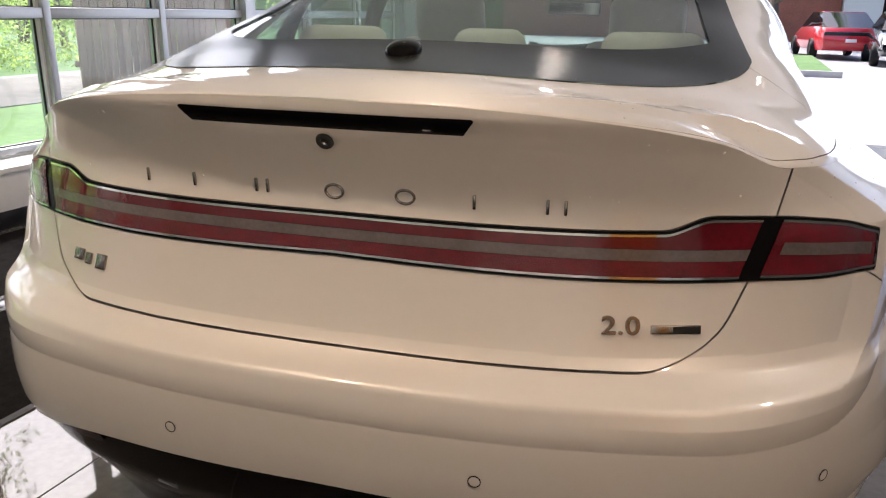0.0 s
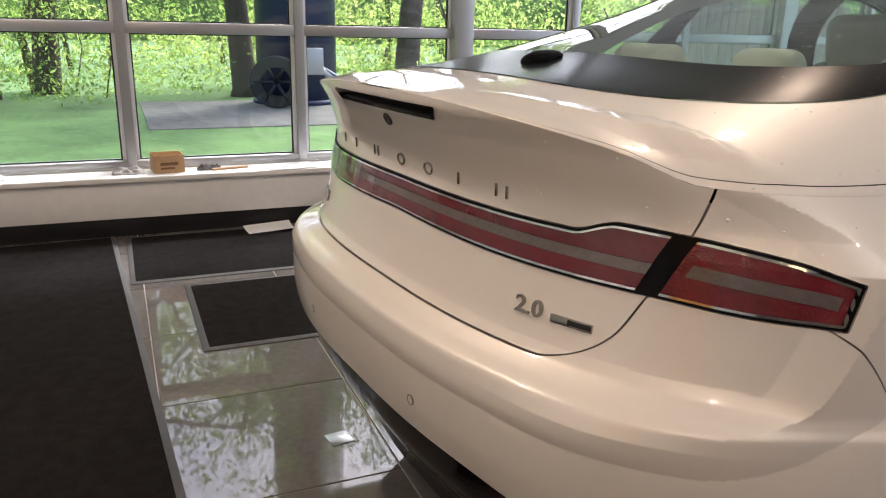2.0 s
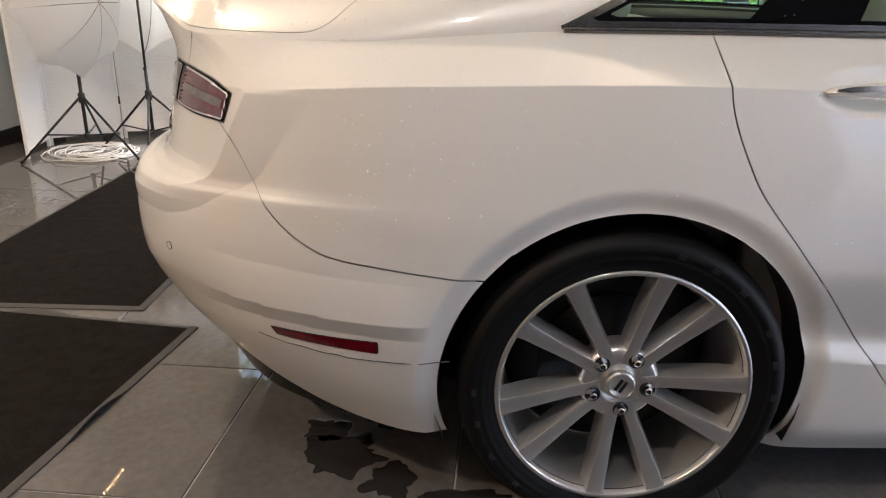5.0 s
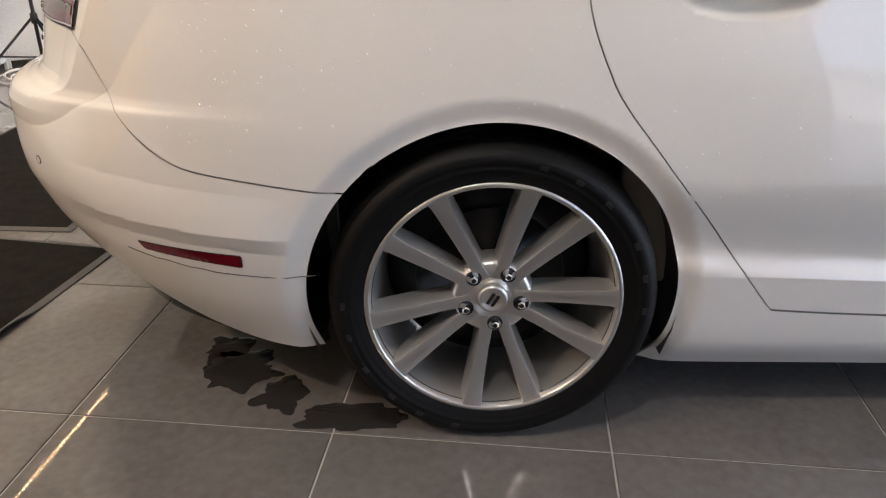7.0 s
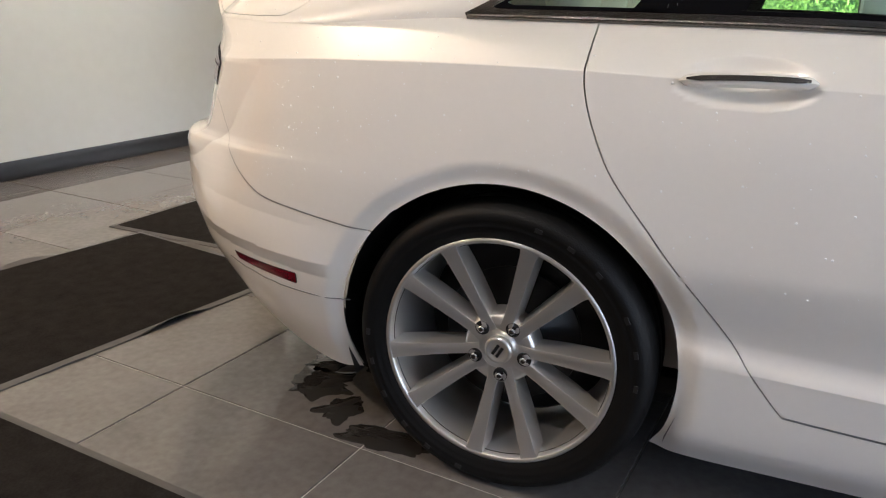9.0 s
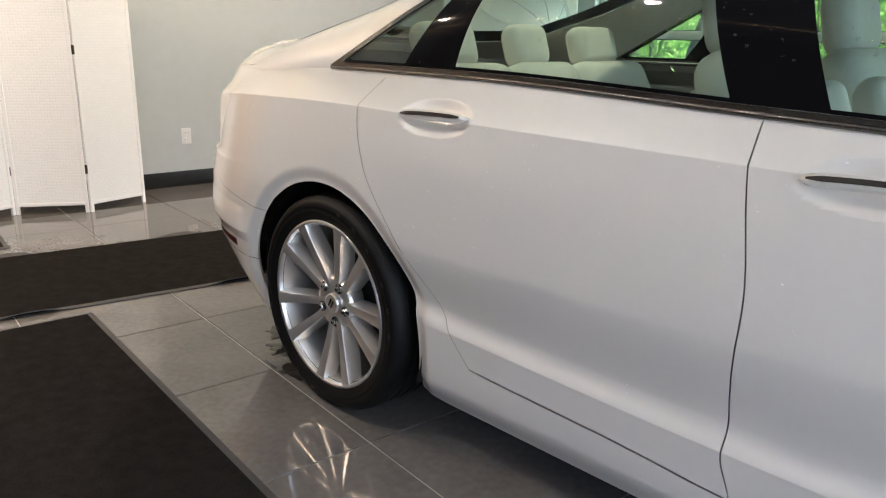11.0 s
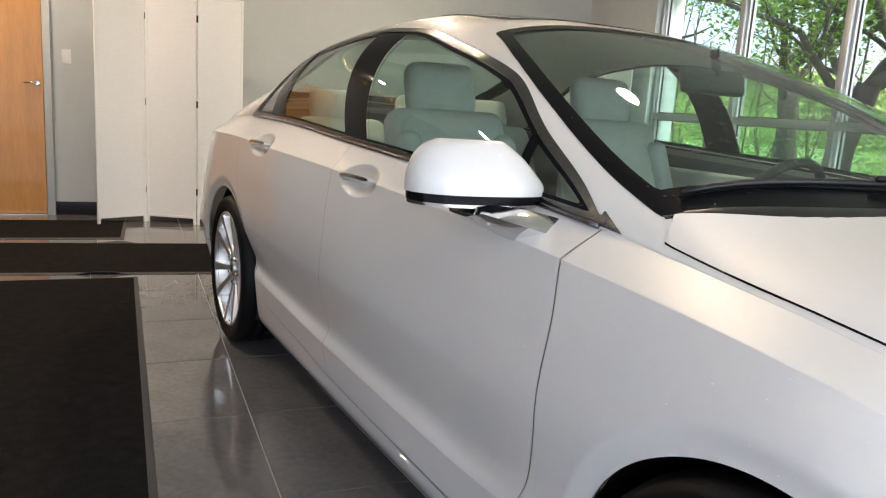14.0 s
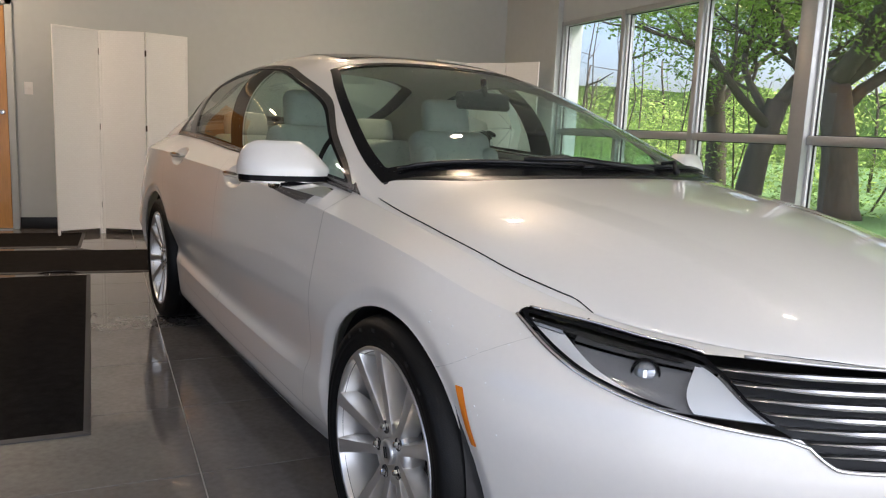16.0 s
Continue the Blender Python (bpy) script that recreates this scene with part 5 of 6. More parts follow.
# ---- rain drops ----
def drops(name, points, rr, r0, r1, label, material):
    """Small flat beads of water, one mesh of many."""
    vv, ff = [], []
    for p, n in points:
        r = r0 + (r1 - r0) * rr.random() ** 2.2
        a = n.orthogonal().normalized()
        b = n.cross(a)
        k, m = len(vv), 7
        sq = rr.uniform(.8, 1.25)
        for rad, h in ((1.0, 0.0), (.72, .42), (.0, .62)):
            for j in range(m if rad else 1):
                q = 2 * math.pi * j / m
                vv.append(tuple(p + (a * math.cos(q) * sq + b * math.sin(q)) * (r * rad) + n * (r * h * .8)))
        for j in range(m):
            ff.append((k + j, k + (j + 1) % m, k + m + (j + 1) % m, k + m + j))
            ff.append((k + m + j, k + m + (j + 1) % m, k + 2 * m))
    me = bpy.data.meshes.new(name)
    me.from_pydata(vv, [], ff)
    me.shade_smooth()
    me.materials.append(material)
    return tagged(part(name, me, None, car, label), kind="stuff")


M_DROP = glass_mat("water_drop", (.99, .99, .99), 1.7)
# opaque white: the glints of the drops are in this colour
M_BEAD = mat("rain_glint_bead", (.93, .93, .92), .06, coat=1.0)
rr = random.Random(9)


def scatter(surface, u0, u1, v0, v1, n, test=None, mirror=True):
    us, vs_ = [rr.uniform(u0, u1) for _ in range(n)], [rr.uniform(v0, v1) for _ in range(n)]
    p, e = surface(np.array(us), np.array(vs_)), 1e-3
    a = surface(np.array(us) + e, np.array(vs_)) - p
    b = surface(np.array(us), np.array(vs_) + e) - p
    nn = np.cross(a, b)
    nn /= np.linalg.norm(nn, axis=1, keepdims=True) + 1e-12
    out = []
    for q, m in zip(p, nn):
        if m[2] * .8 + m[0] + (-m[1] if q[1] < -.9 else 0) < 0:
            m = -m
        if test is None or test(*q):
            s = -1 if mirror and rr.random() < .45 else 1
            out.append((Vector((q[0] * s, q[1], q[2])), Vector((m[0] * s, m[1], m[2]))))
    return out


on_glass = lambda x, y, z: rg(np.array(x), np.array(y), np.array(z)) > .002 or ws(np.array(x), np.array(y), np.array(z)) > .002 or dlo(np.array(x), np.array(y), np.array(z)) > .012
off_arch = lambda x, y, z: min(float(arch_r(x, y, z)), float(arch_f(x, y, z))) > .01
on_paint = lambda x, y, z: not on_glass(x, y, z)
pts = scatter(top, -1.05, .4, .02, .99, 2600, on_glass) + scatter(top, 1.5, 2.5, .3, .97, 2600, on_glass, False) + scatter(top, -.1, 2.25, .05, .5, 1700, on_glass)
drops("glass_rain", pts, rr, .0011, .0044, "rain drops on the windows", M_DROP)
pts = scatter(top, -1.05, 1.5, .02, .99, 1500, on_paint) + scatter(side, .8, 1.35, .45, .99, 520, off_arch) + scatter(side, 1.35, 2.3, .3, .98, 300, off_arch) + scatter(side, .05, .9, .9, .99, 60)
drops("body_rain", pts, rr, .0007, .0026, "rain drops on the painted body, their glints put into white colour", M_BEAD)


# ---- lamps of the room ----
def emitter(name, color, strength):
    m = mat(name, color, 0.4)
    b = m.node_tree.nodes["Principled BSDF"]
    b.inputs["Emission Color"].default_value, b.inputs["Emission Strength"].default_value = (*color, 1), strength
    return m


WARM = (1.0, .74, .50)
NEUTRAL = (1.0, .92, .82)
M_LED = emitter("warm_led", (1.0, .60, .27), 19)
M_BULB = emitter("warm_lamp_glass", (1.0, .74, .44), 14)


def led_strip(x0, y0, x1, y1, z, tilt=0):
    """A row of LEDs on a rail, with the light that it gives."""
    ob = thing("led_strip", "warm LED strip on a slim aluminium rail", "strip light", "LED strips")
    L, a = math.hypot(x1 - x0, y1 - y0), math.degrees(math.atan2(y1 - y0, x1 - x0))
    ob.matrix_world = pose((x0 + x1) / 2, (y0 + y1) / 2, z, tilt, 0, a)
    part("rail", boxed(-L / 2, -.011, 0, L / 2, .011, .012, .002), M_FRAME, ob)
    bm = bmesh.new()
    n = int(L / .045)
    for i in range(n):
        x = -L / 2 + (i + .5) * L / n
        box(bm, x - .006, -.004, -.004, x + .006, .004, -.0005)
    part("led_row", bm, M_LED, ob, "row of small warm LEDs", None)
    return ob


def downlight(x, y, power, tone):
    ob = thing("downlight", "round warm ceiling downlight with a white ring", "ceiling light", "ceiling downlights", pose(x, y, Z_CEIL))
    part("ring", lathed([(.066, -.001), (.07, -.008), (.088, -.008), (.094, -.001)], 32), M_WHITEWOOD, ob)
    part("lens", lathed([(.0, -.006), (.04, -.006), (.066, -.003)], 32), M_BULB, ob, "glowing warm lens")
    lamp_ = new("downlight_lamp", bpy.data.lights.new("downlight_lamp", "AREA"))
    lamp_.data.shape, lamp_.data.size, lamp_.data.energy, lamp_.data.color = "DISK", .13, power, tone
    lamp_.parent = ob
    lamp_.location = (0, 0, -.012)


led_strip(-3.0, -3.42, 3.9, -3.42, Z_CEIL - .013)
led_strip(3.1, -3.2, 3.1, 5.6, Z_CEIL - .013)
# the downlight at (2.3, -.2) is unseen, added to brighten the rear tiles
for dx, dy, watts, tone in ((-.6, .89, 7, WARM), (-.6, -2.0, 9, WARM), (2.4, -2.5, 10, WARM), (2.3, -.2, 3.5, NEUTRAL), (-.6, 3.6, 1, NEUTRAL), (1.6, 4.1, .6, NEUTRAL)):
    downlight(dx, dy, watts, tone)

# unseen area lamp added to stand in for daylight through the front opening
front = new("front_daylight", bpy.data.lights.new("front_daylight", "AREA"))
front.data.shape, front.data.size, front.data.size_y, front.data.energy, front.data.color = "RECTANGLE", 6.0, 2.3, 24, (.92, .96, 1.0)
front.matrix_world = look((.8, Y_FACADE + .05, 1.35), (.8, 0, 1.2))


# ---- floor mats ----
def floor_mat(cx, cy, w, l, rot, label, wave=0.0, z=0.0):
    ob = thing("floor_mat", label, "floor mat", "dark floor mats", pose(cx, cy, z, 0, 0, rot))
    rnd = random.Random(int(cx * 100 + cy * 10))
    bm = bmesh.new()
    box(bm, -w / 2 + .022, -l / 2 + .022, .001, w / 2 - .022, l / 2 - .022, .0085, .002, 1)
    part("carpet", bm, M_MAT, ob, "charcoal ribbed carpet pile", None)
    n = 80
    for sx, sy, ln in ((1, 0, l), (-1, 0, l), (0, 1, w), (0, -1, w)):
        bm, rows = bmesh.new(), []
        ph = rnd.uniform(0, 6)
        for i in range(n + 1):
            t = -ln / 2 + ln * i / n
            lift = wave * max(0, math.sin(t * 11 + ph) * math.sin(t * 3.7 + ph)) if wave else 0
            row = []
            for o, zz in ((.024, .0088), (.012, .0075), (0, .004), (-.001, .0006)):
                k = (w / 2 if sx else l / 2) - o
                c = (sx * k, t, zz + lift * (1 - o / .024)) if sx else (t, sy * k, zz + lift * (1 - o / .024))
                row.append(bm.verts.new(c))
            rows.append(row)
        for a, b in zip(rows, rows[1:]):
            for j in range(3):
                bm.faces.new((a[j], b[j], b[j + 1], a[j + 1]))
        bmesh.ops.recalc_face_normals(bm, faces=bm.faces[:])
        part("rubber_edge", bm, M_MATEDGE, ob, "grey rubber border")
    return ob


floor_mat(-1.555, -1.985, 3.06, .93, 3.2, "long charcoal entrance mat leading to the windows")
floor_mat(-2.63, .03, .86, 3.15, 0, "charcoal entrance mat along the window sill")
floor_mat(-1.70, .24, .80, 3.1, 0, "charcoal entrance mat beside the car's far side")
floor_mat(1.50, -1.80, 2.98, .98, -4.6, "charcoal entrance mat with a rippled edge behind the car", .020)
floor_mat(1.705, .275, .90, 2.95, .5, "charcoal entrance mat lying along the car's side")
floor_mat(2.15, -2.90, 1.62, .84, -1.5, "charcoal entrance mat in front of the wooden door")


# ---- folding screens ----
def weave_mat():
    m = mat("white_paper_weave", (0.90, 0.885, 0.86), 0.75)
    n, l = m.node_tree.nodes, m.node_tree.links
    tc, br, bp = n.new("ShaderNodeTexCoord"), n.new("ShaderNodeTexBrick"), n.new("ShaderNodeBump")
    mp = n.new("ShaderNodeMapping")
    mp.inputs["Rotation"].default_value = (math.pi / 2, 0, 0)
    br.inputs["Scale"].default_value, br.inputs["Mortar Size"].default_value, br.inputs["Mortar Smooth"].default_value = 14, .035, 1.0
    br.inputs["Color1"].default_value, br.inputs["Color2"].default_value, br.inputs["Mortar"].default_value = (.90, .885, .86, 1), (.88, .865, .84, 1), (.85, .835, .805, 1)
    l.new(tc.outputs["Object"], mp.inputs[0]), l.new(mp.outputs[0], br.inputs["Vector"]), l.new(br.outputs["Color"], n["Principled BSDF"].inputs["Base Color"])
    bp.inputs["Strength"].default_value, bp.inputs["Distance"].default_value = .35, .004
    l.new(br.outputs["Fac"], bp.inputs["Height"]), l.new(bp.outputs[0], n["Principled BSDF"].inputs["Normal"])
    bp.invert = True
    return m


M_WEAVE = weave_mat()
M_HINGE = mat("bronze_hinge", (.06, .04, .03), .4, .8)


def folding_screen(pts, height, label):
    ob = thing("folding_screen", label, "room divider", "folding screens", pose(pts[0][0], pts[0][1], 0))
    o = Vector((pts[0][0], pts[0][1], 0))
    for i, (a, b) in enumerate(zip(pts, pts[1:])):
        a, b = Vector((*a, 0)), Vector((*b, 0))
        L, ang = (b - a).length, math.degrees(math.atan2(b.y - a.y, b.x - a.x))
        leaf = new("panel")
        leaf.parent = ob
        leaf.matrix_local = Matrix.Translation(a - o) @ pose(0, 0, 0, 0, 0, ang)
        part("weave", boxed(.02, -.006, .06, L - .02, .006, height - .02, .001), M_WEAVE, leaf, "woven white paper infill", None)
        for x0 in (.004, L - .026):
            part("stile", boxed(x0, -.010, 0, x0 + .022, .010, height, .003), M_WEAVE, leaf, "", None)
        part("rail", boxed(.026, -.010, .05, L - .026, .010, .072, .003), M_WEAVE, leaf, "", None)
        part("rail", boxed(.026, -.010, height - .022, L - .026, .010, height, .003), M_WEAVE, leaf, "", None)
        if i:
            for z in (.25, height * .52, height - .22):
                part("hinge", boxed(-.006, -.014, z, .006, .014, z + .055, .002), M_HINGE, leaf, "small bronze hinge")
    return ob


folding_screen([(1.553, -3.10), (1.175, -3.28), (.785, -3.10), (.40, -3.22)], 1.88, "white woven three-panel folding screen near the back wall")
folding_screen([(-2.20, -3.25), (-2.62, -3.36), (-2.93, -2.98), (-3.10, -2.56)], 1.88, "white woven folding screen hiding the corner behind the umbrellas")


# ---- photo umbrellas ----
M_CLOTH = leaf_mat("white_nylon", (.88, .88, .89))
for nd in M_CLOTH.node_tree.nodes:
    if nd.type == "MAP_RANGE":
        nd.inputs["To Min"].default_value, nd.inputs["To Max"].default_value = .97, 1.03


def light_stand(x, y, top_z, turn, centre, axis, radius, heads, label):
    ob = thing("umbrella_stand", label, "photo light", "photo umbrella lights", pose(x, y, 0))
    part("mast", tubed([(0, 0, .12), (0, 0, .55)], .0115, 12), M_BLACK, ob, "black mast")
    part("mast", tubed([(0, 0, .53), (0, 0, top_z)], .008, 12), M_BLACK, ob, "thin black upper mast")
    part("collar", lathed([(.0, .345), (.020, .345), (.022, .36), (.022, .40), (.016, .41), (.0, .41)], 16), M_PLASTIC, ob)
    part("collar", lathed([(.0, .125), (.017, .125), (.017, .15), (.0, .15)], 16), M_PLASTIC, ob)
    part("clamp_knob", tubed([(0, 0, .55), (.035, .01, .55)], .010, 10), M_PLASTIC, ob)
    for i in range(3):
        a = radians(turn + 120 * i)
        d = Vector((math.cos(a), math.sin(a), 0))
        leg = part("leg", tubed([Vector((0, 0, .375)) + d * .018, d * .40 + Vector((0, 0, .012))], .008, 8), M_BLACK, ob, "black tripod leg")
        part("brace", tubed([Vector((0, 0, .137)) + d * .012, d * .235 + Vector((0, 0, .165))], .005, 6), M_BLACK, leg)
        part("rubber_foot", tubed([d * .392 + Vector((0, 0, .016)), d * .412 + Vector((0, 0, .007))], .0105, 8), M_RUBBER, leg)
    part("bracket", boxed(-.02, -.02, top_z - .02, .02, .02, top_z + .03, .005), M_PLASTIC, ob, "black tilting bracket")
    C, ax = Vector(centre) - Vector((x, y, 0)), Vector(axis).normalized()
    M = ax.to_track_quat("Z", "Y").to_matrix().to_4x4()
    M.translation = C
    n, rings = 8, 9
    bm = bmesh.new()
    sub = 6
    grid = []
    for r in range(rings + 1):
        t = r / rings
        row = []
        for k in range(n * sub):
            f = (k % sub) / sub
            sag = 1 - .13 * t * (4 * f * (1 - f))
            a = 2 * math.pi * k / (n * sub)
            rr = radius * math.sin(t * 1.15) / math.sin(1.15) * sag
            row.append(bm.verts.new(M @ Vector((rr * math.cos(a), rr * math.sin(a), radius * .62 * (math.cos(t * 1.15) - 1) / (1 - math.cos(1.15)) * -1))))
        grid.append(row)
    for p, q in zip(grid, grid[1:]):
        for k in range(n * sub):
            bm.faces.new((p[k], p[(k + 1) % (n * sub)], q[(k + 1) % (n * sub)], q[k]))
    bmesh.ops.remove_doubles(bm, verts=bm.verts[:], dist=.0005)
    can = part("canopy", bm, M_CLOTH, ob, "white translucent umbrella canopy", 80)
    for k in range(n):
        a = 2 * math.pi * k / n
        pts = []
        for r in range(rings + 1):
            t = r / rings
            rr = radius * math.sin(t * 1.15) / math.sin(1.15) * .995
            pts.append(M @ Vector((rr * math.cos(a), rr * math.sin(a), radius * .62 * (1 - math.cos(t * 1.15)) / (1 - math.cos(1.15)) + .0012)))
        part("rib", tubed(pts, .0022, 5), M_BLACK, can)
    part("shaft", tubed([M @ Vector((0, 0, -.03)), M @ Vector((0, 0, radius * 1.35))], .004, 8), M_CHROME, ob, "thin metal umbrella shaft")
    for hx, hy, hz in heads:
        h = part("lamp_socket", lathed([(.0, -.05), (.018, -.05), (.024, -.03), (.026, .02), (.02, .05), (.0, .05)], 16, "z", Matrix.Translation((hx, hy, hz)) @ M.to_3x3().to_4x4() @ pose(0, 0, 0, 150)), M_BLACK, ob, "black lamp socket")
    if heads:
        part("cross_bar", tubed([Vector(heads[0]) + Vector((0, 0, -.05)), Vector(heads[-1]) + Vector((0, 0, -.05))], .009, 8), M_BLACK, ob)
    return ob


light_stand(-2.548, -2.566, 1.06, 20, (-2.82, -2.60, 1.17), (.95, .10, -.12), .50, ((.02, -.075, 1.10), (.02, .075, 1.10)), "white photo umbrella on a black tripod with twin lamp sockets")
light_stand(-2.365, -2.923, .92, 75, (-2.33, -2.70, .96), (-.22, -.95, -.12), .43, ((.03, .0, .93),), "white photo umbrella tipped down on a black tripod")

# cables on the floor
M_CABLEW = mat("white_cable", (.72, .70, .66), .5)
rnd = random.Random(4)
pts = []
for i in range(220):
    a = i * .33
    r = .16 + .07 * math.sin(i * .11)
    pts.append((-2.42 + 1.25 * r * math.cos(a) * .9 + .03 * math.sin(i * .7), -2.93 + 1.25 * r * math.sin(a) + .05 * math.sin(i * .05), .008 + .028 * abs(math.sin(i * .21)) * (i / 220)))
tagged(part("cable_coil", tubed(pts, .0042, 6), M_CABLEW), "tangled coil of white cable on the floor under the stands", "cable")
crv = [(-2.50, -2.60), (-2.35, -2.42), (-2.10, -2.36), (-1.93, -2.30), (-1.90, -2.38), (-2.05, -2.50), (-2.25, -2.62), (-2.30, -2.85), (-2.42, -3.05)]
pts = []
for i in range(len(crv) - 1):
    for t in arc(0, 1, 7)[:-1]:
        p0, p1, p2, p3 = (Vector((*crv[min(max(i + j, 0), len(crv) - 1)], .009 if -2.45 < crv[min(max(i + j, 0), len(crv) - 1)][1] < -2.2 else .006)) for j in (-1, 0, 1, 2))
        pts.append(.5 * ((2 * p1) + (-p0 + p2) * t + (2 * p0 - 5 * p1 + 4 * p2 - p3) * t * t + (-p0 + 3 * p1 - 3 * p2 + p3) * t ** 3) + Vector((0, 0, .006)))
tagged(part("power_cable", tubed(pts, .004, 6), M_BLACK), "thin black power cable looped on the floor", "cable")

# ---- things on and under the sill ----
SILL = .347
M_CARD = mat("cardboard", (.42, .27, .14), .8, vary=.12, scale=40, bump=.3)
bx = thing("cardboard_box", "small open brown cardboard box on the window sill", "box", m=pose(-3.235, -1.285, SILL, 0, 0, 6))
W, D, H = .075, .085, .105
for c in ((-W, -D, 0, -W + .004, D, H), (W - .004, -D, 0, W, D, H), (-W, -D, 0, W, -D + .004, H), (-W, D - .004, 0, W, D, H), (-W, -D, 0, W, D, .004)):
    part("side", boxed(*c, .001, 1), M_CARD, bx)
part("printed_bar", boxed(W, -.05, .045, W + .0008, .05, .062, .0002, 1), mat("box_print", (.16, .09, .05), .8), bx, "dark printed bar")
part("printed_bar", boxed(W, -.05, .022, W + .0008, .03, .034, .0002, 1), bpy.data.materials["box_print"], bx, "dark printed bar")


def cloth(name, cx, cy, z, sx, sy, h, material, label, category, seed, rot=0):
    rr = random.Random(seed)
    bm, n = bmesh.new(), 26
    off = Vector((rr.uniform(0, 50), rr.uniform(0, 50), 0))
    grid = []
    for i in range(n):
        row = []
        for j in range(n):
            u, v = i / (n - 1) * 2 - 1, j / (n - 1) * 2 - 1
            q = noise.noise(Vector((u * 1.7, v * 1.7, 0)) + off) + .5 * noise.noise(Vector((u * 4, v * 4, 3)) + off)
            edge = max(0, 1 - max(abs(u), abs(v)) ** 3)
            row.append(bm.verts.new((u * sx * (1 + .2 * noise.noise(Vector((v * 2, 1, 0)) + off)), v * sy * (1 + .2 * noise.noise(Vector((u * 2, 5, 0)) + off)), .002 + h * edge * max(0, .45 + q))))
        grid.append(row)
    for i in range(n - 1):
        for j in range(n - 1):
            bm.faces.new((grid[i][j], grid[i + 1][j], grid[i + 1][j + 1], grid[i][j + 1]))
    ob = part(name, bm, material, None, "", 60)
    md = ob.modifiers.new("thickness", "SOLIDIFY")
    md.thickness = .002
    ob.matrix_world = pose(cx, cy, z + .001, 0, 0, rot)
    return tagged(ob, label, category)


M_RAG = mat("grey_rag", (.33, .32, .30), .9, vary=.25, scale=50, bump=.5)
cloth("rag", -3.22, -1.50, SILL, .06, .085, .05, M_RAG, "crumpled grey rag on the window sill", "cloth", 3)
cloth("rag", -3.23, -1.05, SILL, .05, .07, .035, mat("dark_rag", (.06, .055, .05), .9, vary=.3, scale=60), "dark crumpled rag beside the box", "cloth", 8)
tagged(part("wood_stick", boxed(-.012, -.11, 0, .012, .11, .012, .002, 2, pose(-3.20, -.93, SILL, 0, 0, 14)), M_CARD), "short wooden stick on the window sill", "stick")
M_FILM = mat("clear_wrap", (.9, .92, .93), .15, alpha=.45, bump=.6, bscale=60)
cloth("plastic_wrap", -3.22, -2.28, SILL, .07, .15, .045, M_FILM, "crumpled clear plastic wrap on the window sill", "plastic wrap", 12)
M_PAPER = mat("white_paper", (.80, .79, .77), .7, vary=.03, scale=20)


def paper(cx, cy, z, w, l, rot, label, curl=.004):
    bm, rows = bmesh.new(), []
    for i in range(11):
        t = i / 10 * 2 - 1
        rows.append([bm.verts.new((t * w / 2, s * l / 2, .0012 + curl * t * t * (1 + .5 * s))) for s in (-1, -.5, 0, .5, 1)])
    for a, b in zip(rows, rows[1:]):
        for j in range(4):
            bm.faces.new((a[j], b[j], b[j + 1], a[j + 1]))
    ob = part("paper_sheet", bm, M_PAPER)
    ob.matrix_world = pose(cx, cy, z, 0, 0, rot)
    return tagged(ob, label, "paper")


paper(-3.19, -.56, SILL, .21, .28, 4, "white paper sheet lying on the window sill")
paper(-3.17, -.20, SILL, .20, .28, -7, "white paper sheet lying on the window sill")
paper(-2.99, -.745, .0095, .20, .285, 3, "white paper sheet lying on the dark mat", .012)
can_ = thing("paint_tin", "blue-labelled white tin with a dark lid on the sill", "tin", m=pose(-3.27, -2.44, SILL))
part("body", lathed([(.0, .0), (.040, .0), (.044, .004), (.044, .128), (.042, .132)], 28), mat("tin_white", (.62, .72, .78), .35, vary=.05), can_)
part("band", lathed([(.0443, .03), (.0448, .031), (.0448, .088), (.0443, .089)], 28), mat("tin_blue", (.10, .30, .45), .35), can_, "blue label band")
part("lid", lathed([(.0, .139), (.038, .139), (.0455, .136), (.0455, .126), (.043, .124)], 28), M_PLASTIC, can_, "dark lid")
jar = thing("tub", "amber plastic tub with a yellow lid on the floor", "tub", m=pose(-2.95, -2.44, 0))
part("body", lathed([(.0, .001), (.038, .001), (.042, .006), (.044, .10), (.044, .105)], 28), mat("amber_plastic", (.42, .22, .05), .3, vary=.1), jar)
part("lid", lathed([(.0, .142), (.044, .142), (.048, .138), (.048, .106), (.044, .105)], 28), mat("yellow_lid", (.75, .48, .04), .4), jar, "yellow lid")
tagged(part("power_adapter", boxed(-3.08, -2.42, 0, -3.02, -2.36, .07, .006), M_PLASTIC), "small black adapter box on the floor", "adapter")

# drain cover and spilled water by the rear wheel
dr = tagged(part("drain_cover", boxed(-.035, -.035, 0, .035, .035, .003, .001, 2, pose(-.52, -1.0, 0, 0, 0, 8)), M_ALLOY_DARK), "small square steel drain cover in the floor", "drain cover")
M_WATER = mat("spilled_water", (.028, .026, .025), .015, vary=.05, scale=10)


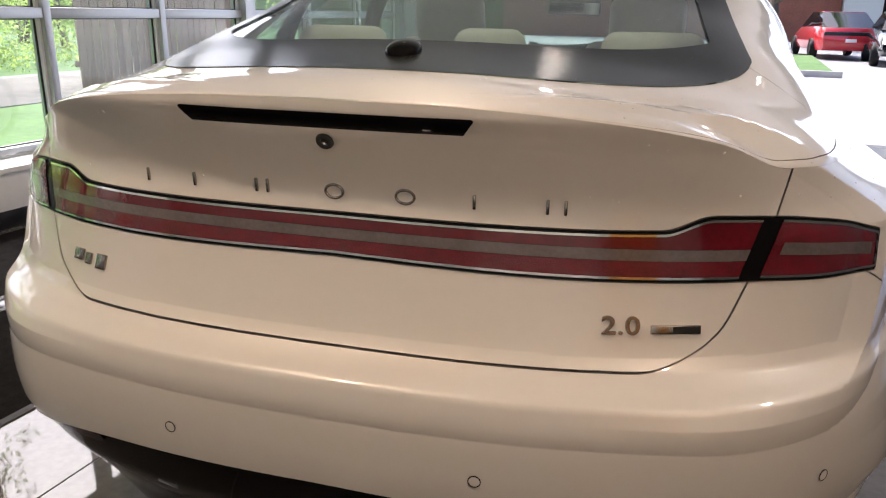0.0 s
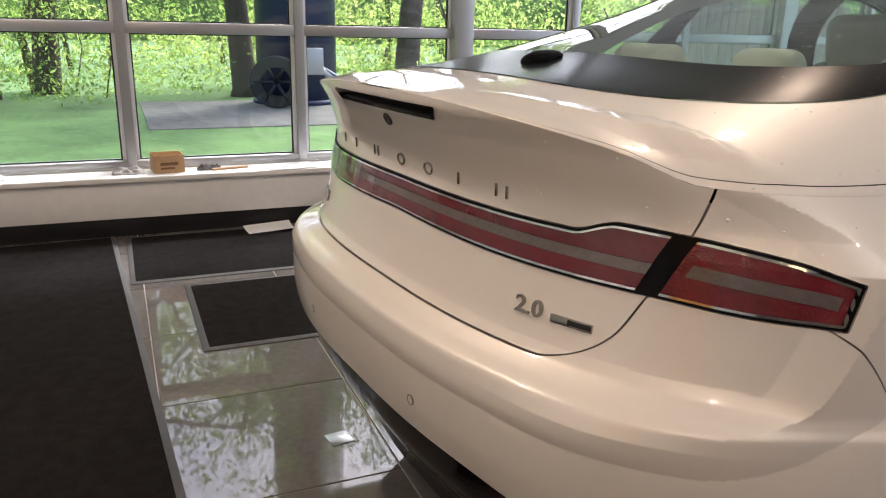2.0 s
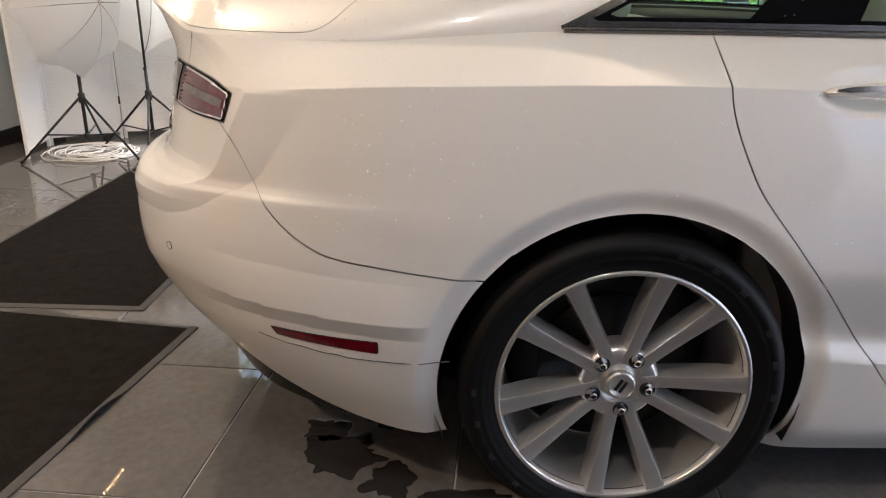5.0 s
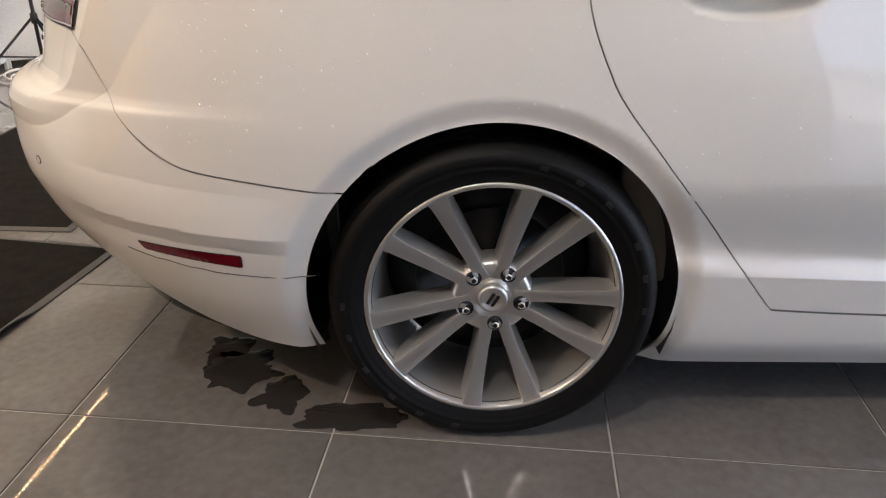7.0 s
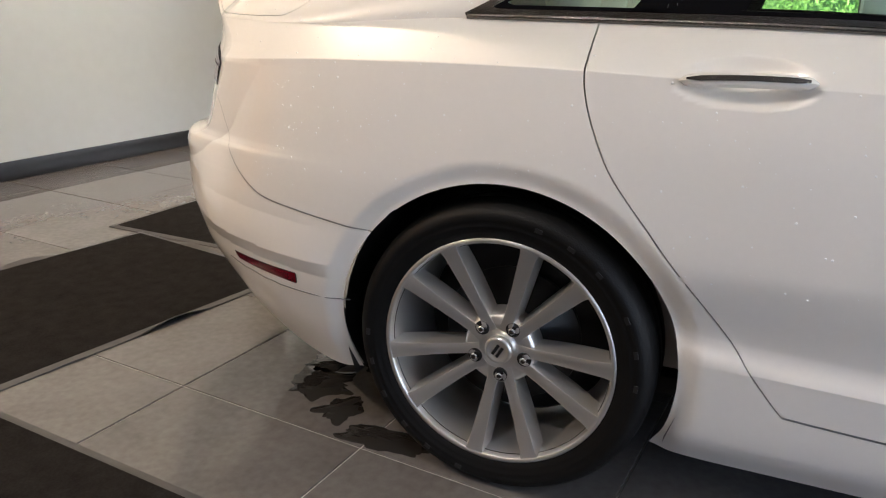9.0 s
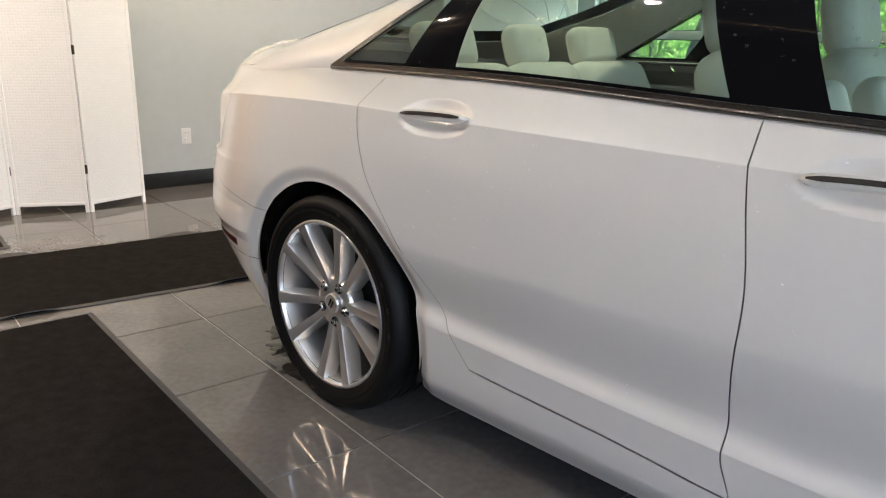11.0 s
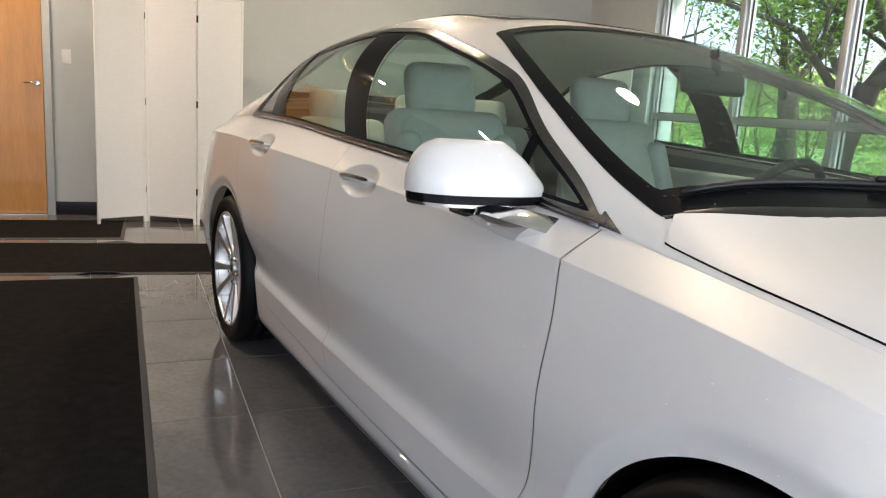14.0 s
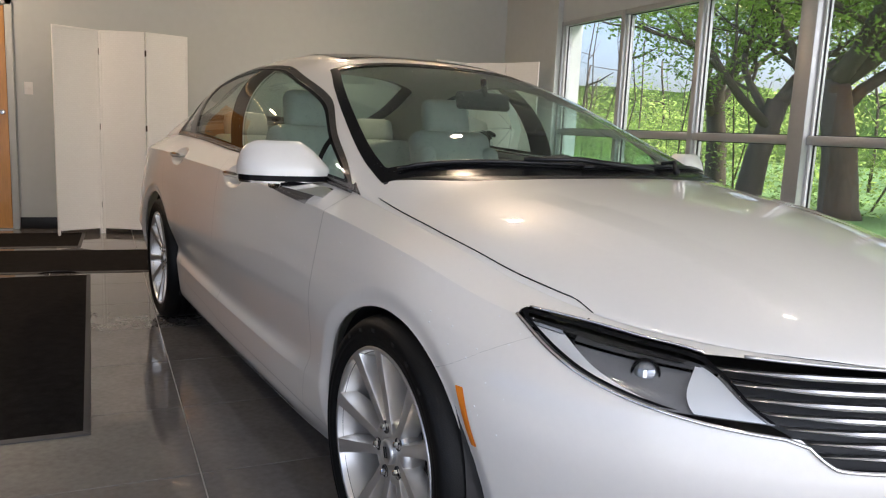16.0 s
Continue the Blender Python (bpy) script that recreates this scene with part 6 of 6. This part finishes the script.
def puddle(cx, cy, r, seed, sx=1.0):
    rr = random.Random(seed)
    off = Vector((rr.uniform(0, 90), 0, 0))
    bm = bmesh.new()
    ring0, ring1 = [], []
    for k in range(72):
        a = 2 * math.pi * k / 72
        q = r * (1 + .55 * noise.noise(Vector((math.cos(a) * 1.6, math.sin(a) * 1.6, 0)) + off) + .22 * noise.noise(Vector((math.cos(a) * 4, math.sin(a) * 4, 2)) + off))
        ring0.append(bm.verts.new((cx + sx * q * math.cos(a), cy + q * math.sin(a), .0002)))
        ring1.append(bm.verts.new((cx + sx * (q - .006) * math.cos(a), cy + (q - .006) * math.sin(a), .0014)))
    for k in range(72):
        bm.faces.new((ring0[k], ring0[(k + 1) % 72], ring1[(k + 1) % 72], ring1[k]))
    bm.faces.new(ring1)
    return tagged(part("puddle", bm, M_WATER, None, "", 80), "thin puddle of dripped water on the tiles beside the rear wheel", "puddle", "puddles")


for c in ((.70, -.55, .10, 1, .9), (.80, -.42, .06, 2, 1.1), (.86, -.24, .13, 3, .42), (.60, -.62, .06, 5, 1.0), (.50, -.45, .07, 9, 1.0)):
    puddle(*c)

# ---- back wall fittings ----
door = thing("door_1", "closed honey-coloured oak veneer door in a pale frame", "door", kind="structure", m=pose(1.955, Y_BACK, 0))
part("leaf", boxed(0, .002, .012, .90, .030, 2.06, .003), M_DOOR, door, "oak veneer door leaf", None)
for c in ((-.062, .0, 0, -.004, .045, 2.125), (.904, .0, 0, .962, .045, 2.125), (-.062, .0, 2.068, .962, .045, 2.125)):
    part("casing", boxed(*c, .004), M_WALL, door, "pale door casing")
part("threshold", boxed(-.004, .0, 0, .904, .06, .010, .003), M_ALLOY_DARK, door)
hdl = part("lever_handle", tubed([(.045, .08, 1.10), (.09, .083, 1.10), (.14, .08, 1.097)], [.009, .008, .007], 10), M_CHROME, door, "chrome lever handle")
part("rose", lathed([(.0, .052), (.018, .05), (.026, .04), (.03, .03)], 24, "z", pose(.045, 0, 1.10, -90)), M_CHROME, hdl)
sw_ = thing("light_switch", "white light switch plate on the wall", "light switch", m=pose(1.78, Y_BACK, 1.33))
part("plate", boxed(-.036, 0, -.058, .036, .006, .058, .003), M_WHITEWOOD, sw_)
part("rocker", boxed(-.010, .006, -.018, .010, .011, .018, .002), M_PAPER, sw_)
so = thing("wall_socket", "white double wall socket above the baseboard", "socket", m=pose(-.067, Y_BACK, .37))
part("plate", boxed(-.037, 0, -.058, .037, .006, .058, .003), M_WHITEWOOD, so)
for z in (-.024, .024):
    rc = part("receptacle", boxed(-.017, .006, z - .014, .017, .0085, z + .014, .004), M_PAPER, so)
    for x in (-.007, .007):
        part("slot", boxed(x - .0012, .0085, z - .004, x + .0012, .009, z + .006, .0002, 1), M_BLACK, rc)


# ---- outdoors ----
def leaves(bm_v, bm_f, c, r, n, size, rr, flat=1.0):
    """n small leaves scattered in a ball."""
    for _ in range(n):
        while True:
            p = Vector((rr.uniform(-1, 1), rr.uniform(-1, 1), rr.uniform(-1, 1)))
            if p.length < 1:
                break
        p = c + Vector((p.x * r, p.y * r, p.z * r * flat))
        a = Vector((rr.gauss(0, 1), rr.gauss(0, 1), rr.gauss(0, 1))).normalized()
        b = a.orthogonal().normalized()
        s = size * rr.uniform(.6, 1.4)
        k = len(bm_v)
        bm_v.extend([p - a * s, p + b * s * .45, p + a * s, p - b * s * .45])
        bm_f.append((k, k + 1, k + 2, k + 3))


def branch(bm, p, d, r, length, depth, rr, tips):
    pts, rs = [p.copy()], [r]
    n = 6
    for i in range(n):
        d = (d + Vector((rr.gauss(0, .12), rr.gauss(0, .12), rr.gauss(0, .06) + .03))).normalized()
        p = p + d * (length / n)
        pts.append(p.copy()), rs.append(r * (1 - .45 * (i + 1) / n))
        if depth <= 2 and i >= 2:
            tips.append((p.copy(), depth))
    tube(bm, pts, rs, 9 if depth > 1 else 6, True)
    if depth:
        for k in range(3 if depth > 1 else 2):
            q = pts[n - k - (1 if k else 0)]
            nd = (d + Vector((rr.gauss(0, .65), rr.gauss(0, .65), rr.gauss(.05, .3)))).normalized()
            branch(bm, q, nd, rs[-1] * (.9 if k == 0 else .7), length * rr.uniform(.6, .85), depth - 1, rr, tips)


def tree(x, y, r, h, seed, label, lean=(0, 0), dens=60, leaf_r=.7, material=None, size=.045):
    rr = random.Random(seed)
    ob = thing("tree", label, "tree", "trees outside the windows", pose(x, y, -.06))
    bm, tips = bmesh.new(), []
    p = Vector((0, 0, 0))
    tube(bm, [Vector((0, 0, -.1)), Vector((0, 0, .15)), Vector((lean[0] * .3, lean[1] * .3, h * .5)), Vector((lean[0], lean[1], h))], [r * 1.5, r * 1.12, r * .95, r * .85], 12)
    for k in range(4):
        a = rr.uniform(0, 6.3) if k else 2.4
        branch(bm, Vector((lean[0], lean[1], h * (.97 if k < 2 else .72))), Vector((math.cos(a + 1.7 * k) * .9, math.sin(a + 1.7 * k) * .9, .75)).normalized(), r * (.62 if k < 2 else .45), h * .95, 3, rr, tips)
    part("trunk", bm, M_BARK, ob, "dark rough trunk and limbs", 50)
    vv, ff = [], []
    for c, dep in tips:
        if rr.random() < .8:
            leaves(vv, ff, c + Vector((rr.gauss(0, .25), rr.gauss(0, .25), rr.gauss(0, .2))), leaf_r * rr.uniform(.5, 1.1), dens, size, rr, .6)
    me = bpy.data.meshes.new("crown")
    me.from_pydata([tuple(v) for v in vv], [], ff)
    me.materials.append(material or M_LEAF)
    part("crown", me, None, ob, "crown of fresh green leaves")
    return ob


tree(-13.5, -2.6, .21, 2.9, 5, "tree with a dark trunk and fresh leaves", (.2, .3), 52, .7, M_LEAF2)
tree(-10.2, -4.3, .29, 2.3, 8, "broad tree with a thick dark trunk and fresh leaves", (.1, -.3), 50)
tree(-9.5, -5.65, .22, 1.95, 11, "forked tree with dark limbs and fresh leaves", (-.2, .3), 50)
tree(-13.0, 3.83, .23, 3.0, 21, "slender tree with light green leaves", (0, .3), 40, .6, M_LEAF2)
tree(-11.5, -8.5, .22, 2.5, 31, "tree with light green leaves at the wood's edge", (.3, 0), 40, .8, M_LEAF2)
tree(-12.5, .6, .20, 3.0, 41, "tall tree at the wood's edge", (.1, -.3), 40, .8, M_LEAF)

# the wood behind the lawn: low bank of undergrowth, saplings and leaf masses
rr = random.Random(77)
vv, ff = [], []
for i in range(900):
    y = rr.uniform(-34, 26)
    d = rr.random() ** .7
    c = Vector((-14.5 - 11 * d - .05 * abs(y), y, rr.uniform(-.1, 1.2 + 3.4 * d)))
    leaves(vv, ff, c, rr.uniform(.5, 1.2), 46, rr.uniform(.055, .10), rr, .8)
for i in range(1150):
    y = rr.uniform(-26, 12)
    d = rr.random()
    c = Vector((-10.4 - 3.6 * d - (2.0 if y > -1.5 else 0), y, -.05 + 2.5 * rr.random() ** 1.6 * (.5 + .5 * d)))
    leaves(vv, ff, c, rr.uniform(.25, .6), 46, rr.uniform(.022, .05), rr, .9)
for half, mt in ((0, M_LEAF2), (1, M_LEAF)):
    sel = [f for i, f in enumerate(ff) if (i // 46) % 2 == half]
    me = bpy.data.meshes.new("woodland_leaves")
    idx = sorted({k for f in sel for k in f})
    remap = {k: i for i, k in enumerate(idx)}
    me.from_pydata([tuple(vv[k]) for k in idx], [], [tuple(remap[k] for k in f) for f in sel])
    me.materials.append(mt)
    tagged(part("woodland_leaves", me, None), "dense light green spring foliage of a wood", "woods", kind="stuff")
bm = bmesh.new()
for i in range(75):
    x, y = (-14 - rr.random() * 11, rr.uniform(-32, 24)) if i < 50 else (-10.8 - rr.random() * 3.2, rr.uniform(-22, -1.6))
    h = rr.uniform(3.5, 8)
    w = rr.uniform(.03, .13) if i < 50 else rr.uniform(.012, .03)
    bend = [Vector((x, y, -.2))]
    for k in range(5):
        bend.append(bend[-1] + Vector((rr.gauss(0, .12), rr.gauss(0, .16), h / 5)))
    tube(bm, bend, [w * (1 - .13 * k) for k in range(6)], 6)
    for k in (2, 3, 4):
        d = Vector((rr.gauss(0, .5), rr.gauss(0, .9), rr.uniform(.2, .7)))
        tube(bm, [bend[k], bend[k] + d * .5, bend[k] + d + Vector((0, 0, .15))], [w * .5, w * .35, w * .15], 5)
tagged(part("woodland_trunks", bm, M_BARK), "thin bare trunks of a young wood", "woods", kind="stuff")
# a plain far backdrop of hazy green wood
bm, rows = bmesh.new(), []
for k in range(41):
    a = radians(95 + 190 * k / 40)
    rows.append([bm.verts.new((52 * math.cos(a) - 2, 52 * math.sin(a), z)) for z in (-1, 4.8 + 1.6 * noise.noise(Vector((k * .9, 0, 0))))])
for a, b in zip(rows, rows[1:]):
    bm.faces.new((a[0], b[0], b[1], a[1]))
tagged(part("backdrop", bm, mat("far_wood", (.17, .24, .07), .9, vary=.6, scale=3.0), None, "", None), "hazy far edge of the wood", "backdrop", kind="structure")
tagged(part("pavement", boxed(-11.6, -1.2, -.10, -8.2, 14, -.045, .01), mat("weathered_path", (.20, .19, .165), .9, vary=.35, scale=7, bump=.6, bscale=60)), "pale concrete path across the lawn", "pavement", kind="structure")

# navy column with a black hose reel
col = thing("blue_column", "navy blue steel column outside on the path", "column", m=pose(-11.2, 1.25, -.05))
part("shaft", lathed([(.0, 0), (.64, 0), (.64, 7.5), (.0, 7.5)], 40), M_BLUE, col)
part("base_ring", lathed([(.64, 0), (.72, .0), (.72, .06), (.64, .08)], 40), M_BLUE, col)
reel = thing("hose_reel", "black cable reel leaning at the column", "cable reel", m=pose(-10.35, .75, -.045, 90, 0, 74))
part("rim", lathed([(.22, -.14), (.37, -.14), (.39, -.12), (.39, -.10), (.25, -.09), (.25, .09), (.39, .10), (.39, .12), (.37, .14), (.22, .14)], 40, "z", pose(0, .39, 0)), M_PLASTIC, reel, "black reel flanges")
for k in range(6):
    a = k * math.pi / 3
    part("spoke", tubed([(.04 * math.cos(a), .39 + .04 * math.sin(a), .12), (.34 * math.cos(a), .39 + .34 * math.sin(a), .12)], .025, 8), M_BLACK, reel)
for i, dy in enumerate((1.35, 1.6)):
    tagged(part("pipe", tubed([(-10.3, .7 + dy * .35, .75 - .1 * i), (-10.2, .7 + dy, .0)], .05, 10), M_BLUE if i else M_FRAME), "slanting steel pipe beside the column", "pipe", "pipes")
tagged(part("junction_box", boxed(-10.35, 1.15, .45, -10.2, 1.45, .85, .02), M_FRAME), "grey junction box on the column", "junction box")

# snow plough parked on the grass outside
plough = thing("snow_plough", "red snow plough blade with a black lamp mast", "snow plough", m=pose(-7.5, 2.0, -.06))
bm, rows = bmesh.new(), []
for t in arc(0, 1, 12):
    a = radians(-50 + 100 * t)
    px, pz = -.22 + .20 * math.cos(a) * 1.2, .37 + .37 * math.sin(a) / math.sin(radians(50)) * .92
    rows.append([bm.verts.new(c) for c in ((px, .0, pz), (px, .95, pz), (px - .03, .95, pz), (px - .03, .0, pz))])
for p, q in zip(rows, rows[1:]):
    for k in range(4):
        bm.faces.new((p[k], p[(k + 1) % 4], q[(k + 1) % 4], q[k]))
bm.faces.new(rows[0]), bm.faces.new(rows[-1][::-1])
bmesh.ops.recalc_face_normals(bm, faces=bm.faces[:])
part("blade", bm, mat("red_plough_paint", (.36, .012, .022), .35, vary=.25, scale=12, coat=.3), plough, "curved red steel blade", 60)
part("frame", boxed(-.05, .02, .0, .30, .80, .09, .02), M_BLACK, plough, "black steel frame")
part("mast", boxed(.05, .41, .08, .13, .49, .86, .012), M_BLACK, plough, "black lamp mast")
part("lamp_box", boxed(.02, .30, .80, .16, .56, .95, .02), M_BLACK, plough, "black work lamp")
part("hydraulic_arm", tubed([(.10, .45, .62), (.14, .62, .50), (.16, .78, .48)], .025, 8), M_BLACK, plough)

# board fence
fn = thing("fence", "weathered brown board fence beyond the lawn", "fence", m=pose(-8.5, 6.6, -.06, 0, 0, 0))
M_BOARD = mat("weathered_board", (.30, .22, .15), .85, vary=.3, scale=20, bump=.5, random_tone=.2, stretch=(1, 1, .2))
bme = mesh_of("board", boxed(-.011, -.068, .05, .011, .068, 1.75, .006), M_BOARD, 30)
for i in range(26):
    b = part("board", bme, None, fn)
    b.location = (random.uniform(-.01, .01), i * .15, random.uniform(-.03, .03))
for z in (.4, 1.35):
    part("rail", boxed(-.06, -.1, z, -.012, 3.9, z + .09, .005), M_BOARD, fn)


# street scene before the open front
def far_car(x, y, rot, color, label, L=4.8, W=1.88, H=1.45, pickup=False):
    ob = thing("parked_car", label, "car", "parked cars", pose(x, y, -.05, 0, 0, rot))
    paint = mat("far_paint", color, .25, coat=1.0)
    prof = [(-L / 2, .45, .80), (-L / 2 + .1, .30, .98 if not pickup else 1.1), (-L / 2 + .9, .28, 1.0 if not pickup else 1.15), (0, .28, .98 if not pickup else 1.15), (L / 2 - 1.2, .28, .95), (L / 2 - .2, .30, .78), (L / 2, .42, .62)]
    bm, rows = bmesh.new(), []
    for yy, z0, z1 in prof:
        w = W / 2 * (1 - .14 * (abs(yy) / (L / 2)) ** 6)
        rows.append([bm.verts.new((s * a, yy, z)) for s, a, z in ((-1, w * .94, z0), (-1, w, z0 + .2), (-1, w * .98, z1 - .15), (-1, w * .88, z1), (1, w * .88, z1), (1, w * .98, z1 - .15), (1, w, z0 + .2), (1, w * .94, z0))])
    for a, b in zip(rows, rows[1:]):
        for j in range(8):
            bm.faces.new((a[j], a[(j + 1) % 8], b[(j + 1) % 8], b[j]))
    bm.faces.new(rows[0]), bm.faces.new(rows[-1][::-1])
    bmesh.ops.recalc_face_normals(bm, faces=bm.faces[:])
    part("body", bm, paint, ob, "", 50)
    bm, rows = bmesh.new(), []
    y0, y1 = (-.2, 1.4) if pickup else (-L / 2 + .45, 1.25)
    for yy, z, k in ((y0, .97, .86), (y0 + (.15 if pickup else .85), H + (.3 if pickup else 0), .66), (.55, H + (.3 if pickup else 0), .66), (y1, .97, .84)):
        rows.append([bm.verts.new((s * W / 2 * k, yy, zz)) for s, zz in ((-1, .9), (-1, z), (1, z), (1, .9))])
    for a, b in zip(rows, rows[1:]):
        for j in range(4):
            bm.faces.new((a[j], a[(j + 1) % 4], b[(j + 1) % 4], b[j]))
    part("cabin", bm, M_PIANO, ob, "dark glazed cabin", 30)
    part("roof", boxed(-W * .32, y0 + (.2 if pickup else .9), H - .015 + (.3 if pickup else 0), W * .32, .52, H + .02 + (.3 if pickup else 0), .015), paint, ob)
    for sx in (-1, 1):
        for wy in (-L / 2 + 1.0, L / 2 - .95):
            wl = part("wheel", lathed([(.0, .02), (.2, .03), (.22, .0), (.30, .02), (.33, -.04), (.33, -.18), (.0, -.2)], 24, "x", pose(sx * (W / 2 + .01), wy, .33) @ Matrix.Diagonal((sx, 1, 1, 1))), M_RUBBER, ob, "dark wheel")
    part("lamp_bar", boxed(-W * .42, -L / 2 - .005, .74, W * .42, -L / 2 + .05, .86, .02), M_BLACK if not pickup else M_RED, ob, "dark tail lamp bar")
    part("number_plate", boxed(-.16, -L / 2 - .012, .55, .16, -L / 2 - .002, .65, .004), M_PAPER, ob, "white number plate")
    return ob


far_car(2.95, 27.5, 8, (.55, .02, .03), "bright red coupe parked across the lot")
far_car(4.6, 24.0, 178, (.02, .02, .022), "black car parked across the lot")
far_car(5.3, 15.5, 176, (.45, .46, .47), "silver pickup parked before the building", 5.4, 1.95, 1.5, True)
isl = tagged(part("lawn_island", boxed(-8, 17.2, -.06, 2.3, 25.2, .08, .04), M_GRASS), "raised grass island in the lot", "lawn", kind="structure")
tagged(part("kerb", boxed(-8.15, 17.05, -.06, 2.45, 17.19, .09, .02), M_CONCRETE), "pale concrete kerb", "kerb", kind="structure")
M_BRICK = mat("red_brick_wall", (.26, .10, .07), .85, vary=.25, scale=12, bump=.4)
hs = thing("brick_building", "low red brick building with a pale neighbour wing", "building", m=pose(0, 44, -.05))
part("wall", boxed(-14, 0, 0, 4.4, 8, 4.2, .02), M_BRICK, hs, "red brick wall")
part("roof", boxed(-14.4, -.4, 4.2, 4.8, 8.4, 4.5, .03), M_BLACK, hs)
part("wing", boxed(4.45, -1, 0, 22, 8, 6.5, .02), M_WALL, hs, "pale rendered wing")
for i in range(5):
    wv = part("window", boxed(6.2 + i * 3, -1.05, 1.2, 7.6 + i * 3, -.98, 3.2, .01), M_PIANO, hs, "dark window")
    part("frame", boxed(6.1 + i * 3, -1.08, 1.1, 7.7 + i * 3, -1.04, 1.2, .01), M_WHITEWOOD, wv)
tree(-3.5, 30, .22, 2.2, 61, "street tree before the brick building", (.2, .1), 40, .9, M_LEAF, .09)
tree(1.2, 36, .22, 2.4, 63, "street tree before the brick building", (-.2, .1), 40, .9, M_LEAF, .09)

# ---- floor tiles ----
tm = boxed(-.5, -.5, -.0095, .5, .5, 0, 0)
bmesh.ops.bevel(tm, geom=[e for e in tm.edges if all(v.co.z > -.001 for v in e.verts)], offset=.0022, segments=1, affect="EDGES")
tile_mesh = mesh_of("tile", tm, M_TILE, None)
i0, i1 = math.floor((X_WIN - TX) / TILE), math.ceil((X_R - TX) / TILE)
j0, j1 = math.floor((Y_BACK - TY) / TILE), math.ceil((Y_FACADE + .1 - TY) / TILE)
for i in range(i0, i1):
    for j in range(j0, j1):
        xa, xb = max(TX + i * TILE, X_WIN - .1), min(TX + (i + 1) * TILE, X_R)
        ya, yb = max(TY + j * TILE, Y_BACK), min(TY + (j + 1) * TILE, Y_FACADE + .1)
        if xb - xa > .02 and yb - ya > .02:
            t = part("tile", tile_mesh, None, floor)
            t.location = ((xa + xb) / 2, (ya + yb) / 2, random.uniform(-.0003, .0003))
            t.scale = (xb - xa - .0045, yb - ya - .0045, 1)
